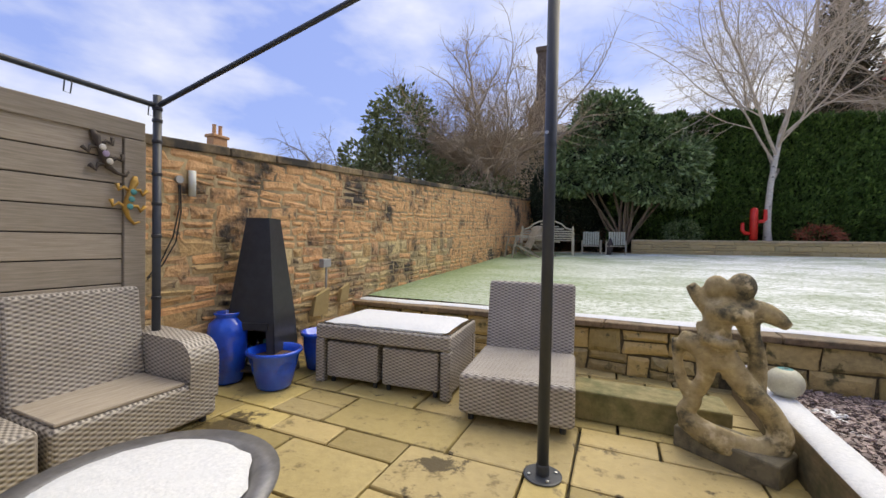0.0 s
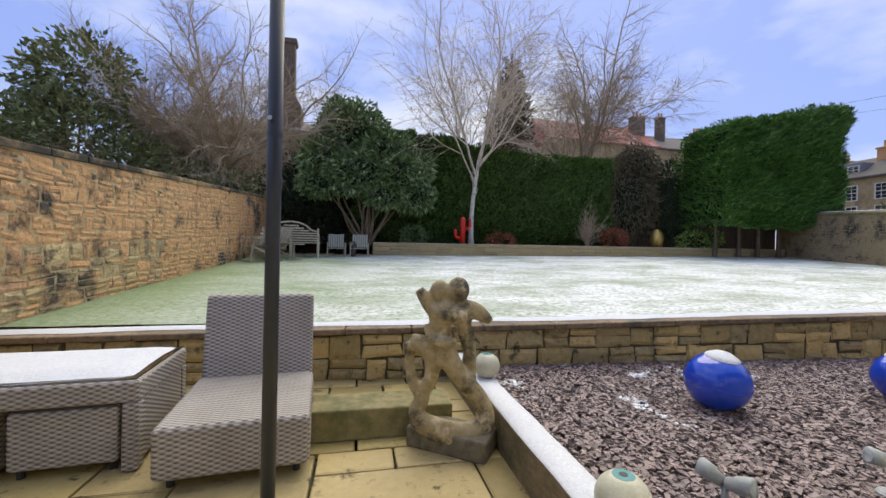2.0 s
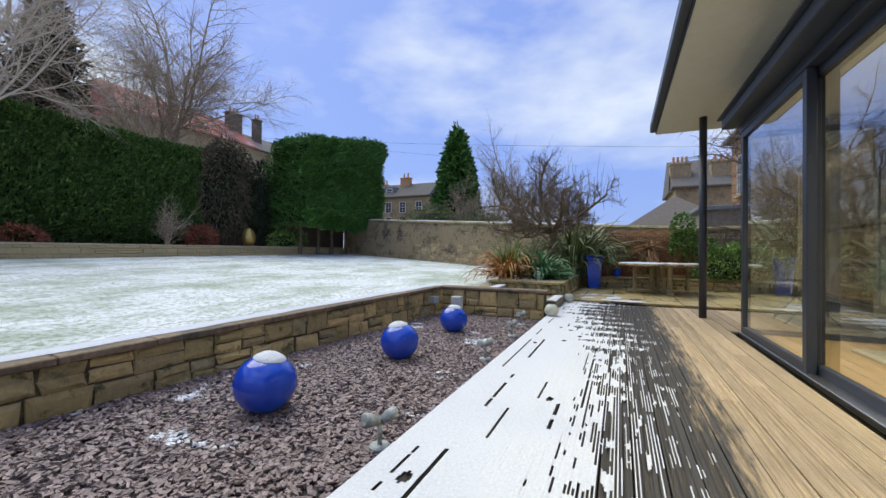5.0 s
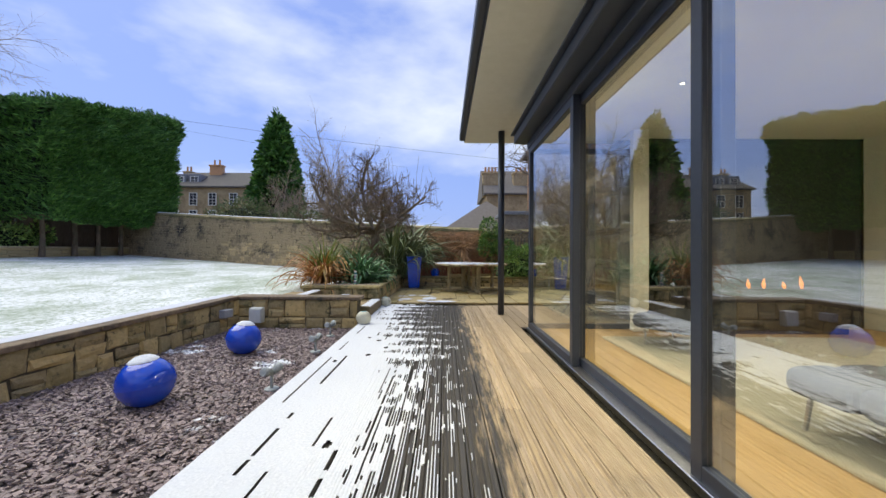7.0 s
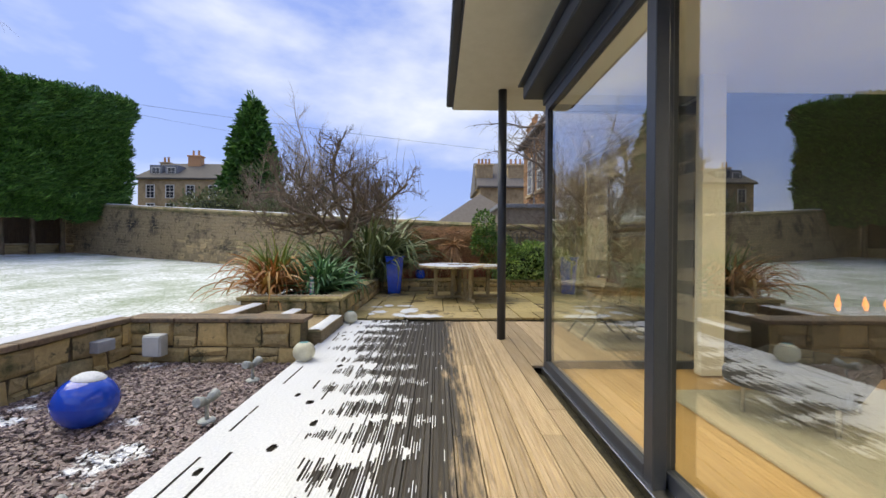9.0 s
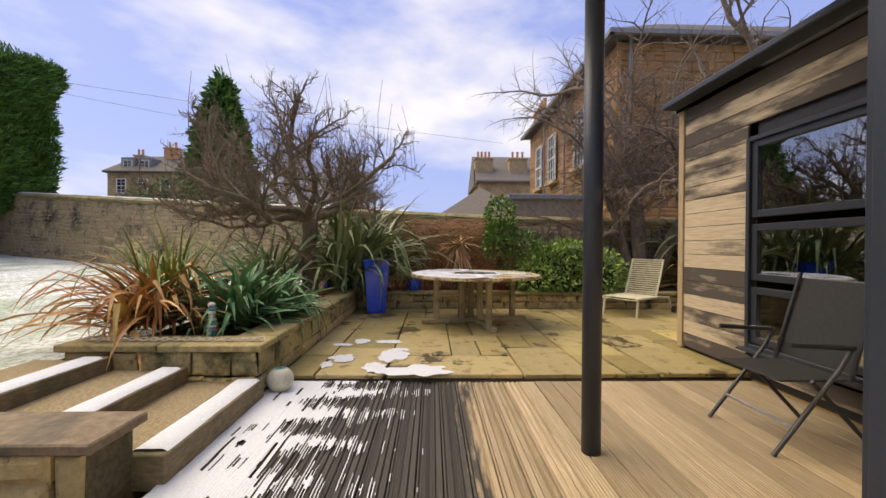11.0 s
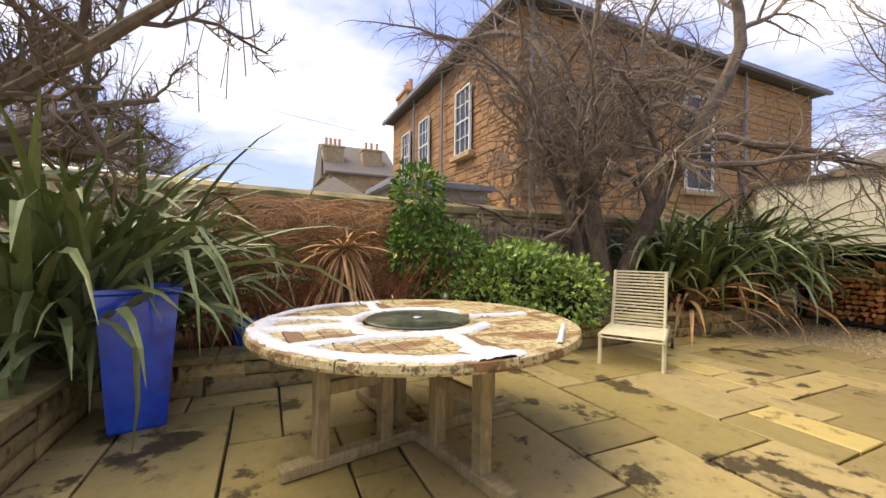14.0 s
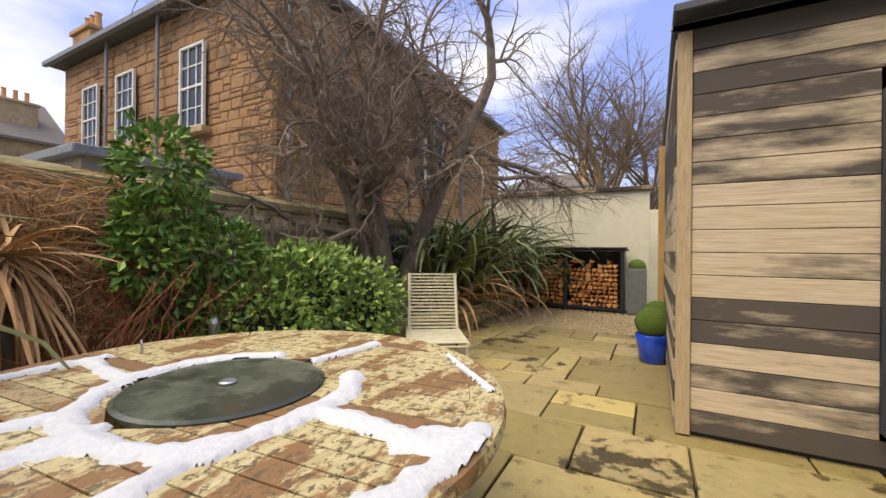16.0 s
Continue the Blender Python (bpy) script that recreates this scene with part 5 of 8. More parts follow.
# ---- back border: hedge, birch, evergreens ----
HZ = 1.3


def clipped(w, d, h, count, size, narrow, seed):
    """Leaf sprays over the skin of a roughly clipped block."""
    random.seed(seed)
    sh = Shape()
    for _ in range(count):
        u, v = rnd(-1, 1), rnd(0, 1)
        face = random.random()
        if face < 0.68:
            q, out = Vector((u * w / 2, -d / 2, v * h)), Vector((0, -1, 0.35))
        elif face < 0.86:
            q, out = Vector((u * w / 2, rnd(-d / 2, d / 2), h)), Vector((0, -0.2, 1))
        else:
            q, out = Vector((math.copysign(w / 2, u), rnd(-d / 2, d / 2), v * h)), Vector((math.copysign(1, u), -0.3, 0.3))
        q += Vector((0, -0.16, 0.12)) * noise.noise(q * 0.9 + Vector((seed, 0, 0))) + Vector((0, -0.10, 0.06)) * noise.noise(q * 2.6) - out * rnd(0, 0.22)
        leaf_quads(sh, q, out, size * rnd(0.6, 1.4), narrow, -0.25)
    return sh


for k, (x, w, h) in enumerate(((0.9, 2.2, 4.25), (2.95, 2.1, 4.15), (5.0, 2.2, 3.85), (7.1, 2.2, 3.80), (9.25, 2.3, 3.80))):
    t = thing("clipped_hedge", "tall dark green clipped conifer hedge", "hedge", pose(x, 15.45, HZ - 0.05), "hedge behind the lawn")
    bit("leaves", clipped(w, 1.1, h, 17000, 0.13, 0.2, 70 + k), HEDGELEAF, t)
    # plain block, its dark colour standing in for shade within the hedge
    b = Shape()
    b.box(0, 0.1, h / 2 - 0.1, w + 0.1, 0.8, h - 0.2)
    bit("shade_core", b, SHADE, t, "near-black core standing for shade inside the foliage")
# this stretch of hedge has its shade put into the dark leaf colour
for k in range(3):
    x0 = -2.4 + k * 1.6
    bush("dark_hedge", "evergreen hedge behind the rhododendron, shade put into its dark leaf colour", (x0, 16.0, HZ - 0.05), [(0, 0, 1.8, 1.2, 0.6, 2.1)], 5000, 0.12, 0.25, DARKCONIFER, 80 + k, 0, "hedge", SHADE, group="dark hedge")

bare_tree("birch_tree", "white-barked birch with bare fine twigs", (4.2, 14.65, 1.33), 9.6, 0.10, dict(TWIGGY, kids=(0, 8, 8, 8, 0), lift=0.07, tip=-0.09, limb_angle=(20, 55), angle=(22, 58), thin=0.0042, limbs=8, fork=0.55, limb=0.40), BIRCHBARK, 4, 91, first=0.34, twig=BIRCHTWIG)
bare_tree("pale_tree", "tall bare tree with a rounded crown behind the hedge", (12.3, 20.0, 0.4), 14.0, 0.20, dict(TWIGGY, kids=(0, 9, 9, 8, 0), lift=0.03, tip=-0.08, limb_angle=(30, 74), angle=(25, 62), thin=0.0065, limbs=12, fork=0.45, limb=0.30), TANBARK, 4, 92, first=0.5)
bare_tree("bare_garden_tree", "bare spreading tree with pale curling twigs", (-5.1, 17.0, 0.6), 10.4, 0.17, dict(TWIGGY, kids=(0, 8, 9, 8, 0), wander=0.3, limb_angle=(28, 62), thin=0.0055, limbs=10, fork=0.4, limb=0.36), TANBARK, 4, 93, trunks=((0.1, 0, 1, 1), (-0.25, 0.1, 1, 0.85)), first=0.4)
bare_tree("low_bare_tree", "low leafless tree with drooping twigs beyond the wall", (-9.6, 12.0, 0.4), 5.2, 0.09, dict(TWIGGY, lift=-0.03, tip=-0.08, wander=0.25, limb_angle=(35, 70), thin=0.005), DARKBARK, 4, 94)

# big rhododendron with twisted bare stems
blobs = [(-0.4, 0, 4.0, 1.15, 1.0, 0.85), (-1.3, 0.1, 2.9, 1.0, 1.0, 0.75), (1.1, -0.3, 2.5, 1.05, 0.95, 0.7), (-0.2, -0.45, 2.5, 1.2, 0.8, 0.75), (1.65, -0.2, 1.75, 0.75, 0.7, 0.5), (0.6, -0.2, 3.3, 1.1, 0.9, 0.7), (-0.9, 0, 4.6, 0.55, 0.6, 0.4), (0.7, -0.5, 1.75, 0.8, 0.6, 0.4), (-1.6, -0.2, 2.1, 0.7, 0.7, 0.45), (1.8, 0, 2.9, 0.6, 0.6, 0.4)]
bush("rhododendron", "broad glossy rhododendron on twisted bare stems", (0.25, 14.35, 1.25), blobs, 20000, 0.19, 0.22, RHODOLEAF, 95, 0.25, "shrub", SHADE, (11, 0.055, DARKBARK))
bush("small_fir_shrub", "small dense green shrub under the hedge", (2.0, 14.6, 1.3), [(0, 0, 0.35, 0.5, 0.4, 0.38)], 1500, 0.09, 0.2, RHODOLEAF, 96)
bush("variegated_shrub", "olive evergreen tree with speckled leaves beyond the wall", (-8.2, 14.0, 0.4), [(0, 0, 3.6, 1.7, 1.5, 1.6), (1.2, 0.3, 3.0, 1.2, 1.2, 1.2), (0.2, 0, 5.6, 1.2, 1.1, 1.4), (-1.6, 0, 4.0, 1.1, 1.1, 1.0), (-0.8, 0.2, 5.6, 0.8, 0.8, 0.9)], 9000, 0.20, 0.25, OLIVELEAF, 97, 0.1, "tree", None, (14, 0.06, DARKBARK))
bush("green_conifer", "rounded bright green conifer beyond the wall", (-11.2, 16.5, 0.4), [(0, 0, 2.6, 1.2, 1.2, 2.6)], 5000, 0.22, 0.22, CONIFERLEAF, 98, -0.3, "tree", SHADE)
bush("ivy_mass", "dense dark evergreen shrubs beyond the wall", (-6.3, 15.6, 0.4), [(0, 0, 2.3, 1.6, 1.0, 1.6), (1.8, 0.2, 2.2, 1.2, 1.0, 1.3)], 5000, 0.16, 0.25, OLIVELEAF, 99, 0, "shrub", SHADE)

# conifers in the far corner
t = thing("leyland_conifer", "dense dark green conifers with feathery tops on bare trunks", "tree", pose(16.0, 13.45, 2.35))
sprays = clipped(5.7, 2.3, 4.85, 52000, 0.19, 0.11, 101)
random.seed(102)
for k in range(900):               # feathery leaders along the top
    x, y = rnd(-2.8, 2.8), rnd(-1.1, 1.1)
    for q in range(7):
        leaf_quads(sprays, Vector((x + rnd(-0.04, 0.04), y + rnd(-0.04, 0.04), 4.72 + q * 0.055 * (1 + 0.6 * wobble(x, y, 2.2)))), Vector((0, 0, 1)), 0.15, 0.10, -0.5)
sprays.v = [(x * (1 - 0.10 * max(0, 0.9 - z) ** 1.5) + 0.22 * wobble(z, y, 0.9), y + 0.25 * max(0, 0.8 - z) + 0.26 * wobble(x, z, 0.8) + 0.12 * wobble(x, z, 2.4), z - (0.35 if z < 0.9 else 0) * abs(wobble(x, y, 0.9))) for x, y, z in sprays.v]
sprays.v = [(x, y, z * (0.87 + 0.043 * x)) for x, y, z in sprays.v]      # lower towards the hedge
bit("leaves", sprays, CONIFERLEAF, t)
# plain block, coloured near-black for the shade behind the sprays
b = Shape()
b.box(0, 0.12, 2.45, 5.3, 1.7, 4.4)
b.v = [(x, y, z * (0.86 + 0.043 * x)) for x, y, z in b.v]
bit("shade_core", b, SHADE, t, "near-black core standing for shade inside the foliage")
for i, x in enumerate((14.3, 15.4, 16.3, 17.3)):
    s = Shape()
    s.tube([(0, 0, -0.05), (0.02, 0, 0.6), (0.0, 0.02, 1.9)], [0.10, 0.075, 0.07], 10, caps=False)
    solo("conifer_trunk", s, DARKBARK, "bare brown conifer trunk on the lawn edge", "tree trunk", group="conifer trunks", smooth=True, m=pose(x, 13.72 - 0.06 * i, 1.1))
bush("weeping_conifer", "drooping brown-green conifer in the border", (11.4, 15.1, 1.3), [(0, 0, 2.2, 1.25, 0.8, 2.1), (0.3, 0, 3.6, 0.9, 0.7, 0.9)], 9000, 0.17, 0.14, BROWNCONIFER, 102, 1.0, "tree", SHADE)
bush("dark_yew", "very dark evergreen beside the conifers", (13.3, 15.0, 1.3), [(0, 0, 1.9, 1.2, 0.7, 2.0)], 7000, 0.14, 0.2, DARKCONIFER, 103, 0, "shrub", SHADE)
bush("pointed_conifer", "tall dark brown pointed conifer behind the hedge", (9.3, 24, 0.4), [(0, 0, 4.5, 2.1, 2.1, 4.2), (0, 0, 8.0, 1.35, 1.35, 3.0), (0, 0, 10.6, 0.7, 0.7, 2.2)], 12000, 0.38, 0.16, BROWNCONIFER, 104, 0.2, "tree", SHADE)
bare_tree("twiggy_shrub", "small bare pale-stemmed shrub before the hedge", (8.9, 14.4, 1.3), 2.0, 0.03, dict(TWIGGY, limb_angle=(10, 35), lift=0.1, thin=0.004, limbs=5, fork=0.1), TANBARK, 3, 105, trunks=((0.2, 0, 1, 1), (-0.2, 0.1, 1, 0.9), (0, -0.2, 1, 0.8), (0.35, 0.2, 1, 0.7)), category="shrub", first=0.3)
bush("bronze_shrub", "low red-brown leafless shrub in the border", (10.1, 14.4, 1.3), [(0, 0, 0.4, 0.55, 0.4, 0.45)], 1500, 0.12, 0.08, REDSTEM, 106, -0.2)
bush("laurel_shrub", "low green laurel beside the golden egg", (13.9, 14.3, 1.3), [(0, 0, 0.4, 0.8, 0.4, 0.45), (0.7, 0, 0.55, 0.5, 0.4, 0.4)], 2200, 0.13, 0.25, BRIGHTLEAF, 107, 0.2, "shrub", SHADE)
bush("bramble_shrub", "low brown tangled shrub under the hedge", (5.3, 14.4, 1.3), [(0, 0, 0.25, 0.5, 0.3, 0.3)], 900, 0.12, 0.06, REDSTEM, 108)

# beyond the east wall
bush("spruce_tree", "dark pointed spruce beyond the wall", (26.0, 10.8, 0.3), [(0, 0, 4.4, 1.45, 1.45, 2.4), (0, 0, 6.3, 1.1, 1.1, 1.8), (0, 0, 7.8, 0.7, 0.7, 1.4), (0, 0, 8.9, 0.32, 0.32, 0.9)], 9000, 0.42, 0.2, CONIFERLEAF, 110, 0.3, "tree", SHADE)
bare_tree("brown_bare_tree", "bushy leafless brown tree beyond the wall", (27.0, 8.6, 0.3), 9.2, 0.16, dict(TWIGGY, kids=(0, 7, 7, 7, 0), limb_angle=(15, 45), thin=0.008, limbs=9, fork=0.2), TANBARK, 4, 111, first=0.3)
bare_tree("tan_bare_tree", "low tan leafless tree beside the spruce", (24.0, 9.6, 0.3), 6.0, 0.10, dict(TWIGGY, kids=(0, 6, 7, 7, 0), limb_angle=(15, 50), thin=0.007, limbs=8, fork=0.2), TANBARK, 4, 112, first=0.3)
bare_tree("far_bare_tree", "leafless brown tree beyond the wall", (29, 5.6, 0.3), 8.6, 0.15, dict(TWIGGY, kids=(0, 7, 7, 7, 0), limb_angle=(15, 50), thin=0.009, limbs=8, fork=0.2), DARKBARK, 4, 113, first=0.3)
bush("far_shrubs", "olive shrubs showing over the boundary wall", (23.0, 11.4, 0.3), [(0, 0, 2.6, 1.6, 2.0, 1.3), (0, -3.0, 2.2, 1.4, 1.8, 1.1)], 5000, 0.2, 0.2, OLIVELEAF, 114, 0, "shrub", SHADE)

# ---- planter beside the steps: apple tree, flax, yucca ----
random.seed(121)
t = thing("apple_tree", "old bare apple tree with knobbly spreading branches", "tree", pose(12.40, 2.15, 0.56))
tr = Shape().tube([(0, 0, -0.05), (0.02, 0.0, 0.3), (-0.02, 0.03, 0.7), (0.02, 0.0, 1.1), (0.0, 0.02, 1.42)], [0.15, 0.125, 0.115, 0.12, 0.135], 12, caps=False)
bit("trunk", tr, DARKBARK, t, smooth=True)
APPLE = dict(TWIGGY, wander=0.48, kids=(0, 10, 9, 8, 0), lift=0.075, tip=0.16, angle=(30, 74), shrink=(0.34, 0.54), thin=0.0042, lead=False)
APPLE["from"] = (0.3, 0.28, 0.15, 0.1)
for az, el, ln, r in ((100, 14, 2.5, 0.060), (60, 26, 2.0, 0.045), (135, 22, 2.4, 0.050), (-75, 30, 1.9, 0.058), (-120, 40, 1.9, 0.045), (180, 24, 2.1, 0.050), (15, 30, 1.8, 0.042), (215, 42, 2.0, 0.045), (95, 48, 2.3, 0.050), (-40, 46, 1.8, 0.04)):
    cr = Shape()
    d = Vector((math.cos(radians(az)) * math.cos(radians(el)), math.sin(radians(az)) * math.cos(radians(el)), math.sin(radians(el))))
    grow(cr, (0.0, 0.02, 1.32), d, ln, r * 1.3, 1, 4, APPLE)
    bit("limb", cr, DARKBARK, t, "bare knobbly limb with twigs")
for k in range(56):              # straight water shoots standing on the crown
    a, r = rnd(0, 6.283), 1.9 * math.sqrt(random.random())
    b0 = Vector((r * math.cos(a), r * math.sin(a), 2.55 - 0.10 * r * r + rnd(-0.3, 0.1)))
    bit("shoot", Shape().tube([b0, b0 + Vector((rnd(-0.06, 0.06), rnd(-0.06, 0.06), rnd(0.3, 0.5))), b0 + Vector((rnd(-0.12, 0.12), rnd(-0.12, 0.12), rnd(0.6, 1.0)))], [0.005, 0.0042, 0.0025], 3, caps=False), DARKBARK, t)
random.seed(128)
s = Shape()
for k in range(420):             # prunings heaped under the tree
    c, a, ln = Vector((rnd(10.7, 12.9), rnd(1.75, 2.72), 0.60 + 0.10 * random.random() ** 2)), rnd(-0.7, 0.7) + (0 if random.random() < 0.7 else 1.57), rnd(0.12, 0.42)
    d = Vector((math.cos(a), math.sin(a), rnd(-0.05, 0.12))) * ln
    s.tube([c - d, c + Vector((rnd(-0.04, 0.04), rnd(-0.04, 0.04), rnd(0, 0.03))), c + d], [0.009, 0.007, 0.004], 4, caps=False)
solo("prunings", s, PRUNED, "red-brown cut branches and dead leaves heaped on the bed", "prunings", "stuff")
for x, y, a_, b_ in ((10.75, 1.98, 0.22, 0.10), (11.3, 2.25, 0.30, 0.14), (11.05, 2.6, 0.35, 0.12), (11.8, 1.95, 0.18, 0.08), (10.4, 2.45, 0.25, 0.15), (12.0, 2.55, 0.22, 0.10)):
    s, ring = Shape(), 40
    s.v.append((0, 0, 0.02))
    for f, h in ((0.7, 0.016), (1.0, -0.01)):
        for k in range(ring):
            q = f * (1 + 0.6 * wobble(math.cos(2 * math.pi * k / ring) + x * 3, math.sin(2 * math.pi * k / ring) + y * 3, 2.2))
            s.v.append((a_ * q * math.cos(2 * math.pi * k / ring), b_ * q * math.sin(2 * math.pi * k / ring), h))
    s.f = [(0, 1 + k, 1 + (k + 1) % ring) for k in range(ring)] + [(1 + k, 1 + ring + k, 1 + ring + (k + 1) % ring, 1 + (k + 1) % ring) for k in range(ring)]
    solo("snow_patch", s, SNOW, "melting snow among the cut branches", "snow", "", "snow on the planter bed", True, pose(x, y, 0.60))
sword_plant("flax_plant", "large arching green sword-leaved flax", (13.15, 1.45, 0.55), 9, 40, 2.2, 0.036, PHORMIUM, 122, (0.65, 1.52), (0.8, 2.7), spread_r=0.48)
sword_plant("bronze_flax", "orange-bronze flax spilling over the planter", (9.6, 2.75, 0.62), 6, 44, 1.10, 0.023, ORANGELEAF, 123, (0.25, 1.15), (0.6, 2.2), spread_r=0.30)
sword_plant("grassy_flax", "thin upright green grass behind the bronze flax", (9.9, 2.9, 0.60), 3, 50, 1.2, 0.010, YELLOWLEAF, 124, (0.9, 1.5), (0.4, 1.6), spread_r=0.2)
sword_plant("yucca_plant", "blue-green sword-leaved rosette plant", (9.85, 2.0, 0.62), 5, 44, 0.85, 0.030, YUCCALEAF, 125, (0.1, 1.45), (0.2, 1.3), spread_r=0.26)
sword_plant("small_yucca", "lower blue-green rosette beside the coping", (10.35, 1.85, 0.62), 3, 36, 0.60, 0.028, YUCCALEAF, 126, (0.1, 1.3), (0.2, 1.3), spread_r=0.12)
sword_plant("arching_flax", "pale arching flax leaves below the apple tree", (12.3, 2.6, 0.58), 4, 40, 1.5, 0.024, PHORMIUM, 127, (0.6, 1.3), (0.8, 2.2), spread_r=0.25)

# ---- slate bed: balls, spotlights, lanterns, boxes ----
def sphere(r, sq=1.0, sides=32, rows=16):
    return Shape().lathe([(r * math.sin(math.pi * k / rows) + 0.0004, -r * sq * math.cos(math.pi * k / rows)) for k in range(rows + 1)], sides)


for x, y, r, a in ((2.63, 2.68, 0.215, 8), (4.25, 2.53, 0.205, -6), (5.85, 2.57, 0.20, 5)):
    t = thing("glazed_garden_ball", "large cobalt blue glazed ball with a snow cap", "garden ball", pose(x, y, SLATE + r - 0.02, a, a / 2, 0), "blue balls on the slate")
    bit("ball", sphere(r, 0.96), BALLBLUE, t, smooth=True)
    s = Shape().lathe([(r + 0.0015, -0.012), (r + 0.004, 0), (r + 0.0015, 0.012)], 40, (0, 0, 0), closed=False)
    bit("seam", s, BALLBLUE, t, smooth=True)
    s = Shape().lathe([(r * 0.52, r * 0.83), (r * 0.50, r * 0.875), (r * 0.42, r * 0.93), (r * 0.25, r * 1.02), (0.002, r * 1.05)], 28, (0, 0, 0), closed=False)
    s.v = [(a_ + 0.006 * wobble(a_, b_, 30), b_ + 0.006 * wobble(b_, a_, 30), c_) for a_, b_, c_ in s.v]
    bit("snow_cap", s, SNOW, t, "cap of snow", True)

LAMPGREY = surf("weathered_grey_lamp", (0.30, 0.33, 0.33), (0.42, 0.45, 0.45), 25, 0.5, 0.1)
for x, y, yaw in ((1.58, 1.66, 20), (2.52, 1.64, 60), (4.6, 1.68, 70), (5.9, 1.72, 80), (6.8, 1.80, 75)):
    t = thing("garden_spotlight", "small grey adjustable garden spotlight with twin heads", "spotlight", pose(x, y, SLATE, 0, 0, yaw), "spotlights along the deck")
    s = Shape().lathe([(0.002, 0), (0.062, 0), (0.062, 0.018), (0.05, 0.026), (0.002, 0.026)], 24)
    bit("base", s, LAMPGREY, t)
    s = Shape().tube([(0, 0, 0.02), (0, 0, 0.15)], 0.014, 12)
    bit("stem", s, LAMPGREY, t, smooth=True)
    for d in (-1, 1):
        s = Shape().tube([(0, d * 0.008, 0.16), (0, d * 0.045, 0.172), (0, d * 0.047, 0.173), (0, d * 0.10, 0.19), (0, d * 0.101, 0.19)], [0.026, 0.03, 0.036, 0.038, 0.030], 18)
        bit("head", s, LAMPGREY, t, smooth=True)

ORB = surf("pale_cracked_glaze", (0.50, 0.49, 0.38), (0.60, 0.59, 0.48), 70, 0.4, 0.3, 0.004, (0.42, 0.42, 0.30), 9)
for x, y, z, r in ((1.02, 3.16, 0.255, 0.10), (1.06, 1.62, 0.19, 0.105), (6.98, 1.36, DECK, 0.11), (8.98, 1.33, DECK, 0.105)):
    t = thing("orb_lantern", "round pale cream ceramic orb lantern", "lantern", pose(x, y, z + r * 0.92), "orb lanterns")
    s = Shape().lathe([(r * math.sin(math.pi * k / 16) + 0.0004, -r * 0.95 * math.cos(math.pi * k / 16)) for k in range(1, 15)], 28)
    bit("globe", s, ORB, t, smooth=True)
    s = Shape().lathe([(0.002, r * 0.90), (r * 0.40, r * 0.88), (r * 0.42, r * 0.82)], 24)
    cap = bit("solar_cap", s, TEAL, t, "round dark solar cap")
    s = Shape().lathe([(0.001, r * 0.91), (r * 0.16, r * 0.905), (r * 0.16, r * 0.9)], 16)
    bit("button", s, BLACKSTEEL, cap)

for y, z, w, h, mat_, lab in ((3.12, 0.33, 0.20, 0.24, PALEBOX, "pale weatherproof socket box on the wall"),):
    t = thing("socket_box", lab, "electric box", pose(7.33, y, z))
    bit("case", soft_box(0, 0, 0, 0.13, w, h, 0.015), mat_, t)
    bit("lid", soft_box(-0.07, 0, 0.0, 0.02, w * 0.9, h * 0.88, 0.008), mat_, t)
t = thing("small_switch_box", "small dark grey switch box on the wall", "electric box", pose(7.02, 3.44, 0.40, 0, 0, -5))
bit("case", soft_box(0, 0, 0, 0.20, 0.11, 0.12, 0.012), GREYBOX, t)

# ---- garden steps of timber and gravel ----
GRAVEL = surf("buff_gravel", (0.28, 0.20, 0.10), (0.50, 0.40, 0.24), 60, 0.9, 1.0, 0.02)
steps = thing("garden_steps", "timber-edged gravel steps with snow up to the lawn", "steps", kind="structure")
for k, (y, z) in enumerate(((1.50, 0.41), (2.08, 0.50), (2.66, 0.58))):
    s = Shape()
    s.box(8.27, y, z - 0.09, 1.14, 0.20, 0.18, 0, 0.006)
    bit("sleeper", s, SLEEPER, steps)
    s = Shape()
    for j in range(13):
        x = 7.74 + j / 12 * 1.04
        w = 0.085 + 0.012 * wobble(x, y, 5)
        s.v += [(x, y - w, z + 0.001), (x, y - w * 0.7, z + 0.014), (x, y + w * 0.7, z + 0.014), (x, y + w, z + 0.001)]
    s.f = [(j * 4 + q, (j + 1) * 4 + q, (j + 1) * 4 + q + 1, j * 4 + q + 1) for j in range(12) for q in range(3)]
    s.f = [tuple(reversed(f)) for f in s.f]
    bit("snow", s, SNOW, steps, "thin snow on the tread", True)
    s = Shape()
    s.box(8.27, y + 0.29, z - 0.16, 1.14, 0.38, 0.26)
    bit("tread", s, GRAVEL, steps, "gravel tread")

# ---- chain and stacked stones on the planter ----
ROPE = surf("weathered_chain", (0.42, 0.34, 0.25), (0.60, 0.52, 0.42), 40, 0.8, 0.3)
chain = thing("decorative_chain", "pale weathered chain lying along the coping", "chain", pose(0, 0, 0.68))
for k in range(34):
    y = 2.86 - k * 0.042
    s = Shape()
    ring = []
    for q in range(13):
        a = 2 * math.pi * q / 12
        ring.append((8.95 + 0.014 * math.sin(a) + 0.010 * wobble(y, 1, 4), y + 0.03 * math.cos(a), 0.006 + 0.010 * (k % 2) * math.sin(a)))
    s.tube(ring, 0.0055, 6, caps=False)
    bit("link", s, ROPE, chain)
random.seed(77)
stack = thing("pebble_stack", "stack of painted pebbles on a rod", "ornament", pose(9.16, 1.98, 0.665))
z = 0.0
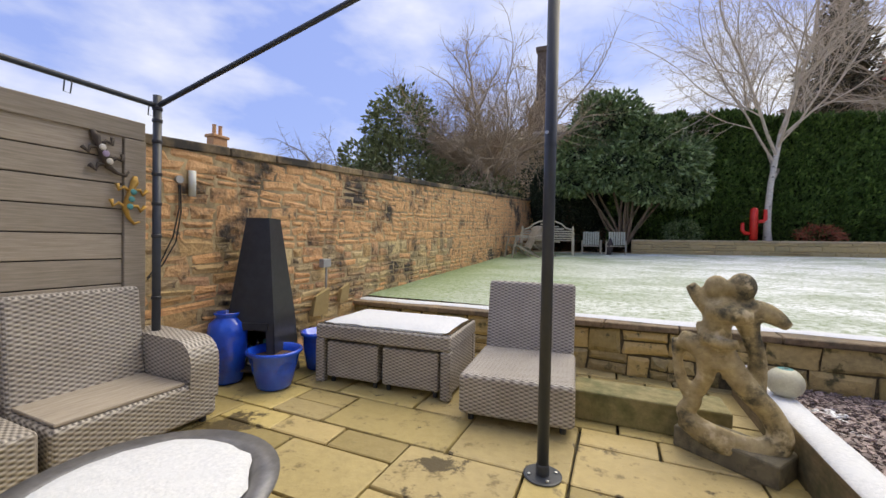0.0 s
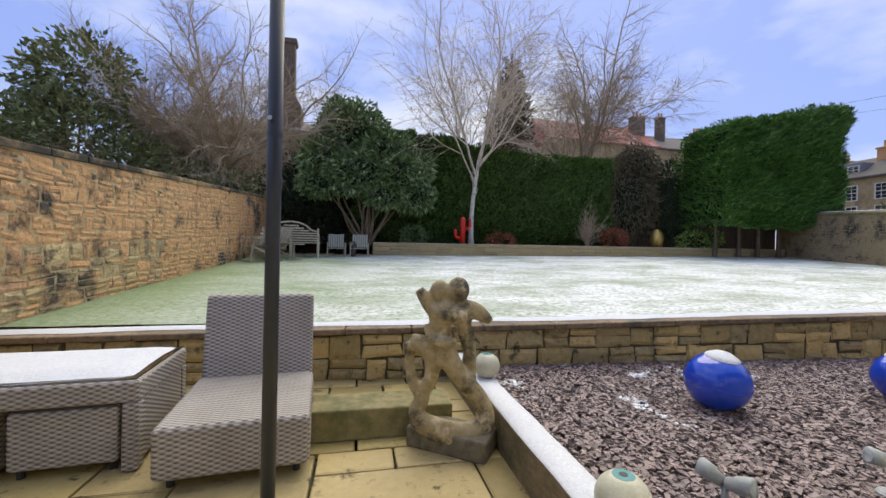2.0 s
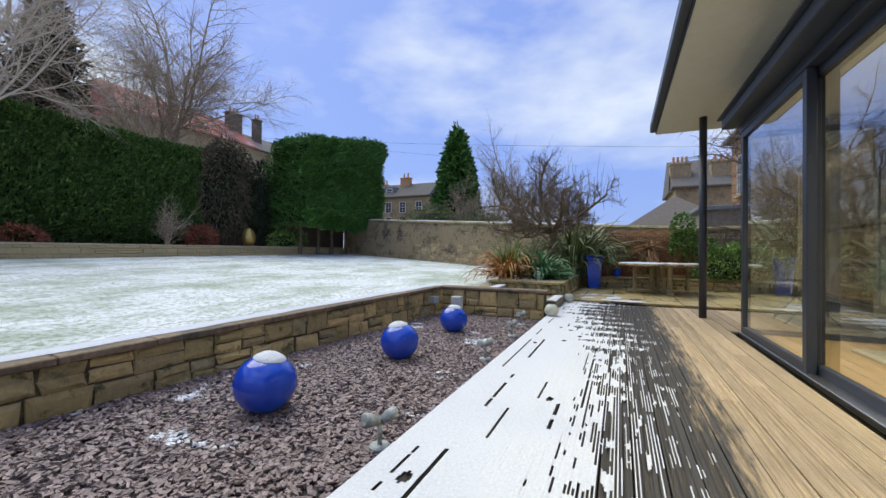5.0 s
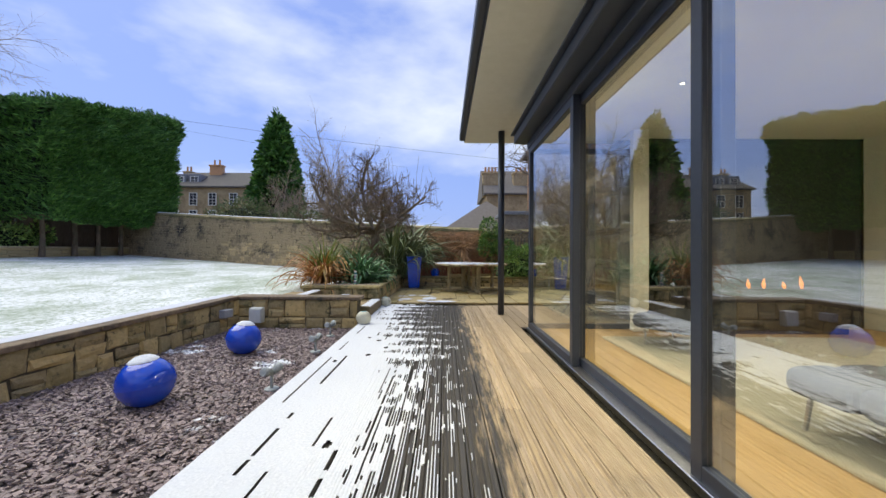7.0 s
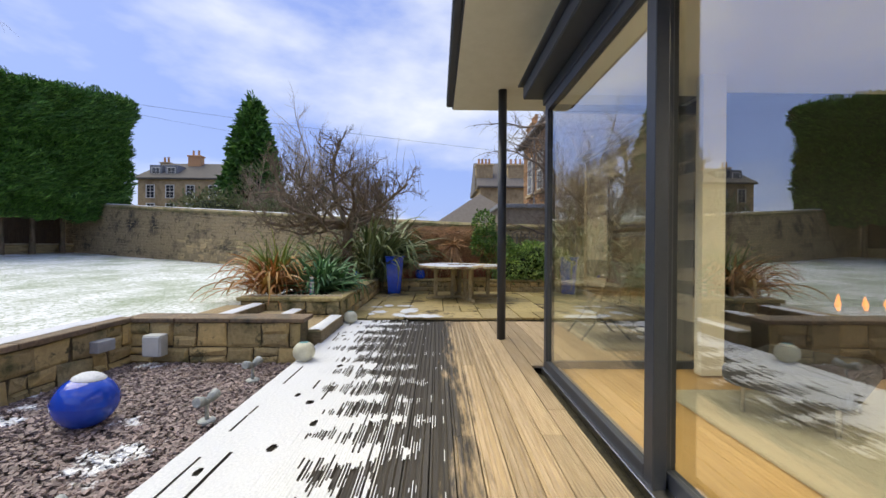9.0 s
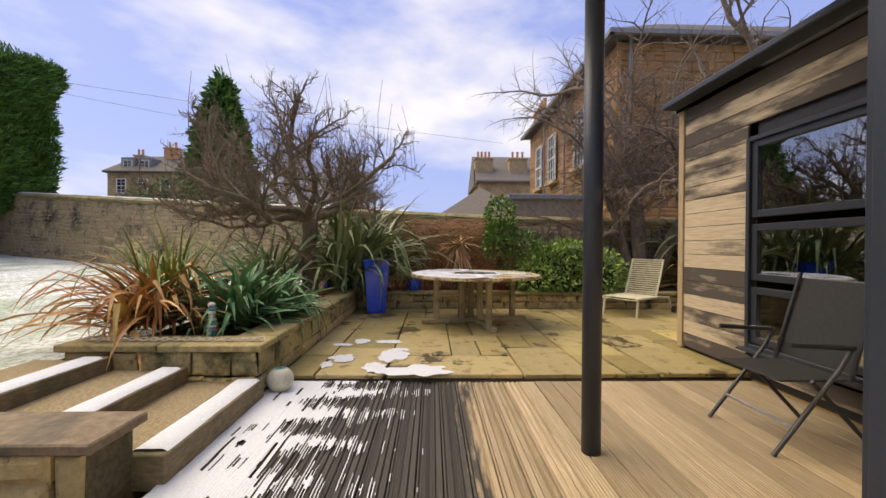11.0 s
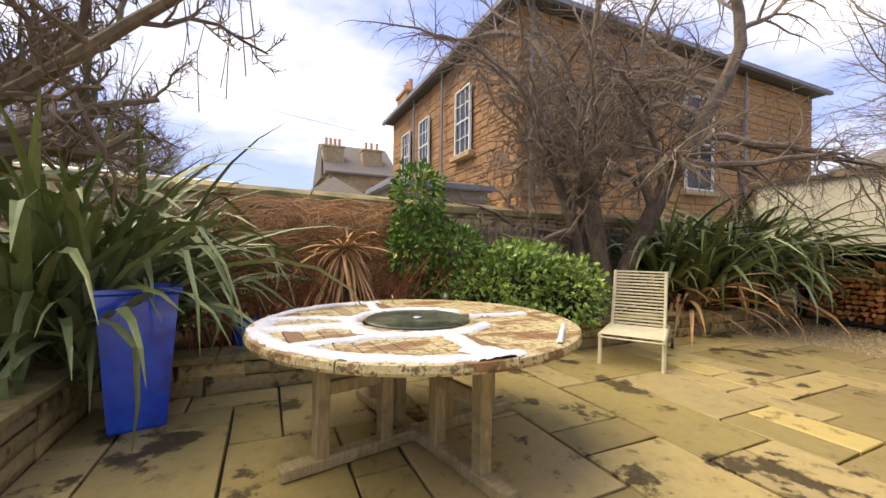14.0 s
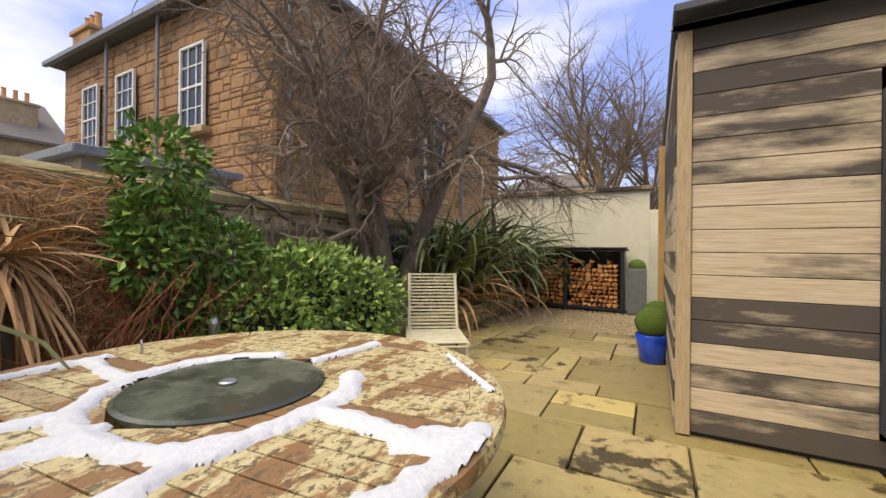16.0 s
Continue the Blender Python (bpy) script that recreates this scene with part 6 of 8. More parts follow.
for k, c in enumerate((TEAL, LILAC, PEBBLE, TEAL, PEBBLE, LILAC, PEBBLE, TEAL, PEBBLE)):
    h = rnd(0.028, 0.042)
    s = Shape().lathe([(0.002, 0), (0.03, h * 0.15), (0.04, h * 0.5), (0.03, h * 0.85), (0.002, h)], 16)
    s.v = [(x * (1.1 - 0.035 * k), y * (0.95 - 0.03 * k), zz) for x, y, zz in s.v]
    bit("pebble", s, c, stack, smooth=True, m=pose(rnd(-0.006, 0.006), rnd(-0.006, 0.006), z, 0, 0, rnd(0, 180)))
    z += h * 0.96

# ---- border furniture at the far end of the lawn ----
TEAK = surf("silvered_teak", (0.30, 0.27, 0.20), (0.44, 0.40, 0.31), 10, 0.8, 0.2, 0.003)
CREAMTEAK = surf("pale_painted_bench", (0.46, 0.42, 0.30), (0.58, 0.54, 0.40), 10, 0.7, 0.2, 0.003)
SLATGREEN = surf("pale_green_slat", (0.36, 0.38, 0.29), (0.46, 0.48, 0.38), 10, 0.7, 0.1)
REDPAINT = surf("red_paint", (0.55, 0.02, 0.015), (0.65, 0.03, 0.02), 10, 0.4, 0.1)
GOLD = surf("gold_scales", (0.45, 0.30, 0.08), (0.65, 0.47, 0.16), 40, 0.35, 0.6, 0.01, metal=0.7)
bench = thing("curved_bench", "pale timber garden bench with a high curved back", "bench", pose(-1.95, 12.7, lawn_z(-1.9, 12.7), 0, 0, 8))
for x in (-0.78, 0, 0.78):
    s = Shape()
    s.box(x, -0.22, 0.22, 0.06, 0.06, 0.44, 0, 0.006)
    bit("front_leg", s, CREAMTEAK, bench)
    s = Shape()
    s.box(x, 0.26, 0.45, 0.06, 0.06, 0.9, 0, 0.006)
    bit("back_leg", s, CREAMTEAK, bench)
for k in range(5):
    s = Shape()
    s.box(0, -0.22 + k * 0.11, 0.45, 1.66, 0.085, 0.025, 0, 0.004)
    bit("seat_slat", s, CREAMTEAK, bench)
for k in range(7):
    z = 0.52 + k * 0.075
    half = 0.80 if k < 4 else (0.52, 0.36, 0.22)[k - 4]
    s = Shape()
    s.box(0, 0.27 + k * 0.01, z, half * 2, 0.02, 0.045, 0, 0.004)
    bit("back_slat", s, CREAMTEAK, bench)
s = Shape()
s.tube([(-0.82, 0.31, 0.80), (-0.66, 0.31, 0.82), (-0.55, 0.31, 0.86), (-0.45, 0.31, 0.97), (-0.25, 0.31, 1.06), (0, 0.31, 1.09), (0.25, 0.31, 1.06), (0.45, 0.31, 0.97), (0.55, 0.31, 0.86), (0.66, 0.31, 0.82), (0.82, 0.31, 0.80)], 0.026, 8)
bit("top_rail", s, CREAMTEAK, bench)
for x in (-0.78, 0.78):
    s = Shape()
    s.tube([(x, 0.28, 0.68), (x, -0.2, 0.68), (x, -0.28, 0.65), (x, -0.25, 0.61)], 0.03, 8)
    bit("armrest", s, CREAMTEAK, bench)
    s = Shape()
    s.box(x, -0.22, 0.54, 0.05, 0.05, 0.24, 0, 0.004)
    bit("arm_post", s, CREAMTEAK, bench)


def slat_chair(at, label):
    t = thing("slatted_armchair", label, "chair", pose(*at), "slatted chairs by the border")
    for x in (-0.27, 0.27):
        for y, h in ((-0.24, 0.40), (0.22, 0.40)):
            s = Shape()
            s.box(x, y, h / 2, 0.035, 0.035, h, 0, 0.004)
            bit("leg", s, TEAK, t)
        s = Shape()
        s.box(x, -0.02, 0.42, 0.05, 0.56, 0.03, 0, 0.006)
        bit("armrest", s, TEAK, t)
    s = Shape()
    s.box(0, -0.02, 0.26, 0.5, 0.5, 0.03, 0, 0.004)
    bit("seat", s, TEAK, t)
    for k in range(7):
        s = Shape()
        s.box(-0.21 + k * 0.07, 0, 0, 0.055, 0.02, 0.42, 0, 0.004)
        bit("back_slat", s, SLATGREEN, t, m=pose(0, 0.25, 0.50, -8))
    return t


slat_chair((-0.66, 13.2, lawn_z(-0.6, 13.2), 0, 0, 5), "low timber armchair with pale green slats")
slat_chair((0.06, 13.25, lawn_z(0.0, 13.2), 0, 0, -3), "low timber armchair with pale green slats")


def deck_chair(at, label):
    t = thing("timber_armchair", label, "chair", pose(*at), "armchairs by the wall")
    for x in (-0.30, 0.30):
        s = Shape()
        s.tube([(x, -0.42, 0.0), (x, -0.36, 0.36), (x, -0.30, 0.58)], 0.028, 6)
        bit("front_leg", s, TEAK, t)
        s = Shape()
        s.tube([(x, 0.42, 0.0), (x, -0.36, 0.38)], 0.028, 6)
        bit("back_leg", s, TEAK, t)
        s = Shape()
        s.box(x, -0.05, 0.60, 0.10, 0.72, 0.025, 0, 0.006)
        bit("armrest", s, TEAK, t)
    for k in range(5):
        s = Shape()
        s.box(-0.22 + k * 0.11, 0, 0, 0.09, 0.02, 0.78, 0, 0.004)
        bit("back_slat", s, TEAK, t, m=pose(0, 0.30, 0.56, -24))
    for k in range(6):
        s = Shape()
        s.box(0, -0.36 + k * 0.10, 0.37 - k * 0.02, 0.6, 0.085, 0.02, 0, 0.004)
        bit("seat_slat", s, TEAK, t)
    return t


deck_chair((-2.45, 11.4, lawn_z(-2.4, 11.4), 0, 0, -55), "reclining grey timber armchair beside the wall")
deck_chair((-2.35, 12.4, lawn_z(-2.4, 12.4), 0, 0, -40), "reclining grey timber armchair beside the wall")
s = Shape()
s.lathe([(0.002, 0.42), (0.30, 0.42), (0.30, 0.45), (0.002, 0.45)], 24)
s.tube([(0, 0, 0), (0, 0, 0.42)], 0.04, 8)
s.tube([(-0.22, 0, 0), (0, 0, 0.1), (0.22, 0, 0)], 0.025, 6)
solo("garden_table", s, TEAK, "small round timber garden table", "table", m=pose(-1.75, 11.9, lawn_z(-1.7, 11.9)))
s = Shape()
s.tube([(0, 0, 0), (0, 0.02, 0.12), (0.02, 0, 0.28), (0.05, 0, 0.38), (0.04, 0, 0.5)], [0.07, 0.10, 0.12, 0.05, 0.03], 10)
solo("bird_ornament", s, IRON, "rusty metal bird-shaped ornament", "ornament", smooth=True, m=pose(-0.15, 13.1, lawn_z(-0.15, 13.1)))

cactus = thing("cactus_ornament", "bright red painted metal cactus ornament", "ornament", pose(3.72, 14.15, 1.33))
s = Shape().tube([(0, 0, 0), (0, 0, 0.96), (0, 0, 1.02), (0, 0, 1.05)], [0.10, 0.10, 0.075, 0.02], 14)
bit("stem", s, REDPAINT, cactus, smooth=True)
for pts in ([(0.06, 0, 0.62), (0.22, 0, 0.64), (0.27, 0, 0.70), (0.27, 0, 0.98)], [(-0.06, 0, 0.28), (-0.22, 0, 0.30), (-0.27, 0, 0.38), (-0.27, 0, 0.60)]):
    bit("arm", Shape().tube(pts, [0.055, 0.055, 0.055, 0.045], 12), REDPAINT, cactus, smooth=True)
egg = thing("egg_ornament", "large gold scaled egg ornament on the kerb", "ornament", pose(12.15, 14.45, 1.38))
s = Shape().lathe([(0.28 * math.sin(math.pi * k / 16) * (1 - 0.12 * (k / 16)) + 0.0005, 0.42 - 0.42 * math.cos(math.pi * k / 16)) for k in range(17)], 28)
bit("shell", s, GOLD, egg, smooth=True)

# fence panels behind the conifers
FENCE = surf("brown_fence_board", (0.10, 0.07, 0.05), (0.17, 0.12, 0.085), 9, 0.85, 0.3, 0.004, stretch=(8, 8, 0.6))
fence = thing("board_fence", "brown close-boarded fence below the conifers", "fence", kind="structure")
for k in range(26):
    s = Shape()
    s.box(0, 0, 0.95, 0.15, 0.02, 2.2, 0, 0.003)
    bit("board", s, FENCE, fence, m=pose(14.1 + k * 0.155, 14.25 + 0.006 * (k % 2), 1.1))
# backdrop added so bright ground does not show through gaps in the hedge
hedge_backdrop = thing("hedge_backdrop", "dark board backdrop added behind the hedge to close bright gaps", "fence", kind="structure")
for k in range(24):
    s = Shape()
    s.box(0, 0, 1.0, 0.96, 0.03, 2.2, 0, 0.003)
    bit("panel", s, FENCE, hedge_backdrop, m=pose(-4.0 + k * 0.965, 17.4, 1.0))

# ---- terrace: round table ----
TABLETOP, n, l, p = node_mat("peeling_varnished_teak")
raw, fine = grain(n, l, 9, stretch=(9, 0.9, 1))
old = mixed(n, l, fine, (0.44, 0.36, 0.17), (0.66, 0.57, 0.34))
po = n.new("ShaderNodeObjectInfo")
pr = n.new("ShaderNodeMapRange")
pr.inputs["From Min"].default_value, pr.inputs["From Max"].default_value = 0.80, 0.86
l.new(po.outputs["Random"], pr.inputs["Value"])
old = mixed(n, l, pr.outputs["Result"], old, (0.25, 0.135, 0.065))
_, worn = grain(n, l, 3.2, 8, 0.72, (2.2, 0.9, 1), 0.50, 0.54)
col = mixed(n, l, worn, old, (0.27, 0.145, 0.06))
_, dirty = grain(n, l, 26, 6, 0.75, (1.4, 1, 1), 0.53, 0.57)
col = mixed(n, l, dirty, col, (0.14, 0.10, 0.05))
l.new(col, p.inputs["Base Color"])
p.inputs["Roughness"].default_value = 0.6
bp = n.new("ShaderNodeBump")
bp.inputs["Strength"].default_value, bp.inputs["Distance"].default_value = 0.4, 0.004
l.new(raw, bp.inputs["Height"])
l.new(bp.outputs["Normal"], p.inputs["Normal"])
TABLELEG = surf("weathered_teak_leg", (0.34, 0.27, 0.14), (0.50, 0.41, 0.24), 12, 0.75, 0.3, 0.004, (0.13, 0.12, 0.06), 4, stretch=(4, 4, 0.7))
LAZY = surf("dark_green_slate_disc", (0.075, 0.088, 0.066), (0.15, 0.165, 0.125), 7, 0.14, 0.10, 0.004, (0.05, 0.058, 0.045), 2.6, 0.48, 0.56)

TX, TY, TH, TR = 11.66, -0.55, 0.73, 0.965
table = thing("round_garden_table", "large round teak table with peeling varnish and snow strips", "table", pose(TX, TY, TERRACE, 0, 0, 5))
k = 0
y = -TR
PW = 0.0835
while y < TR - 0.02:
    y1 = min(y + PW, TR)
    s = Shape()
    half = lambda yy: math.sqrt(max((TR - 0.12) ** 2 - yy * yy, 0.0))
    a, b = half(y + 0.003), half(y1 - 0.003)
    if max(a, b) > 0.1:
        for side_ in (-1, 1):
            ia, ib = (math.sqrt(max(0.325 ** 2 - q * q, 0)) + 0.002 for q in (y + 0.003, y1 - 0.003))
            if a > ia + 0.02 or b > ib + 0.02:
                s = Shape()
                s.loft([[(side_ * ia, y + 0.003, z), (side_ * max(a, ia + 0.001), y + 0.003, z), (side_ * max(b, ib + 0.001), y1 - 0.003, z), (side_ * ib, y1 - 0.003, z)][::side_] for z in (TH - 0.028, TH)])
                bit("plank", s, TABLETOP, table)
    y = y1
for q in range(8):
    s = Shape()
    a0, a1 = q * math.pi / 4 + 0.004, (q + 1) * math.pi / 4 - 0.004
    ringsets = []
    for j in range(10):
        a = a0 + (a1 - a0) * j / 9
        ringsets.append([(r * math.cos(a), r * math.sin(a), z) for r, z in ((TR - 0.118, TH - 0.03), (TR - 0.005, TH - 0.045), (TR, TH - 0.03), (TR - 0.006, TH - 0.002), (TR - 0.02, TH + 0.002), (TR - 0.118, TH + 0.001))])
    s.loft(ringsets)
    bit("rim_segment", s, TABLETOP, table)
s = Shape().lathe([(0.002, TH - 0.03), (0.30, TH - 0.03), (0.32, TH - 0.01), (0.325, TH + 0.006), (0.31, TH + 0.012), (0.302, TH + 0.008), (0.002, TH + 0.009)], 56)
lazy = bit("lazy_susan", s, LAZY, table, "dark wet turntable disc in the middle")
s = Shape().lathe([(0.014, TH + 0.01), (0.028, TH + 0.01), (0.030, TH + 0.016), (0.024, TH + 0.02), (0.014, TH + 0.018)], 20)
bit("hub", s, GALV, lazy)
s = Shape()
s.tube([(0.70, -0.12, TH), (0.70, -0.12, TH + 0.05), (0.71, -0.12, TH + 0.06), (0.735, -0.135, TH + 0.06), (0.74, -0.138, TH)], 0.003, 6)
bit("ring_pull", s, GALV, table, "thin wire handle")
for a in range(4):
    c_, s_ = math.cos(a * math.pi / 2 + radians(7)), math.sin(a * math.pi / 2 + radians(7))
    for r in (0.22, 0.60):
        s = Shape()
        s.box(r * c_ + 0.0, r * s_, (TH - 0.03) / 2 + 0.03, 0.075, 0.075, TH - 0.09, a * 90 + 7, 0.006)
        bit("leg", s, TABLELEG, table)
    s = Shape()
    s.box(0.42 * c_, 0.42 * s_, 0.035, 0.78, 0.085, 0.07, a * 90 + 7, 0.01)
    bit("foot_beam", s, TABLELEG, table)
    s = Shape()
    s.box(0.41 * c_, 0.41 * s_, TH - 0.06, 0.62, 0.05, 0.07, a * 90 + 7, 0.006)
    bit("top_beam", s, TABLELEG, table)
    s = Shape()
    s.box(0.41 * c_, 0.41 * s_, 0.42, 0.34, 0.04, 0.07, a * 90 + 7, 0.006)
    bit("brace", s, TABLELEG, table)


def polar(r, deg):
    return (r * math.cos(radians(deg)), r * math.sin(radians(deg)))


# melting snow lies along the joints and the rim: (half width, points as radius and bearing)
RIDGES = ((0.042, ((0.38, -63), (0.39, -21), (0.39, 13), (0.40, 66), (0.42, 94), (0.45, 118), (0.48, 136), (0.45, 152), (0.43, 173), (0.44, -159), (0.42, -135))),
          (0.028, ((0.36, -96), (0.74, -96))), (0.045, ((0.46, 180), (0.66, 180), (0.80, 179))), (0.085, ((0.80, 179), (0.91, -178))),
          (0.045, ((0.91, -173), (0.91, 175), (0.90, 160), (0.90, 142), (0.90, 120), (0.91, 98), (0.90, 71))), (0.028, ((0.91, 66), (0.89, 48), (0.85, 25), (0.78, 3))),
          (0.036, ((0.48, 150), (0.54, 137), (0.68, 127), (0.90, 119))), (0.060, ((0.42, 95), (0.66, 93), (0.91, 91))), (0.034, ((0.42, 68), (0.62, 68), (0.90, 71))),
          (0.034, ((0.40, 22), (0.74, 9))), (0.016, ((0.87, -125), (0.92, -154))))
SEGMENTS = []
for w, ridge in RIDGES:
    q = [Vector(polar(r, a - 5)) for r, a in ridge]
    for a, b in zip(q, q[1:]):
        m_ = (a + b) / 2
        if m_.length < 0.46 and abs(a.length - b.length) < 0.05:      # bow the ring round the disc
            m_ = m_.normalized() * (a.length + b.length) / 2
            SEGMENTS += [(w, a, m_), (w, m_, b)]
        else:
            SEGMENTS.append((w, a, b))


def ridge_depth(x, y):
    """How far a spot lies inside the snow, 1 on a ridge, below 0 outside."""
    v, best = Vector((x, y)), -9.0
    for w, a, b in SEGMENTS:
        d = b - a
        f = max(0.0, min(1.0, (v - a).dot(d) / d.length_squared))
        best = max(best, 1.0 - (v - a - d * f).length / w)
    return best + 0.45 * wobble(x, y, 14) + 0.3 * wobble(x + 4, y, 34)


s, grid, N = Shape(), {}, 230
for i in range(N + 1):
    for j in range(N + 1):
        x, y = (i / N * 2 - 1) * TR, (j / N * 2 - 1) * TR
        r = math.hypot(x, y)
        if 0.335 < r < TR - 0.012:
            h = ridge_depth(x, y)
            if h > -0.25:
                grid[i, j] = len(s.v)
                s.v.append((x, y, TH + (0.004 + 0.016 * min(h, 1.2) ** 0.6 if h > 0.02 else -0.003)))
for i, j in grid:
    q = [(i, j), (i + 1, j), (i + 1, j + 1), (i, j + 1)]
    if all(c in grid for c in q):
        s.f.append(tuple(grid[c] for c in q))
bit("snow", s, SNOW, table, "melting ridges of snow along the joints", True)

# ---- tall square pot, lounger, folding chair ----
tp = thing("tall_square_pot", "tall square cobalt blue glazed planter", "plant pot", pose(12.56, 1.06, TERRACE, 0, 0, 10) @ Matrix.Diagonal((1.12, 1.12, 1.05, 1)))
s = Shape()
s.loft([[(i * w, j * w, z) for i, j in ((-1, -1), (1, -1), (1, 1), (-1, 1))] for w, z in ((0.125, 0.0), (0.135, 0.02), (0.185, 0.82), (0.205, 0.835), (0.205, 0.86), (0.175, 0.86), (0.165, 0.80), (0.15, 0.7))])
bit("body", s, BLUE, tp)
s = Shape()
s.box(0, 0, 0.74, 0.31, 0.31, 0.03)
bit("soil", s, EARTH, tp)
for x, y, r in ((13.35, 2.05, 0.13), (13.3, 0.45, 0.13)):
    pot("small_blue_pot", "small round blue glazed pot in the bed", [(0.07, 0), (0.10, 0.02), (r, 0.12), (r * 0.95, 0.2), (r * 0.85, 0.24), (r * 0.9, 0.26), (r * 0.8, 0.26), (r * 0.75, 0.2)], pose(x, y, 0.57), r * 0.72, 0.2)

CREAMWOOD = surf("cream_painted_lounger", (0.56, 0.52, 0.36), (0.66, 0.62, 0.46), 12, 0.6, 0.1)
lng = thing("sun_lounger", "cream slatted reclining lounger with small wheels", "lounger", pose(12.50, -3.50, TERRACE, 0, 0, -56))
for d in (-1, 1):
    s = Shape()
    s.tube([(-0.62, d * 0.29, 0.30), (0.10, d * 0.29, 0.30), (0.46, d * 0.29, 0.27)], 0.020, 8)
    bit("side_rail", s, CREAMWOOD, lng)
    s = Shape()
    s.tube([(0.05, d * 0.27, 0.31), (0.18, d * 0.27, 0.60), (0.30, d * 0.27, 0.93)], 0.018, 8)
    bit("back_rail", s, CREAMWOOD, lng)
    s = Shape()
    s.tube([(-0.56, d * 0.29, 0.29), (-0.60, d * 0.29, 0.0)], 0.020, 8)
    bit("leg", s, CREAMWOOD, lng)
    s = Shape()
    s.tube([(0.46, d * 0.29, 0.28), (0.56, d * 0.29, 0.07)], 0.018, 8)
    bit("rear_leg", s, CREAMWOOD, lng)
    s = Shape()
    s.tube([(0.56, d * 0.315, 0.06), (0.56, d * 0.345, 0.06)], 0.06, 18)
    bit("wheel", s, BLACKSTEEL, lng, "small black wheel")
for k in range(17):
    f = k / 16
    s = Shape()
    s.box(-0.62 + f * 0.66, 0, 0.315 - 0.01 * math.sin(f * 3.1) - (0.03 if k == 0 else 0), 0.026, 0.58, 0.012, 0, 0.003)
    bit("seat_slat", s, CREAMWOOD, lng)
for k in range(17):
    f = k / 16
    s = Shape()
    s.box(0.06 + 0.25 * f, 0, 0.34 + 0.58 * f, 0.014, 0.54, 0.020, 0, 0.003)
    bit("back_slat", s, CREAMWOOD, lng)

BLACKCANVAS = surf("black_mesh_fabric", (0.015, 0.015, 0.016), (0.03, 0.03, 0.03), 90, 0.7, 0.4, 0.003)
fold = thing("folding_chair", "black folding garden chair of tube and fabric", "chair", pose(8.20, -2.20, DECK, 0, 0, 90))
for d in (-1, 1):
    s = Shape()
    s.tube([(0.34, d * 0.26, 0.0), (-0.05, d * 0.26, 0.50), (-0.12, d * 0.26, 0.62)], 0.013, 8)
    bit("front_leg", s, BLACKSTEEL, fold)
    s = Shape()
    s.tube([(-0.30, d * 0.24, 0.0), (0.10, d * 0.24, 0.42)], 0.013, 8)
    bit("rear_leg", s, BLACKSTEEL, fold)
    s = Shape()
    s.tube([(-0.12, d * 0.27, 0.62), (0.26, d * 0.27, 0.64)], 0.016, 8)
    bit("armrest", s, BLACKSTEEL, fold)
    s = Shape()
    s.tube([(-0.12, d * 0.25, 0.42), (-0.30, d * 0.25, 1.02)], 0.013, 8)
    bit("back_post", s, BLACKSTEEL, fold)
s = Shape()
s.box(0.06, 0, 0.42, 0.44, 0.46, 0.012, 0, 0.004)
bit("seat", s, BLACKCANVAS, fold)
s = Shape()
s.loft([[(-0.14 - 0.16 * f, y, 0.46 + 0.52 * f) for y in (-0.24, 0.24)] + [(-0.152 - 0.16 * f, y, 0.46 + 0.52 * f) for y in (0.24, -0.24)] for f in (0, 0.5, 1)])
bit("backrest", s, BLACKCANVAS, fold)
s = Shape()
s.tube([(0.22, -0.25, 0.16), (0.22, 0.25, 0.16)], 0.010, 8)
bit("stretcher", s, GALV, fold)

# ---- window of the timber wing ----
wing_window = thing("wing_window", "dark grey three-light window in the timber wall", "window", kind="structure")
for z0, z1 in ((0.60, 1.10), (1.16, 1.66), (1.72, 2.40)):
    panel = bit("casement", frame_box(Shape(), 7.68, 9.20, CLAD_Y - 0.04, z0, z1, 0.06, 0.06), GREY, wing_window)
    s = Shape()
    s.box(8.44, CLAD_Y - 0.04, (z0 + z1) / 2, 1.41, 0.014, z1 - z0 - 0.11)
    pane = bit("pane", s, GLASS, panel)
    pane.visible_shadow = False
s = frame_box(Shape(), 7.64, 9.24, CLAD_Y - 0.03, 0.55, 2.44, 0.04, 0.09)
bit("outer_frame", s, GREY, wing_window)
s = Shape()
s.box(8.44, CLAD_Y + 0.03, 0.545, 1.6, 0.12, 0.02)
bit("sill", s, GREY, wing_window)
s = Shape()
s.box(9.66, CLAD_Y + 0.02, CTOP + 0.02, 1.2, 0.03, 0.03)
s.box(8.6, CLAD_Y + 0.02, CTOP + 0.02, 3.3, 0.03, 0.03)
solo("drip_edge", s, GALV, "thin bright metal drip edge over the cladding", "trim", "structure")

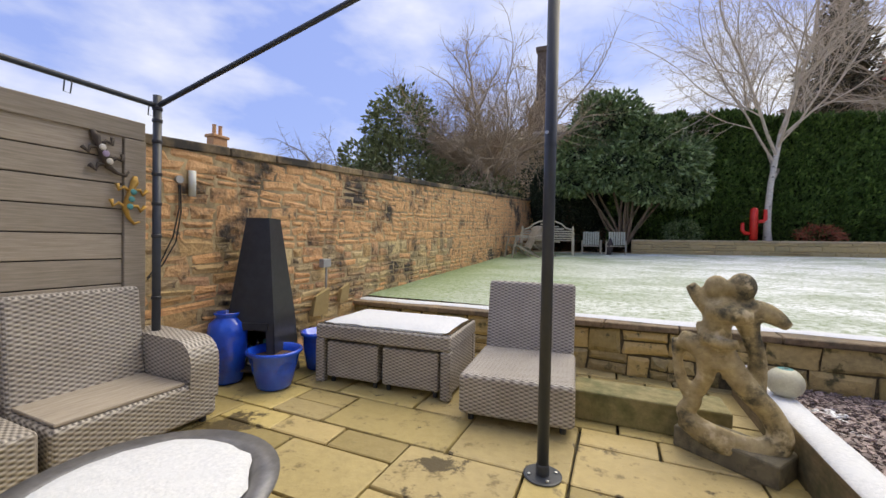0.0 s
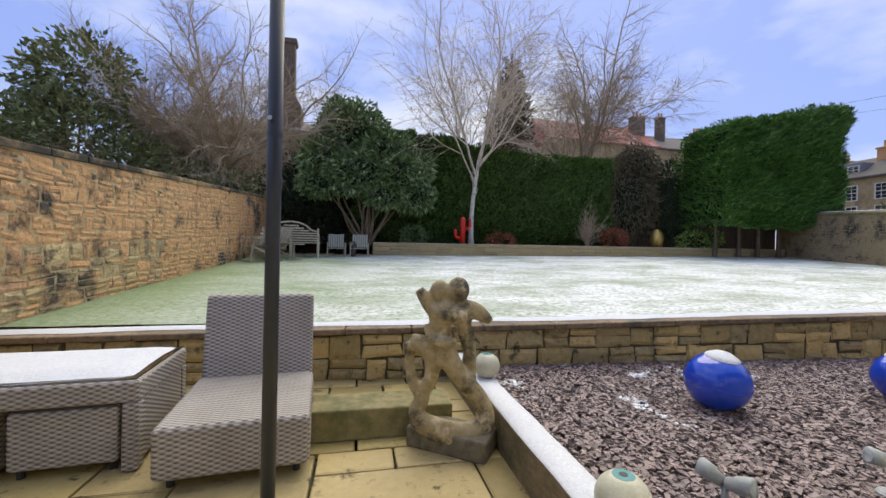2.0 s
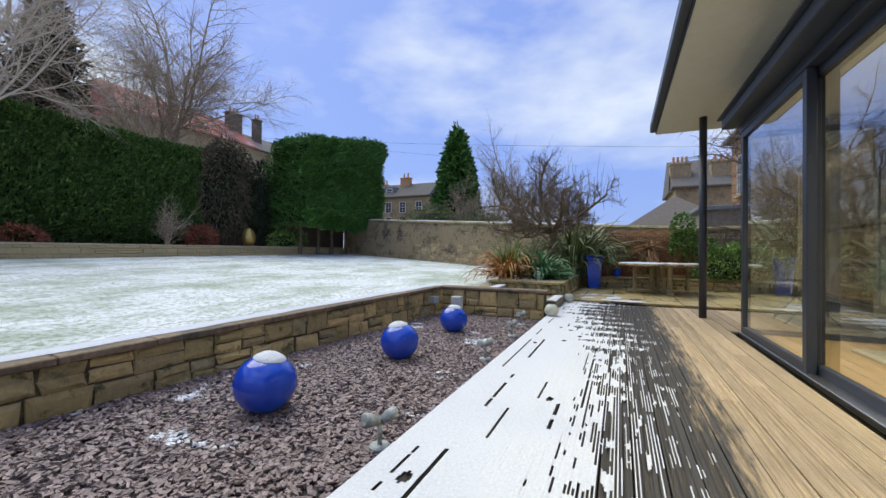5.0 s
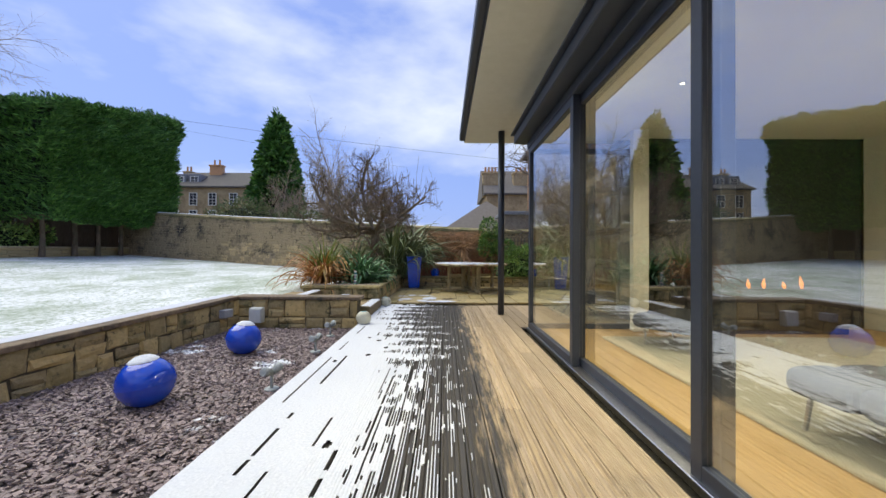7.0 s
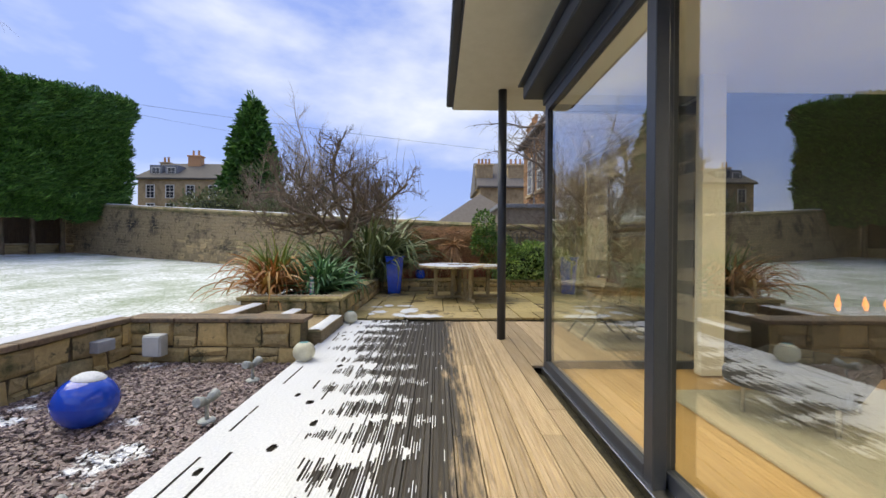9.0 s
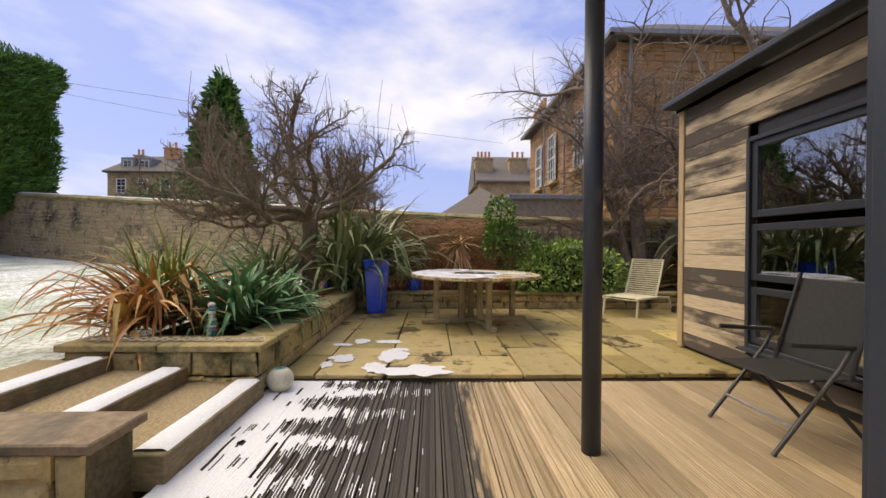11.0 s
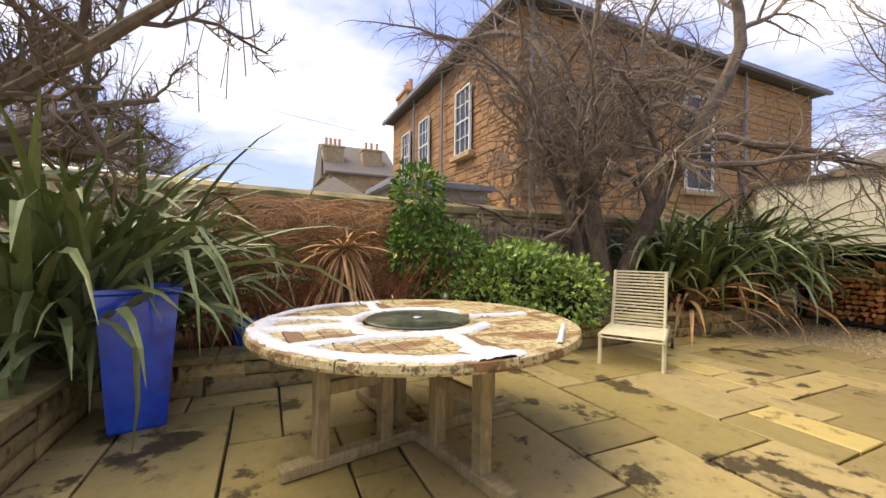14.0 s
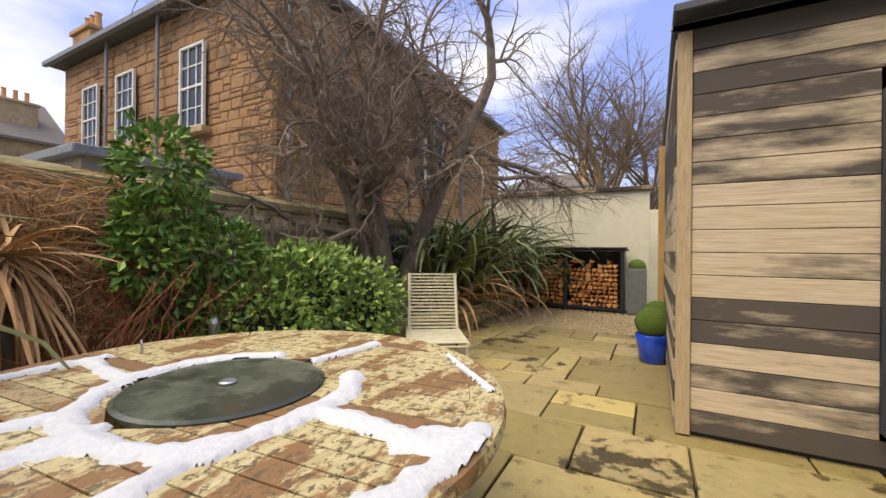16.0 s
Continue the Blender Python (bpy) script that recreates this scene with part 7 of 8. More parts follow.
# ---- log store, planters, gravel ----
s = Shape()
s.box(12.0, -7.0, TERRACE - 0.05, 3.0, 2.1, 0.06)
solo("gravel_strip", s, GRAVEL, "buff gravel before the log store", "gravel", "structure")
random.seed(131)
s = Shape()
for k in range(3500):
    x, y, r = rnd(10.5, 13.3), rnd(-8.4, -5.95), rnd(0.010, 0.026)
    if x > 13.0 and y > -6.2:
        continue
    m = pose(x, y, TERRACE - 0.015 + rnd(0, 0.006), rnd(-30, 30), rnd(-30, 30), rnd(0, 360))
    s.add([tuple(m @ Vector(q)) for q in ((r, 0, 0), (0, r * 0.7, 0), (-r, 0, 0), (0, -r * 0.7, 0), (0, 0, r * 0.5), (0, 0, -r * 0.4))], [(0, 1, 4), (1, 2, 4), (2, 3, 4), (3, 0, 4), (1, 0, 5), (2, 1, 5), (3, 2, 5), (0, 3, 5)])
GRAVELSTONE = surf("gravel_stone", (0.34, 0.25, 0.13), (0.55, 0.44, 0.27), 30, 0.85, 0.2, vary=0.3, island=True)
solo("gravel_stones", s, GRAVELSTONE, "loose buff gravel", "gravel", "stuff")
store = thing("log_store", "black timber log store filled with split logs", "log store", pose(11.98, -8.42, TERRACE))
for x in (-1.08, 0.0, 1.08):
    s = Shape()
    s.box(x, 0.2, 0.62, 0.07, 0.07, 1.24, 0, 0.005)
    bit("post", s, BLACKSTEEL, store)
s = Shape()
s.box(0, 0.0, 1.26, 2.34, 0.75, 0.03, 0, 0.004)
bit("roof", s, BLACKSTEEL, store, m=pose(0, 0, 0, 4))
s = Shape()
s.box(0, -0.28, 0.62, 2.2, 0.03, 1.2)
bit("back", s, BLACKSTEEL, store)
for x in (-1.1, 1.1):
    s = Shape()
    s.box(x, -0.05, 0.62, 0.03, 0.5, 1.2)
    bit("side", s, BLACKSTEEL, store)
s = Shape()
s.box(0, -0.02, 0.06, 2.2, 0.5, 0.05)
bit("floor", s, BLACKSTEEL, store)
LOGEND = surf("split_log", (0.46, 0.17, 0.05), (0.66, 0.31, 0.11), 16, 0.85, 0.4, 0.006, vary=0.4, hues=[(0.62, 0.24, 0.07), (0.44, 0.15, 0.05), (0.74, 0.40, 0.16), (0.32, 0.12, 0.05)])
random.seed(133)
logs = thing("split_logs", "stack of split orange firewood", "firewood", pose(11.98, -8.42, TERRACE))
for row in range(11):
    for bay in (-1, 1):
        x = bay * 0.53 - 0.47
        while x < bay * 0.53 + 0.44:
            w = rnd(0.07, 0.13)
            if row < 9 or random.random() < 0.65:
                sides = random.choice((3, 3, 4, 5))
                a0 = rnd(0, 6.28)
                r = w * 0.55
                d = rnd(0.14, 0.19)
                ring = lambda y: [(r * math.cos(a0 + 6.283 * q / sides), y, r * 0.85 * math.sin(a0 + 6.283 * q / sides)) for q in range(sides)]
                bit("log", Shape().loft([ring(d), ring(-0.2)]), LOGEND, logs, m=pose(x + w / 2, 0, 0.12 + row * 0.088 + rnd(-0.01, 0.01)))
            x += w * 0.98

gp = thing("grey_planter", "tall grey planter with a clipped green ball", "planter", pose(10.64, -8.30, TERRACE))
bit("box", soft_box(0, 0, 0.44, 0.34, 0.34, 0.88, 0.012, 2), surf("slate_grey_planter", (0.13, 0.145, 0.15), (0.18, 0.195, 0.20), 8, 0.5, 0.05), gp)
bit("topiary_ball", sphere(0.16, 0.9, 24, 12).moved(pose(0, 0, 0.92)), TOPIARY, gp, "clipped green ball", True)
for x, y, r in ((10.36, -4.62, 0.175), (10.30, -5.35, 0.175)):
    t = pot("topiary_pot", "blue glazed pot with a clipped green ball", [(0.12, 0), (0.13, 0.01), (0.16, 0.2), (0.175, 0.30), (0.165, 0.31), (0.15, 0.27)], pose(x, y, TERRACE), 0.145, 0.26, 10, "topiary pots")
    b = sphere(r, 0.95, 30, 16).moved(pose(0, 0, 0.43))
    b.v = [(a + 0.006 * wobble(a, b_ + c, 60), b_ + 0.006 * wobble(b_, c, 60), c) for a, b_, c in b.v]
    bit("topiary_ball", b, TOPIARY, t, "clipped green ball", True)
random.seed(17)

# ---- shrub bed along the boundary ----
bush("choisya_shrub", "rounded bright green shrub with glossy leaves", (13.4, -2.5, 0.55), [(0, 0.25, 0.40, 0.55, 0.75, 0.52), (-0.15, -0.55, 0.36, 0.5, 0.6, 0.46), (-0.1, 0.6, 0.30, 0.5, 0.5, 0.36), (0.05, -0.1, 0.62, 0.5, 0.6, 0.40)], 9000, 0.078, 0.30, BRIGHTLEAF, 141, 0.1, "shrub", SHADE)
bush("pieris_shrub", "upright yellow-green evergreen shrub", (13.5, -1.25, 0.55), [(0, 0.02, 1.55, 0.24, 0.27, 0.30), (0, 0.0, 1.15, 0.24, 0.30, 0.26), (0.0, -0.45, 0.95, 0.26, 0.32, 0.24), (0, 0.12, 0.9, 0.24, 0.22, 0.25), (0, -0.2, 0.55, 0.25, 0.32, 0.3)], 3600, 0.085, 0.26, PIERISLEAF, 142, 0.15, "shrub", None, (9, 0.02, DARKBARK))
random.seed(143)
t = thing("dogwood_stems", "tangle of thin red-brown winter stems", "shrub", pose(13.45, -0.3, 0.55))
s = Shape()
for k in range(420):
    y = rnd(-1.6, 1.2)
    b0 = Vector((rnd(-0.25, 0.3), y, 0))
    d = Vector((rnd(-0.5, 0.2), rnd(-0.7, 0.7), 1)).normalized()
    L = rnd(0.4, 1.15)
    s.tube([b0, b0 + d * L * 0.5 + Vector((rnd(-0.05, 0.05), rnd(-0.08, 0.08), 0)), b0 + d * L + Vector((rnd(-0.1, 0.1), rnd(-0.2, 0.2), -0.12))], [0.006, 0.0045, 0.002], 3, caps=False)
tagged(bit("stem_tangle", s, REDSTEM, t), kind="stuff")
s = Shape()
for k in range(1300):
    a = rnd(0, 6.283)
    c = Vector((0.25 + rnd(-0.15, 0.15), -0.05 + rnd(-0.9, 0.9), rnd(0.55, 1.28)))
    q = [c + Vector((rnd(-0.05, 0.05), 0.34 * math.cos(a + j * 0.7), 0.2 * math.sin(a + j * 0.7))) for j in range(4)]
    s.tube(q, [0.005, 0.005, 0.004, 0.003], 3, caps=False)
bit("vine_tangle", s, DEADLEAF, t, "pale coiled vine stems")
random.seed(144)
t = thing("withered_cordyline", "withered brown hanging sword leaves on a stump", "plant", pose(13.3, -0.40, 0.55))
s = Shape()
for k in range(90):
    blade(s, (rnd(-0.04, 0.04), rnd(-0.04, 0.04), 0.92), rnd(0, 6.283), rnd(0.3, 0.6), 0.011, rnd(-0.9, 0.9), rnd(0.6, 2.0), rnd(-1, 1))
for k in range(80):
    blade(s, (rnd(-0.05, 0.05), rnd(-0.05, 0.05), 0.9), rnd(0, 6.283), rnd(0.6, 0.95), 0.012, rnd(-1.3, -0.9), rnd(0.1, 0.5), rnd(-1, 1))
bit("leaves", s, DEADLEAF, t)
bit("stump", Shape().tube([(0, 0, -0.03), (0, 0, 0.92)], 0.05, 8), DARKBARK, t)
TRELLIS = surf("grey_green_trellis", (0.17, 0.14, 0.10), (0.27, 0.23, 0.17), 12, 0.85, 0.2)
trel = thing("trellis_panel", "weathered timber trellis on the boundary wall", "trellis", kind="structure")
for k in range(17):
    y = -1.55 - k * 0.115
    s = Shape()
    s.box(0, 0, 0, 0.018, 0.032, 0.62, 0, 0.002)
    bit("slat", s, TRELLIS, trel, m=pose(14.02, y, 1.52))
for z in (1.30, 1.72):
    s = Shape()
    s.tube([(14.04, -1.5, z), (14.04, -3.5, z)], 0.015, 4)
    bit("rail", s, TRELLIS, trel)
BLUETRELLIS = surf("blue_grey_lattice", (0.16, 0.20, 0.22), (0.24, 0.28, 0.30), 12, 0.8, 0.2)
trel2 = thing("lattice_panel", "blue-grey square lattice behind the tree", "trellis", kind="structure")
for k in range(13):
    y = -3.6 - k * 0.14
    s = Shape()
    s.box(0, 0, 0, 0.015, 0.02, 0.75, 0, 0.002)
    bit("slat", s, BLUETRELLIS, trel2, m=pose(14.02, y, 1.38))
for k in range(6):
    s = Shape()
    z = 1.05 + k * 0.14
    s.tube([(14.04, -3.55, z), (14.04, -5.35, z)], 0.011, 4)
    bit("rail", s, BLUETRELLIS, trel2)
sword_plant("tall_flax", "tall dark flax with long arching sword leaves", (13.5, -7.1, 0.56), 9, 42, 2.55, 0.044, PHORMIUM, 145, (0.7, 1.5), (1.1, 3.0), spread_r=0.42, dead=(60, DEADLEAF))
sword_plant("rusty_flax", "flax with withered brown leaves below", (13.45, -5.6, 0.56), 6, 38, 2.1, 0.040, PHORMIUM, 146, (0.8, 1.5), (0.6, 2.2), spread_r=0.32, dead=(90, DEADLEAF))
OLDBARK = surf("old_blackened_bark", (0.085, 0.064, 0.048), (0.19, 0.145, 0.11), 16, 0.9, 0.8, 0.02, (0.16, 0.15, 0.085), 3, 0.55, 0.7, stretch=(1, 1, 0.3))
OLDTWIG = surf("old_grey_brown_twig", (0.13, 0.098, 0.075), (0.27, 0.21, 0.165), 14, 0.9, 0.4)
bare_tree("old_bare_tree", "old dark leaning tree with several stems and dense twigs", (13.55, -4.15, 0.52), 7.6, 0.145,
          dict(TWIGGY, wander=0.34, kids=(0, 6, 6, 6, 0), lift=0.02, tip=-0.10, limb_angle=(35, 85), angle=(28, 78), limbs=8, fork=0.42, limb=0.25, thin=0.0036), OLDBARK, 4, 147,
          trunks=((0.08, 0.10, 1, 1.0), (0.10, -0.14, 1, 0.75), (0.0, -0.44, 1, 1.0), (0.15, 0.34, 1, 0.65)), first=0.52, twig=OLDTWIG)
lampbird = thing("bird_lamp", "small glass garden lamp on a stake", "lamp", pose(13.2, -1.45, 0.55))
bit("stake", Shape().tube([(0, 0, -0.02), (0, 0, 0.32)], 0.006, 6), STEEL, lampbird)
bit("glass", Shape().lathe([(0.01, 0.30), (0.04, 0.34), (0.04, 0.42), (0.02, 0.46)], 14), GALV, lampbird)

# ---- in the garden room ----
DOWN, n, l, p = node_mat("lit_downlight")
p.inputs["Emission Color"].default_value = (1.0, 0.82, 0.55, 1)
p.inputs["Emission Strength"].default_value = 4
for i, (x, y) in enumerate(((1.0, -2.2), (3.0, -2.2), (5.0, -2.2), (1.0, -4.4), (3.0, -4.4), (5.0, -4.4))):
    t = thing("ceiling_downlight", "small round lit ceiling downlight", "ceiling light", pose(x, y, DTOP + 0.19), "downlights")
    bit("disc", Shape().lathe([(0.002, 0), (0.022, 0), (0.022, 0.004)], 20), DOWN, t)
    bit("trim_ring", Shape().lathe([(0.022, -0.003), (0.036, -0.003), (0.036, 0.004), (0.022, 0.004)], 20, closed=False), STEEL, t)
    la = new("downlight_lamp", bpy.data.lights.new("downlight_lamp", "SPOT"))
    la.data.energy, la.data.spot_size, la.data.spot_blend, la.data.shadow_soft_size, la.data.color = 70, radians(140), 0.6, 0.025, (1.0, 0.86, 0.66)
    la.matrix_world = look((x, y, DTOP + 0.17), (x, y - 0.001, 0))
s = Shape()
s.box(3.7, -3.35, DECK + 0.022, 4.8, 3.0, 0.03, 0, 0.01)
solo("rug", s, RUG, "large cream shaggy rug on the oak floor", "rug")
t = thing("leather_daybed", "low charcoal leather bench on thin steel legs", "bench", pose(5.66, -2.58, DECK + 0.037, 0, 0, 35))
bit("cushion", soft_box(0, 0, 0.28, 0.68, 0.95, 0.17, 0.07), CHARCOAL, t)
for a in (-1, 1):
    for b_ in (-1, 1):
        bit("leg", Shape().tube([(a * 0.24, b_ * 0.33, 0), (a * 0.24, b_ * 0.33, 0.22)], 0.014, 8), STEEL, t)
SOFAGREY = surf("blue_grey_leather", (0.08, 0.09, 0.12), (0.13, 0.145, 0.18), 60, 0.45, 0.3, 0.003)
t = thing("tufted_bench", "blue-grey buttoned leather bench on thin steel legs", "bench", pose(2.98, -2.42, DECK + 0.037, 0, 0, 4))
for a in range(3):
    for b_ in range(3):
        bit("tufted_square", soft_box((a - 1) * 0.40, (b_ - 1) * 0.30, 0.29, 0.405, 0.305, 0.17, 0.06), SOFAGREY, t)
for a in (-1, 1):
    for b_ in (-1, 1):
        bit("leg", Shape().tube([(a * 0.52, b_ * 0.38, 0), (a * 0.50, b_ * 0.36, 0.22)], 0.014, 8), STEEL, t)
s = Shape()
s.box(6.53, -2.53, 1.65, 0.10, 0.21, 2.75)
solo("cream_column", s, WALLPAINT, "square cream column inside the room", "column", "structure")
FLAME, n, l, p = node_mat("gas_flame")
p.inputs["Base Color"].default_value = (1.0, 0.4, 0.05, 1)
p.inputs["Emission Color"].default_value = (1.0, 0.26, 0.02, 1)
p.inputs["Emission Strength"].default_value = 1.0
fire = thing("ribbon_fireplace", "long low gas fire burning with orange flames", "fireplace", pose(6.66, -4.35, DECK, 0, 0, 90))
bit("hearth", soft_box(0, 0, 0.30, 1.9, 0.45, 0.6, 0.01, 2), DARKWALL, fire)
random.seed(151)
for k in range(5):
    x = -0.5 + k * 0.25 + rnd(-0.06, 0.06)
    h = rnd(0.08, 0.20)
    bit("flame", Shape().tube([(x, 0.05, 0.60), (x + 0.01, 0.05, 0.60 + h * 0.4), (x + rnd(-0.03, 0.03), 0.05, 0.60 + h)], [0.012, 0.026, 0.003], 8), FLAME, fire)

# ---- houses beyond the garden ----
ASHLAR = surf("orange_sandstone", (0.36, 0.185, 0.075), (0.55, 0.315, 0.14), 7, 0.9, 0.8, 0.03, (0.15, 0.10, 0.06), 0.9, 0.52, 0.70, vary=0.28,
              hues=[(0.62, 0.36, 0.15), (0.46, 0.22, 0.09), (0.72, 0.48, 0.24), (0.24, 0.14, 0.08), (0.66, 0.40, 0.17)])
TENEMENT = surf("yellow_sandstone", (0.36, 0.26, 0.14), (0.48, 0.37, 0.21), 4, 0.9, 0.4, 0.02, (0.22, 0.16, 0.09), 0.7)
SLATEROOF = surf("grey_roof_slate", (0.075, 0.07, 0.065), (0.16, 0.145, 0.13), 5, 0.85, 0.5, 0.02, vary=0.3, hues=[(0.12, 0.11, 0.10), (0.09, 0.085, 0.085), (0.16, 0.14, 0.12)])
REDROOF = surf("red_roof_tile", (0.34, 0.08, 0.06), (0.44, 0.14, 0.11), 6, 0.8, 0.5, 0.02, (0.62, 0.50, 0.52), 0.6, 0.55, 0.7)
CLAYPOT = surf("clay_chimney_pot", (0.50, 0.26, 0.12), (0.60, 0.34, 0.17), 10, 0.8, 0.2)
SASH = surf("white_sash_paint", (0.66, 0.66, 0.62), (0.74, 0.74, 0.70), 10, 0.5, 0.0)
DARKPANE, n, l, p = node_mat("dark_window_glass")
p.inputs["Base Color"].default_value, p.inputs["Roughness"].default_value = (0.03, 0.035, 0.045, 1), 0.05
LEAD = surf("lead_flashing", (0.16, 0.17, 0.19), (0.24, 0.25, 0.27), 8, 0.5, 0.1)


def house_window(parent, m, w, h, bars=3, sill=True):
    """A sash window on a wall that faces -y in its own frame."""
    win = bit("window", frame_box(Shape(), -w / 2, w / 2, -0.02, 0, h, 0.07, 0.08), SASH, parent, m=m)
    s = Shape()
    s.box(0, 0.01, h / 2, w - 0.12, 0.02, h - 0.12)
    bit("pane", s, DARKPANE, win)
    s = Shape()
    s.box(0, -0.02, h / 2, w - 0.12, 0.05, 0.06)
    for k in range(1, bars):
        s.box(-w / 2 + k * w / bars, -0.015, h / 2, 0.03, 0.03, h - 0.12)
    for k in (0.25, 0.75):
        s.box(0, -0.013, h * k, w - 0.12, 0.03, 0.03)
    bit("glazing_grid", s, SASH, win)
    if sill:
        s = Shape()
        s.box(0, -0.06, -0.08, w + 0.3, 0.22, 0.16, 0, 0.01)
        bit("sill", s, TENEMENT, win)


def chimney(parent, x, y, z, w, d, h, pots, material):
    s = Shape()
    s.box(x, y, z + h / 2, w, d, h, 0, 0.02)
    s.box(x, y, z + h, w + 0.16, d + 0.16, 0.16, 0, 0.02)
    c = bit("chimney", s, material, parent)
    for k in range(pots):
        f = (k + 0.5) / pots - 0.5
        bit("chimney_pot", Shape().lathe([(0.13, 0), (0.11, 0.1), (0.10, 0.55), (0.125, 0.6), (0.09, 0.6)], 12), CLAYPOT, c, m=pose(x + (f * w * 0.85 if w > d else 0), y + (f * d * 0.85 if d >= w else 0), z + h + 0.08))


def gable_roof(x0, x1, y0, y1, z, rise, along="x", hip=0.0, over=0.3):
    s = Shape()
    x0, x1, y0, y1 = x0 - over, x1 + over, y0 - over, y1 + over
    if along == "x":
        ym = (y0 + y1) / 2
        v = [(x0, y0, z), (x1, y0, z), (x1, y1, z), (x0, y1, z), (x0 + hip, ym, z + rise), (x1 - hip, ym, z + rise)]
        s.add(v + [(a, b, c - 0.15) for a, b, c in v[:4]], [(0, 1, 5, 4), (2, 3, 4, 5), (3, 0, 4), (1, 2, 5), (9, 8, 7, 6), (6, 7, 1, 0), (7, 8, 2, 1), (8, 9, 3, 2), (9, 6, 0, 3)])
    else:
        xm = (x0 + x1) / 2
        v = [(x0, y0, z), (x1, y0, z), (x1, y1, z), (x0, y1, z), (xm, y0 + hip, z + rise), (xm, y1 - hip, z + rise)]
        s.add(v + [(a, b, c - 0.15) for a, b, c in v[:4]], [(1, 2, 5, 4), (3, 0, 4, 5), (0, 1, 4), (2, 3, 5), (9, 8, 7, 6), (6, 7, 1, 0), (7, 8, 2, 1), (8, 9, 3, 2), (9, 6, 0, 3)])
    return s


# big sandstone villa behind the terrace
villa = thing("sandstone_villa", "tall orange sandstone house with sash windows", "house", pose(0, 0, 0))
VX0, VX1, VY0, VY1, VZ = 17.9, 29.2, -20.3, -5.65, 8.1
s = Shape()
s.box((VX0 + VX1) / 2 + 0.1, (VY0 + VY1) / 2 - 0.1, VZ / 2, VX1 - VX0 - 0.2, VY1 - VY0 - 0.2, VZ)
vwall = bit("wall", s, ASHLAR, villa)
random.seed(161)
for a, b, turn_len in (((VX0 + 0.1, VY1), (VX0 + 0.1, VY0), 14.3), ((VX1, VY1 - 0.1), (VX0, VY1 - 0.1), 11.3)):
    lay_stones(vwall, a, b, flat(0.4), flat(VZ - 0.2), ASHLAR, (0.22, 0.36), (0.35, 0.9), 0.035, 0.02, 150, lambda q: q.y > -14 and q.x < 24, 162)
bit("roof", gable_roof(VX0, VX1, VY0, VY1, VZ, 3.6, "y", 5.0, 0.35), SLATEROOF, villa)
s = Shape()
s.box((VX0 + VX1) / 2, VY1 + 0.35, VZ - 0.1, VX1 - VX0 + 0.9, 0.14, 0.14)
s.box(VX0 - 0.35, (VY0 + VY1) / 2, VZ - 0.1, 0.14, VY1 - VY0 + 0.9, 0.14)
bit("gutter", s, LEAD, villa)
house_window(villa, pose(VX0 - 0.02, -12.9, 3.5, 0, 0, -90), 1.45, 3.15, 2)
for x, z in ((21.0, 4.6), (24.5, 4.6), (26.8, 4.6), (24.5, 1.2)):
    house_window(villa, pose(x, VY1 + 0.03, z, 0, 0, 180), 1.1, 2.2)
for y in (-15.4, -6.0):
    s = Shape()
    s.tube([(VX0 - 0.08, y, 0.3), (VX0 - 0.08, y, VZ - 0.1)], 0.05, 8)
    bit("downpipe", s, LEAD, villa)
for x in (22.6, 25.6):
    s = Shape()
    s.tube([(x, VY1 + 0.1, 0.3), (x, VY1 + 0.1, VZ - 0.1)], 0.05, 8)
    bit("downpipe", s, LEAD, villa)
chimney(villa, 28.6, -6.3, VZ - 0.4, 1.4, 0.7, 1.6, 3, ASHLAR)
annex = thing("flat_roofed_annex", "low rendered outbuilding with a lead flat roof", "outbuilding", pose(0, 0, 0))
s = Shape()
s.box(19.6, -3.8, 1.5, 2.2, 2.6, 3.0)
bit("wall", s, surf("grey_brown_render", (0.20, 0.17, 0.13), (0.28, 0.24, 0.19), 6, 0.9, 0.2), annex)
s = Shape()
s.box(19.6, -3.8, 3.08, 2.5, 2.9, 0.16, 0, 0.02)
bit("roof", s, LEAD, annex)

# slate-roofed cottage and chimneys beyond the villa
cottage = thing("slate_cottage", "small stone cottage with a hipped slate roof", "house", pose(0, -1.8, 0))
s = Shape()
s.box(32.5, -1.0, 1.3, 9.0, 7.0, 2.6)
bit("wall", s, TENEMENT, cottage)
bit("roof", gable_roof(28.0, 37.0, -4.5, 2.2, 2.6, 2.6, "x", 3.0), SLATEROOF, cottage)
tall = thing("terrace_house", "tall stone terrace house with a slate roof and clay pots", "house", pose(0, -2.2, 0))
s = Shape()
s.box(44.0, -4.4, 3.6, 8.0, 5.2, 7.2)
bit("wall", s, TENEMENT, tall)
bit("roof", gable_roof(40.0, 48.0, -7.0, -1.8, 7.2, 3.0, "y"), SLATEROOF, tall)
chimney(tall, 41.5, -2.3, 7.0, 0.9, 1.6, 2.4, 4, TENEMENT)
chimney(tall, 41.5, -5.4, 7.6, 0.9, 1.6, 1.8, 3, TENEMENT)

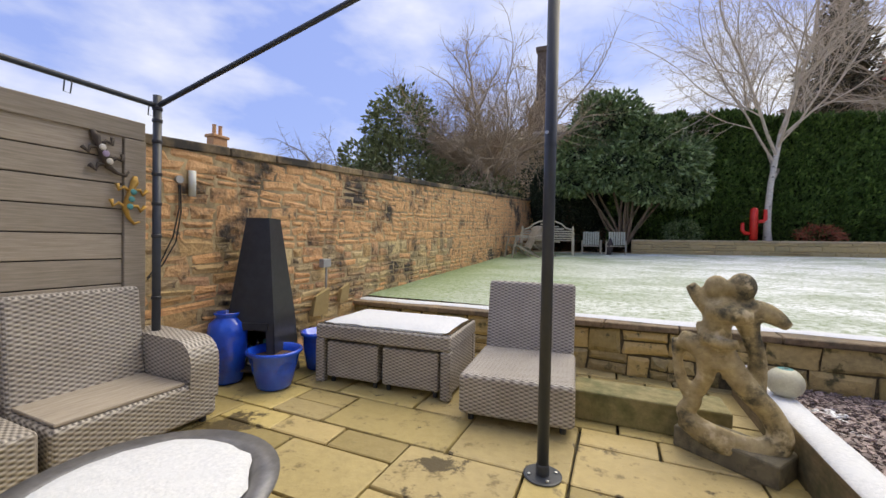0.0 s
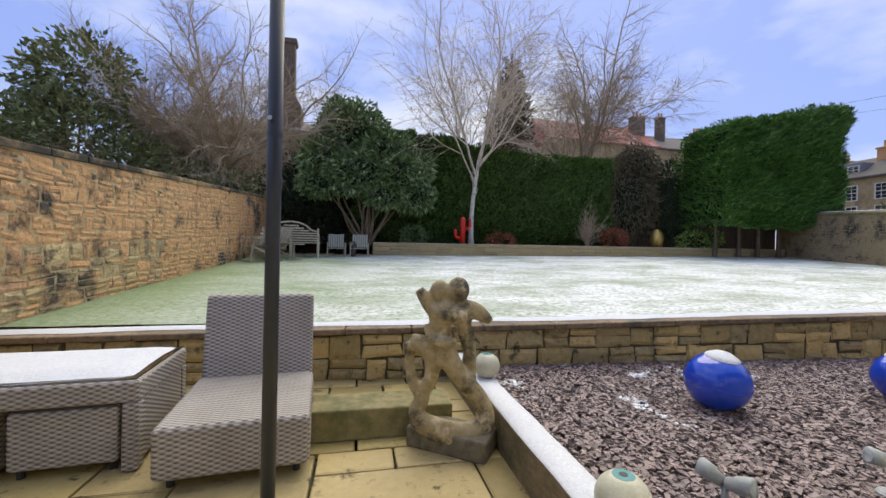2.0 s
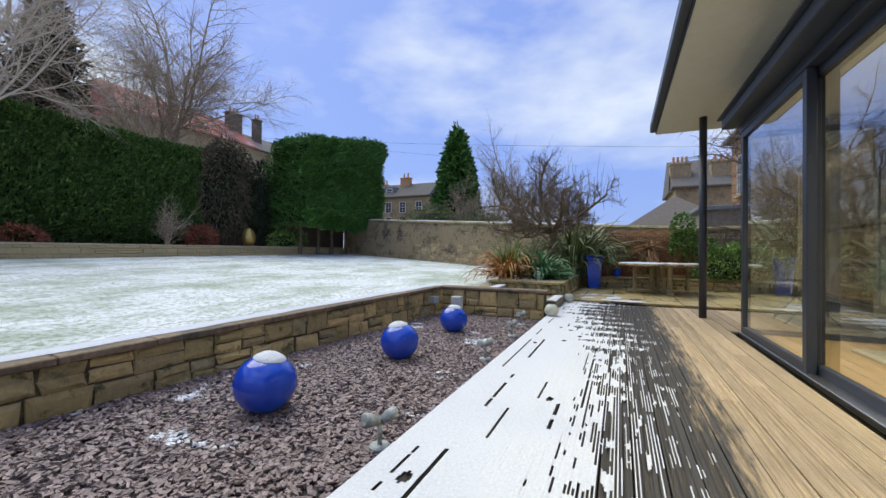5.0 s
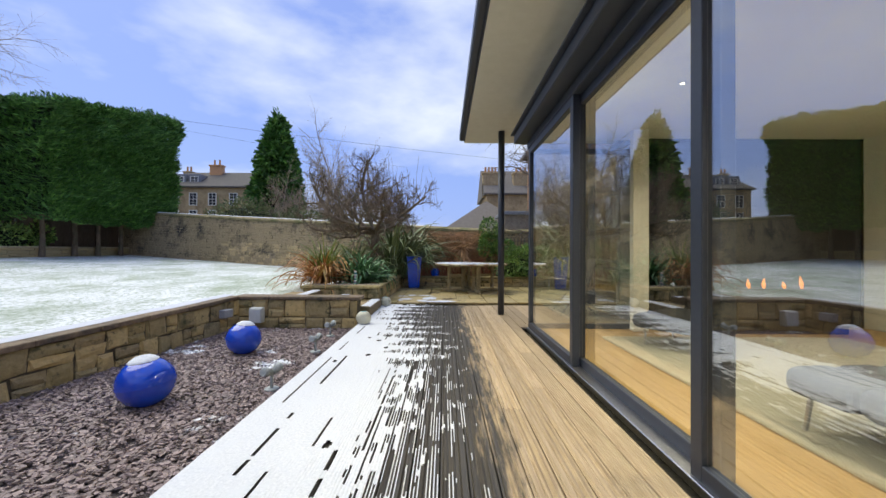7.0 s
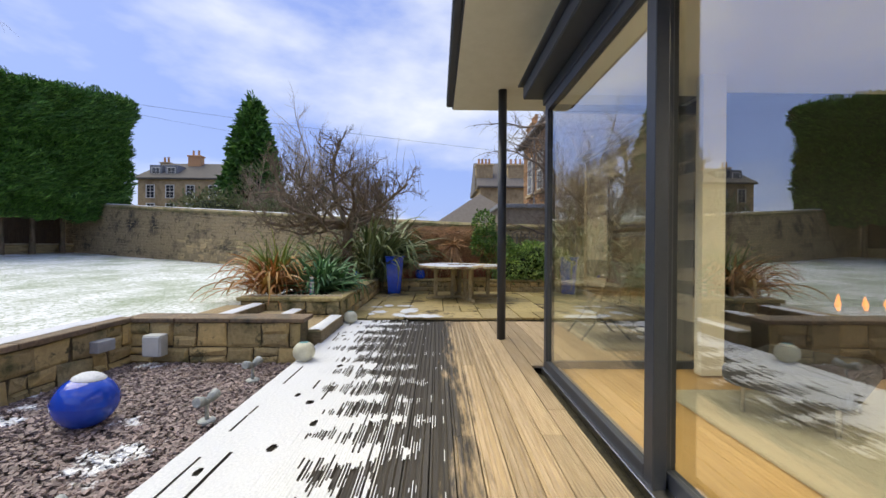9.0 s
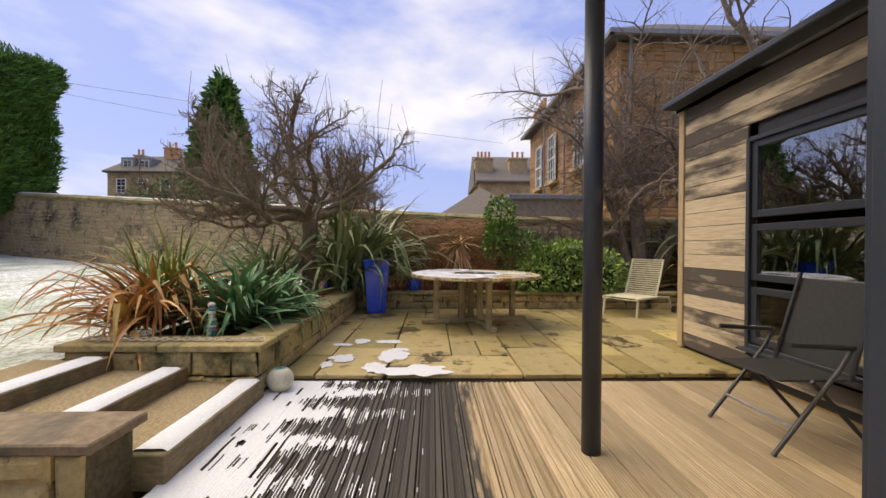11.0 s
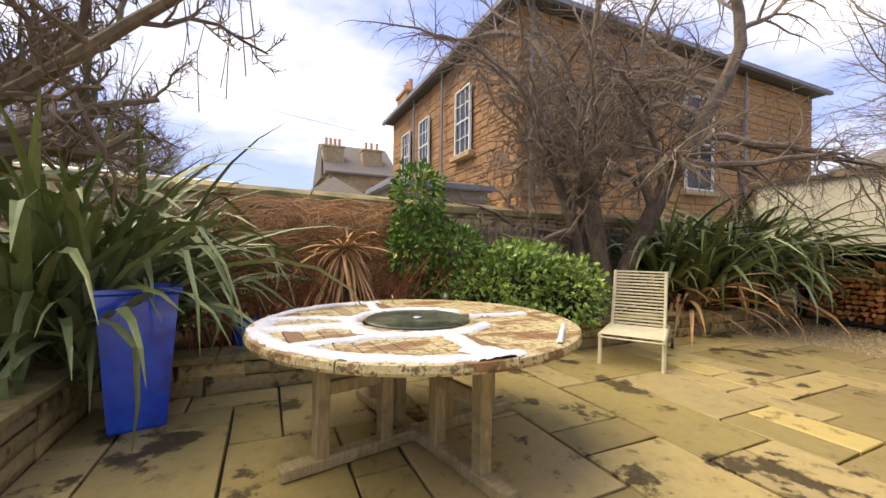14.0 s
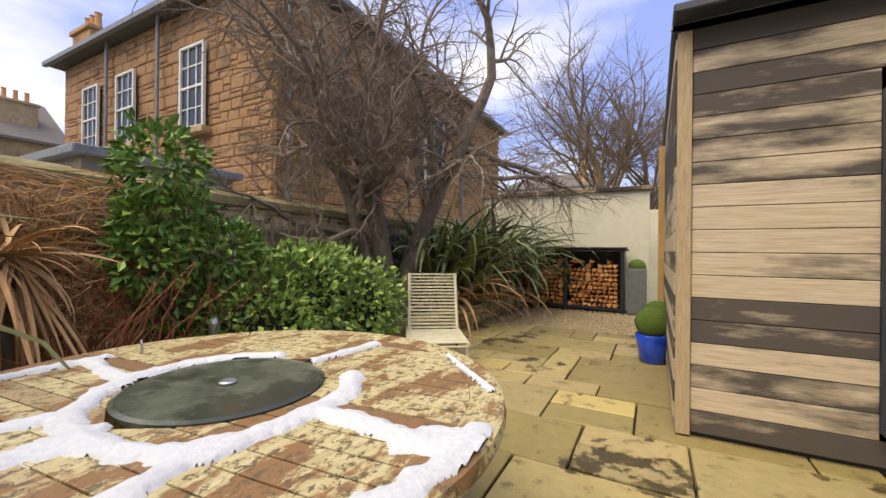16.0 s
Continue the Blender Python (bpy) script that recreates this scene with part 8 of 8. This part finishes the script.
# yellow tenement
ten = thing("tenement_house", "yellow sandstone tenement with dormers and a slate roof", "house", pose(47.5, 26.5, 0))
s = Shape()
s.box(0, 0, 4.2, 7.0, 9.0, 8.4)
bit("wall", s, TENEMENT, ten)
bit("roof", gable_roof(-3.5, 3.5, -4.5, 4.5, 8.4, 2.2, "y", 0.6), SLATEROOF, ten)
for z in (5.0, 6.9):
    for y in (-3.2, -0.9, 1.2, 3.2):
        house_window(ten, pose(-3.52, y, z - 0.6, 0, 0, -90), 0.9, 1.4, 2, False)
for y in (1.6, 3.2):
    s = Shape()
    s.box(-1.9, y, 9.3, 1.6, 1.3, 1.2)
    dm = bit("dormer", s, LEAD, ten)
    house_window(dm, pose(-2.72, y, 8.85, 0, 0, -90), 0.9, 0.8, 2, False)
chimney(ten, -0.4, 0.4, 9.6, 0.7, 1.4, 1.7, 2, CLAYPOT)
chimney(ten, 0.4, 4.2, 9.0, 0.7, 1.0, 1.7, 2, TENEMENT)
# house with the tall chimney behind the north border
nh = thing("north_house", "pale stone house with a tall brown chimney", "house", pose(-5.0, 27.5, 0))
s = Shape()
s.box(0, 0, 3.9, 14.0, 6.0, 7.8)
bit("wall", s, TENEMENT, nh)
bit("roof", gable_roof(-7.0, 7.0, -3.0, 3.0, 7.8, 1.4, "x", 2.0, 0.4), SLATEROOF, nh)
for x in (-5.5, -3.6, -1.2, 1.4):
    house_window(nh, pose(x, -3.03, 4.9), 0.9, 1.5, 2)
BROWNSTONE = surf("sooty_brown_stone", (0.12, 0.085, 0.06), (0.19, 0.14, 0.10), 6, 0.9, 0.4)
s = Shape()
s.loft([[(0.6 + i * w, -1.6 + j * w * 0.7, z) for i, j in ((-1, -1), (1, -1), (1, 1), (-1, 1))] for w, z in ((0.85, 7.2), (0.85, 9.6), (0.42, 10.4), (0.40, 13.4), (0.5, 13.5), (0.5, 13.75))])
bit("chimney", s, BROWNSTONE, nh)
# red roofs behind the hedge
rr = thing("red_roofed_house", "house with snow-dusted red tile roof", "house", pose(25.0, 41.0, 0))
s = Shape()
s.box(0, 0, 6.3, 12.5, 8.0, 12.6)
bit("wall", s, TENEMENT, rr)
bit("roof", gable_roof(-6.2, 6.2, -4, 4, 12.6, 3.2, "x"), REDROOF, rr)
chimney(rr, 5.6, -1.5, 13.0, 1.6, 0.8, 3.4, 3, BROWNSTONE)
rb = thing("grey_roofed_house", "distant stone house with a grey slate roof", "house", pose(36.0, 42.0, 0))
s = Shape()
s.box(0, 0, 6.4, 9.0, 8.0, 12.8)
bit("wall", s, TENEMENT, rb)
bit("roof", gable_roof(-4.5, 4.5, -4, 4, 12.8, 2.6, "x"), SLATEROOF, rb)
chimney(rb, -1.5, -1.5, 14.0, 0.9, 0.7, 3.0, 2, BROWNSTONE)
chimney(rb, 3.6, -1.5, 14.0, 1.2, 0.7, 1.6, 3, CLAYPOT)
wh = thing("west_house", "low house with clay chimney pots over the west wall", "house", pose(-24.0, 17.0, 0))
s = Shape()
s.box(0, 0, 2.4, 7.0, 8.0, 4.8)
bit("wall", s, TENEMENT, wh)
bit("roof", gable_roof(-3.5, 3.5, -4, 4, 4.8, 1.6, "x"), SLATEROOF, wh)
chimney(wh, 2.4, -1.0, 5.4, 0.6, 0.9, 1.7, 2, CLAYPOT)
# beyond the garage
gh = thing("white_house", "distant white rendered house with grey roof", "house", pose(22.0, -52.0, 0))
s = Shape()
s.box(0, 0, 4.6, 12.0, 8.0, 9.2)
bit("wall", s, RENDERED, gh)
bit("roof", gable_roof(-6, 6, -4, 4, 9.2, 2.2, "x", 3.0), SLATEROOF, gh)
for x in (-4, -2, 0, 2, 4):
    house_window(gh, pose(x, 4.03, 6.6, 0, 0, 180), 1.0, 1.6, 2, False)
chimney(gh, -4.0, 2.5, 9.4, 0.8, 1.4, 3.2, 2, CLAYPOT)
chimney(gh, -5.6, 2.5, 9.2, 0.8, 1.4, 2.6, 2, CLAYPOT)
bare_tree("street_tree", "tall bare street tree beyond the garage", (12.6, -27.0, 0), 17.0, 0.30, dict(TWIGGY, kids=(0, 7, 7, 6, 0), limb_angle=(20, 50), thin=0.010, limbs=9, fork=0.4, limb=0.34), DARKBARK, 4, 171, first=0.42)
bare_tree("street_tree", "tall bare street tree beyond the garage", (10.6, -30.0, 0), 15.0, 0.28, dict(TWIGGY, kids=(0, 7, 7, 6, 0), limb_angle=(20, 50), thin=0.010, limbs=9, fork=0.4, limb=0.34), DARKBARK, 4, 172, first=0.42)

# ---- overhead wires ----
wires = thing("overhead_wires", "thin dark telephone wires across the sky", "wires", pose(0, 0, 0))
for a, b in (((30, 60, 17), (40, -6, 10.5)), ((20, 70, 18), (60, 6, 14))):
    a, b = Vector(a), Vector(b)
    pts = []
    for k in range(17):
        f = k / 16
        q = a.lerp(b, f)
        pts.append((q.x, q.y, q.z - 1.2 * 4 * f * (1 - f) * 0.5))
    bit("wire", Shape().tube(pts, 0.012, 4), CABLE, wires)

# ---- pieces of the setting: stones, copings, slabs, boards, chips ----
lay_stones(wall_west, (-3.1, W0), (-3.1, W1), lambda t: 0.0, west_high, RUBBLE, (0.10, 0.30), (0.14, 0.46), 0.010, 0.016, 300, lambda q: 1.6 < q.y < 7.5, 11, 1.5, 5)
lay_caps(wall_west, (-3.1, W0), (-3.1, W1), west_high, 0.03, 0.48, 0.075, (0.5, 0.95), CAPSTONE, 0.22, 0.0, 12, (0.12, 1.0))
lay_stones(wall_east, (east_x(E0), E0), (east_x(E1), E1), east_low, east_high, EASTSTONE, (0.10, 0.22), (0.12, 0.40), 0.02, 0.010, 300, lambda q: -2 < q.y < 9, 13, 0.9, 4)
lay_stones(wall_east_south, (14.12, -1.2), (14.12, -9.6), flat(0.5), lambda t: 1.96 - 0.10 * t, EASTSTONE, (0.10, 0.22), (0.12, 0.40), 0.02, 0.010, 150, None, 27, 0.9, 4)
lay_caps(wall_east_south, (14.12, -1.2), (14.12, -9.6), lambda t: 1.97 - 0.10 * t, 0.05, 0.5, 0.16, (0.6, 1.0), EASTCAP, 0, 1.0, 28)
lay_caps(wall_east, (east_x(E0), E0), (east_x(E1), E1), east_high, 0.05, 0.5, 0.16, (0.6, 1.0), EASTCAP, 0.34, 1.0, 14, (0.0, 0.9))
lay_stones(wall_retaining, (RX0, retain_y(RX0)), (RX1, retain_y(RX1)), lambda t: (-0.02 if rx(t) < 0.98 else SLATE - 0.03), lambda t: retain_z(rx(t)) - 0.06, WALLSTONE, (0.12, 0.24), (0.18, 0.50), 0.026, 0.012, 300, None, 15, 0.9, 1.5)
lay_caps(wall_retaining, (RX0, retain_y(RX0)), (RX1, retain_y(RX1)), lambda t: retain_z(rx(t)) - 0.055, 0.05, 0.34, 0.055, (0.55, 0.75), COPE, 0.42, 0.0, 16)
lay_stones(wall_return, (7.45, 3.55), (7.45, 1.56), flat(SLATE - 0.02), flat(0.56), WALLSTONE, (0.14, 0.24), (0.2, 0.5), 0.035, 0.010, 300, None, 17, 0.6, 1.5)
lay_caps(wall_return, (7.45, 3.55), (7.45, 1.50), flat(0.565), 0.05, 0.34, 0.05, (0.55, 0.75), COPE, 0, 0, 18)
lay_stones(wall_planter_west, (8.88, 2.95), (8.88, 1.47), flat(0.24), flat(0.605), WALLSTONE, (0.11, 0.2), (0.2, 0.45), 0.03, 0.010, 300, None, 19, 0.6, 1.5)
lay_caps(wall_planter_west, (8.88, 3.0), (8.88, 1.42), flat(0.61), 0.05, 0.34, 0.055, (0.6, 0.8), BEDCAP, 0, 0, 20)
lay_stones(wall_planter_south, (8.88, 1.47), (12.95, 1.47), flat(TERRACE - 0.03), flat(0.605), WALLSTONE, (0.11, 0.2), (0.2, 0.5), 0.03, 0.010, 300, None, 21, 0.6, 1.5)
lay_caps(wall_planter_south, (9.2, 1.47), (13.25, 1.47), flat(0.61), 0.05, 0.36, 0.055, (0.6, 0.8), BEDCAP, 0, 0, 22)
lay_stones(wall_bed, (12.98, 1.47), (12.98, -7.9), flat(TERRACE - 0.03), flat(0.55), WALLSTONE, (0.09, 0.15), (0.2, 0.5), 0.03, 0.010, 300, None, 23, 0.6, 1.5)
lay_caps(wall_bed, (12.98, 1.40), (12.98, -7.95), flat(0.555), 0.05, 0.34, 0.055, (0.6, 0.8), BEDCAP, 0, 0, 24)
lay_stones(wall_far_kerb, (0.5, 13.8), (18.2, 13.8), lambda t: lawn_z(0.5 + 17.7 * t, 13.8) - 0.05, lambda t: 1.33 + 0.006 * 17.7 * t, KERBSTONE, (0.15, 0.2), (0.3, 0.7), 0.03, 0.014, 300, None, 25)
lay_caps(wall_far_kerb, (0.5, 13.8), (18.2, 13.8), lambda t: 1.33 + 0.006 * 17.7 * t, 0.04, 0.3, 0.05, (0.6, 0.9), KERBCAP, 0, 0, 26)


def pave(parent, x0, y0, x1, y1, z, cell, seed, outside=None):
    """Random-coursed riven slabs on a grid of cells."""
    random.seed(seed)
    nx, ny = int(round((x1 - x0) / cell)), int(round((y1 - y0) / cell))
    taken = [[False] * ny for _ in range(nx)]
    sizes = [(3, 2), (2, 3), (2, 2), (3, 3), (2, 1), (1, 2), (4, 2), (2, 4)]
    for i in range(nx):
        for j in range(ny):
            if taken[i][j]:
                continue
            for w, h in random.sample(sizes, len(sizes)) + [(1, 2), (2, 1), (1, 1)]:
                if i + w <= nx and j + h <= ny and not any(taken[a][b] for a in range(i, i + w) for b in range(j, j + h)):
                    break
            for a in range(i, i + w):
                for b in range(j, j + h):
                    taken[a][b] = True
            cx, cy = x0 + (i + w / 2) * cell, y0 + (j + h / 2) * cell
            if outside and outside(cx, cy):
                continue
            s = Shape()
            s.box(0, 0, -0.02, w * cell - rnd(0.012, 0.02), h * cell - rnd(0.012, 0.02), 0.04, 0, 0.006)
            s.v = [(x + rnd(-0.004, 0.004), y + rnd(-0.004, 0.004), zz) for x, y, zz in s.v]
            bit("slab", s, PATIO, parent, m=pose(cx, cy, z + rnd(-0.004, 0.003), rnd(-0.25, 0.25), rnd(-0.25, 0.25), rnd(-0.3, 0.3)))


patio = thing("patio", "yellow riven sandstone slabs stained dark by pots", "paving", kind="structure")
pave(patio, -3.1, -2.0, 0.95, 4.0, 0.0, 0.225, 5)
terrace = thing("terrace", "buff riven sandstone terrace, damp patches and snow", "paving", kind="structure")
pave(terrace, 9.22, -6.0, 12.97, 1.45, TERRACE, 0.31, 8)

# deck boards: grooved softwood, laid along the house
deck = thing("deck", "grooved timber deck half covered in thin snow", "deck", kind="structure")
BW = 0.1405
board_meshes = []


def grooved(length):
    s = Shape()
    prof, groove = [], 7
    for k in range(groove * 2):
        y = -BW / 2 + 0.004 + k / (groove * 2 - 1) * (BW - 0.008)
        prof.append((y, 0.0 if k % 4 < 2 else -0.009))
    prof = [(-BW / 2 + 0.004, -0.03)] + prof + [(BW / 2 - 0.004, -0.03)]
    s.loft([[(e * length / 2, y, z) for y, z in prof] for e in (-1, 1)])
    return s


random.seed(31)
for k in range(17):
    y = 1.44 - BW / 2 - k * BW
    if y < -0.95:
        break
    x = 0.93
    smooth_board = y < -0.62
    for w in ((rnd(1.2, 3.4), 3.0, 9) if k else (2.1, 2.2, 2.0, 9)):
        w = min(w, 9.2 - x)
        if w < 0.05:
            break
        if smooth_board:
            s = Shape()
            s.box(0, 0, -0.015, w - 0.006, BW - 0.006, 0.03, 0, 0.003)
        else:
            s = grooved(w - 0.006)
        bit("board", s, DECKWOOD, deck, m=pose(x + w / 2, y, DECK + rnd(-0.002, 0.002), 0, 0, rnd(-0.04, 0.04)))
        x += w
for k in range(13):                       # boards behind the roof post, in front of the timber wing
    y = -1.02 - k * BW
    if y < -2.72:
        break
    s = Shape()
    s.box(0, 0, -0.015, 2.34, BW - 0.006, 0.03, 0, 0.003)
    bit("board", s, DECKWOOD, deck, m=pose(8.03, y, DECK + rnd(-0.002, 0.002)))

# snow on the deck, thawed over the gaps and ragged towards the house
def snow_line(x):
    return 0.24 + 0.06 * wobble(x, 0, 1.3) + (0.0 if x < 5.6 else min(x - 5.6, 2.4) * 0.20) - max(0.0, x - 8.5) * 0.35


random.seed(33)
SPOTS = [(rnd(1.2, 8.8), 1.44 - (int(rnd(1, 6)) + 0.5) * BW, rnd(0.012, 0.022)) for k in range(10)]


def deck_snow(x, y):
    f = (y - snow_line(x)) / 0.27
    ragged = max(0.0, 1.6 - 0.28 * max(f, 0))
    f += ragged * (1.3 * wobble(x * 3.0, y * 60, 1.0) + 0.9 * math.sin(y * 353.0) + 0.9 * wobble(x * 8, y * 9, 1.0)) + (0.9 * math.sin(x * 15.0 + 2 * wobble(x, y, 1)) * min(1, max(0, x - 4.6)) if f < 2.6 else 0)
    k = (1.44 - y) / BW
    gap = abs(k - round(k)) * BW
    if 0.5 < k and gap < 0.0065:
        open_up = wobble(x * 1.3, round(k) * 3.7, 1.0) + 0.35 * wobble(x * 9, round(k) * 5.1, 1.0)
        if open_up > (-0.22 if round(k) == 1 else 0.36 - 0.035 * round(k)):
            f = -1
    for sx, sy, r in SPOTS:
        if abs(x - sx) < 0.1 and math.hypot((x - sx) * 0.6, y - sy) < r * (1 + 0.5 * wobble(x, y, 40)):
            f = -1
    return f


s, grid, NX, NY = Shape(), {}, 460, 270
for i in range(NX + 1):
    for j in range(NY + 1):
        x, y = 0.94 + i / NX * 8.25, 1.437 - j / NY * 1.5
        f = deck_snow(x, y)
        if f > 0:
            grid[i, j] = len(s.v)
            s.v.append((x, y, DECK + 0.005 + 0.007 * min(1.0, f * 0.5) + 0.002 * wobble(x, y, 14)))
for i, j in grid:
    q = [(i, j), (i, j + 1), (i + 1, j + 1), (i + 1, j)]
    if all(c in grid for c in q):
        s.f.append(tuple(grid[c] for c in q))
tagged(bit("snow_sheet", s, SNOW, deck, "thin snow thawing along the gaps between boards", True), kind="stuff")

# cladding of the timber wing
random.seed(41)
cladding = thing("timber_cladding", "weathered larch boards, silvered and blackened in streaks", "cladding", kind="structure")
z, k = TERRACE + 0.03, 0
while z < CTOP - 0.02:
    h = min(0.148, CTOP - z)
    for x0, x1 in (((7.0, 10.13),) if (z + h < 0.56 or z > 2.42) else ((9.24, 10.13), (7.0, 7.66))):
        s = Shape()
        s.box(0, 0, 0, x1 - x0, 0.022, h - 0.005, 0, 0.003)
        bit("board", s, CLADDING, cladding, m=pose((x0 + x1) / 2, CLAD_Y - 0.016, z + h / 2, rnd(-0.6, 0.6)))
    s = Shape()
    s.box(0, 0, 0, 0.022, 3.3, h - 0.005, 0, 0.003)
    bit("board", s, CLADDING, cladding, m=pose(CX1 + 0.014, CLAD_Y - 1.75, z + h / 2))
    z += h
    k += 1
s = Shape()
s.box(10.175, CLAD_Y - 0.012, (TERRACE + CTOP) / 2, 0.085, 0.05, CTOP - TERRACE - 0.02, 0, 0.004)
bit("corner_board", s, CORNERWOOD, cladding, "pale upright corner board")

# slate chips
random.seed(51)
s = Shape()
for k in range(30000):
    x, y = rnd(1.1, 7.40), rnd(1.5, 3.95)
    if y > retain_y(x) - 0.04:
        continue
    a, b, h = rnd(0.008, 0.027), rnd(0.006, 0.018), rnd(0.002, 0.005)
    z = SLATE - 0.005 + rnd(0, 0.014)
    m = pose(x, y, z, rnd(-24, 24), rnd(-24, 24), rnd(0, 360))
    top = [(-a, -b * rnd(0.3, 1), h), (a * rnd(0.4, 1), -b, h), (a, b * rnd(0.2, 1), h), (-a * rnd(0.2, 0.9), b, h)]
    low = [(p[0], p[1], -h) for p in top]
    s.add([tuple(m @ Vector(p)) for p in top + low], [(0, 1, 2, 3), (0, 4, 5, 1), (1, 5, 6, 2), (2, 6, 7, 3), (3, 7, 4, 0)])
solo("slate_chips", s, SLATECHIP, "loose broken slate chips, grey and purple", "slate", "stuff")

# thawing snow on the terrace
random.seed(55)
for x, y, a, b in ((10.40, 0.60, 0.07, 0.15), (10.44, 0.92, 0.12, 0.08), (10.26, 1.12, 0.05, 0.11), (9.80, 0.52, 0.22, 0.15), (10.05, 0.44, 0.06, 0.09), (9.72, 0.99, 0.12, 0.14), (9.42, 0.62, 0.18, 0.12), (9.5, 1.1, 0.10, 0.06), (9.33, 0.2, 0.16, 0.3)):
    s, ring = Shape(), 64
    s.v.append((0, 0, 0.008))
    for j, (f, h) in enumerate(((0.72, 0.007), (1.0, 0.001))):
        for k in range(ring):
            t_ = 2 * math.pi * k / ring
            q = f * (1 + 0.55 * wobble(math.cos(t_) + x * 3, math.sin(t_) + y * 3, 1.7) + 0.14 * wobble(math.cos(t_) + y * 5, math.sin(t_) + x, 5.5))
            s.v.append((a * q * math.cos(t_), b * q * math.sin(t_), h))
    s.f = [(0, 1 + k, 1 + (k + 1) % ring) for k in range(ring)] + [(1 + k, 1 + ring + k, 1 + ring + (k + 1) % ring, 1 + (k + 1) % ring) for k in range(ring)]
    bit("snow_patch", s, SNOW, terrace, "thin melting patch of snow", True, pose(x, y, TERRACE + 0.004))
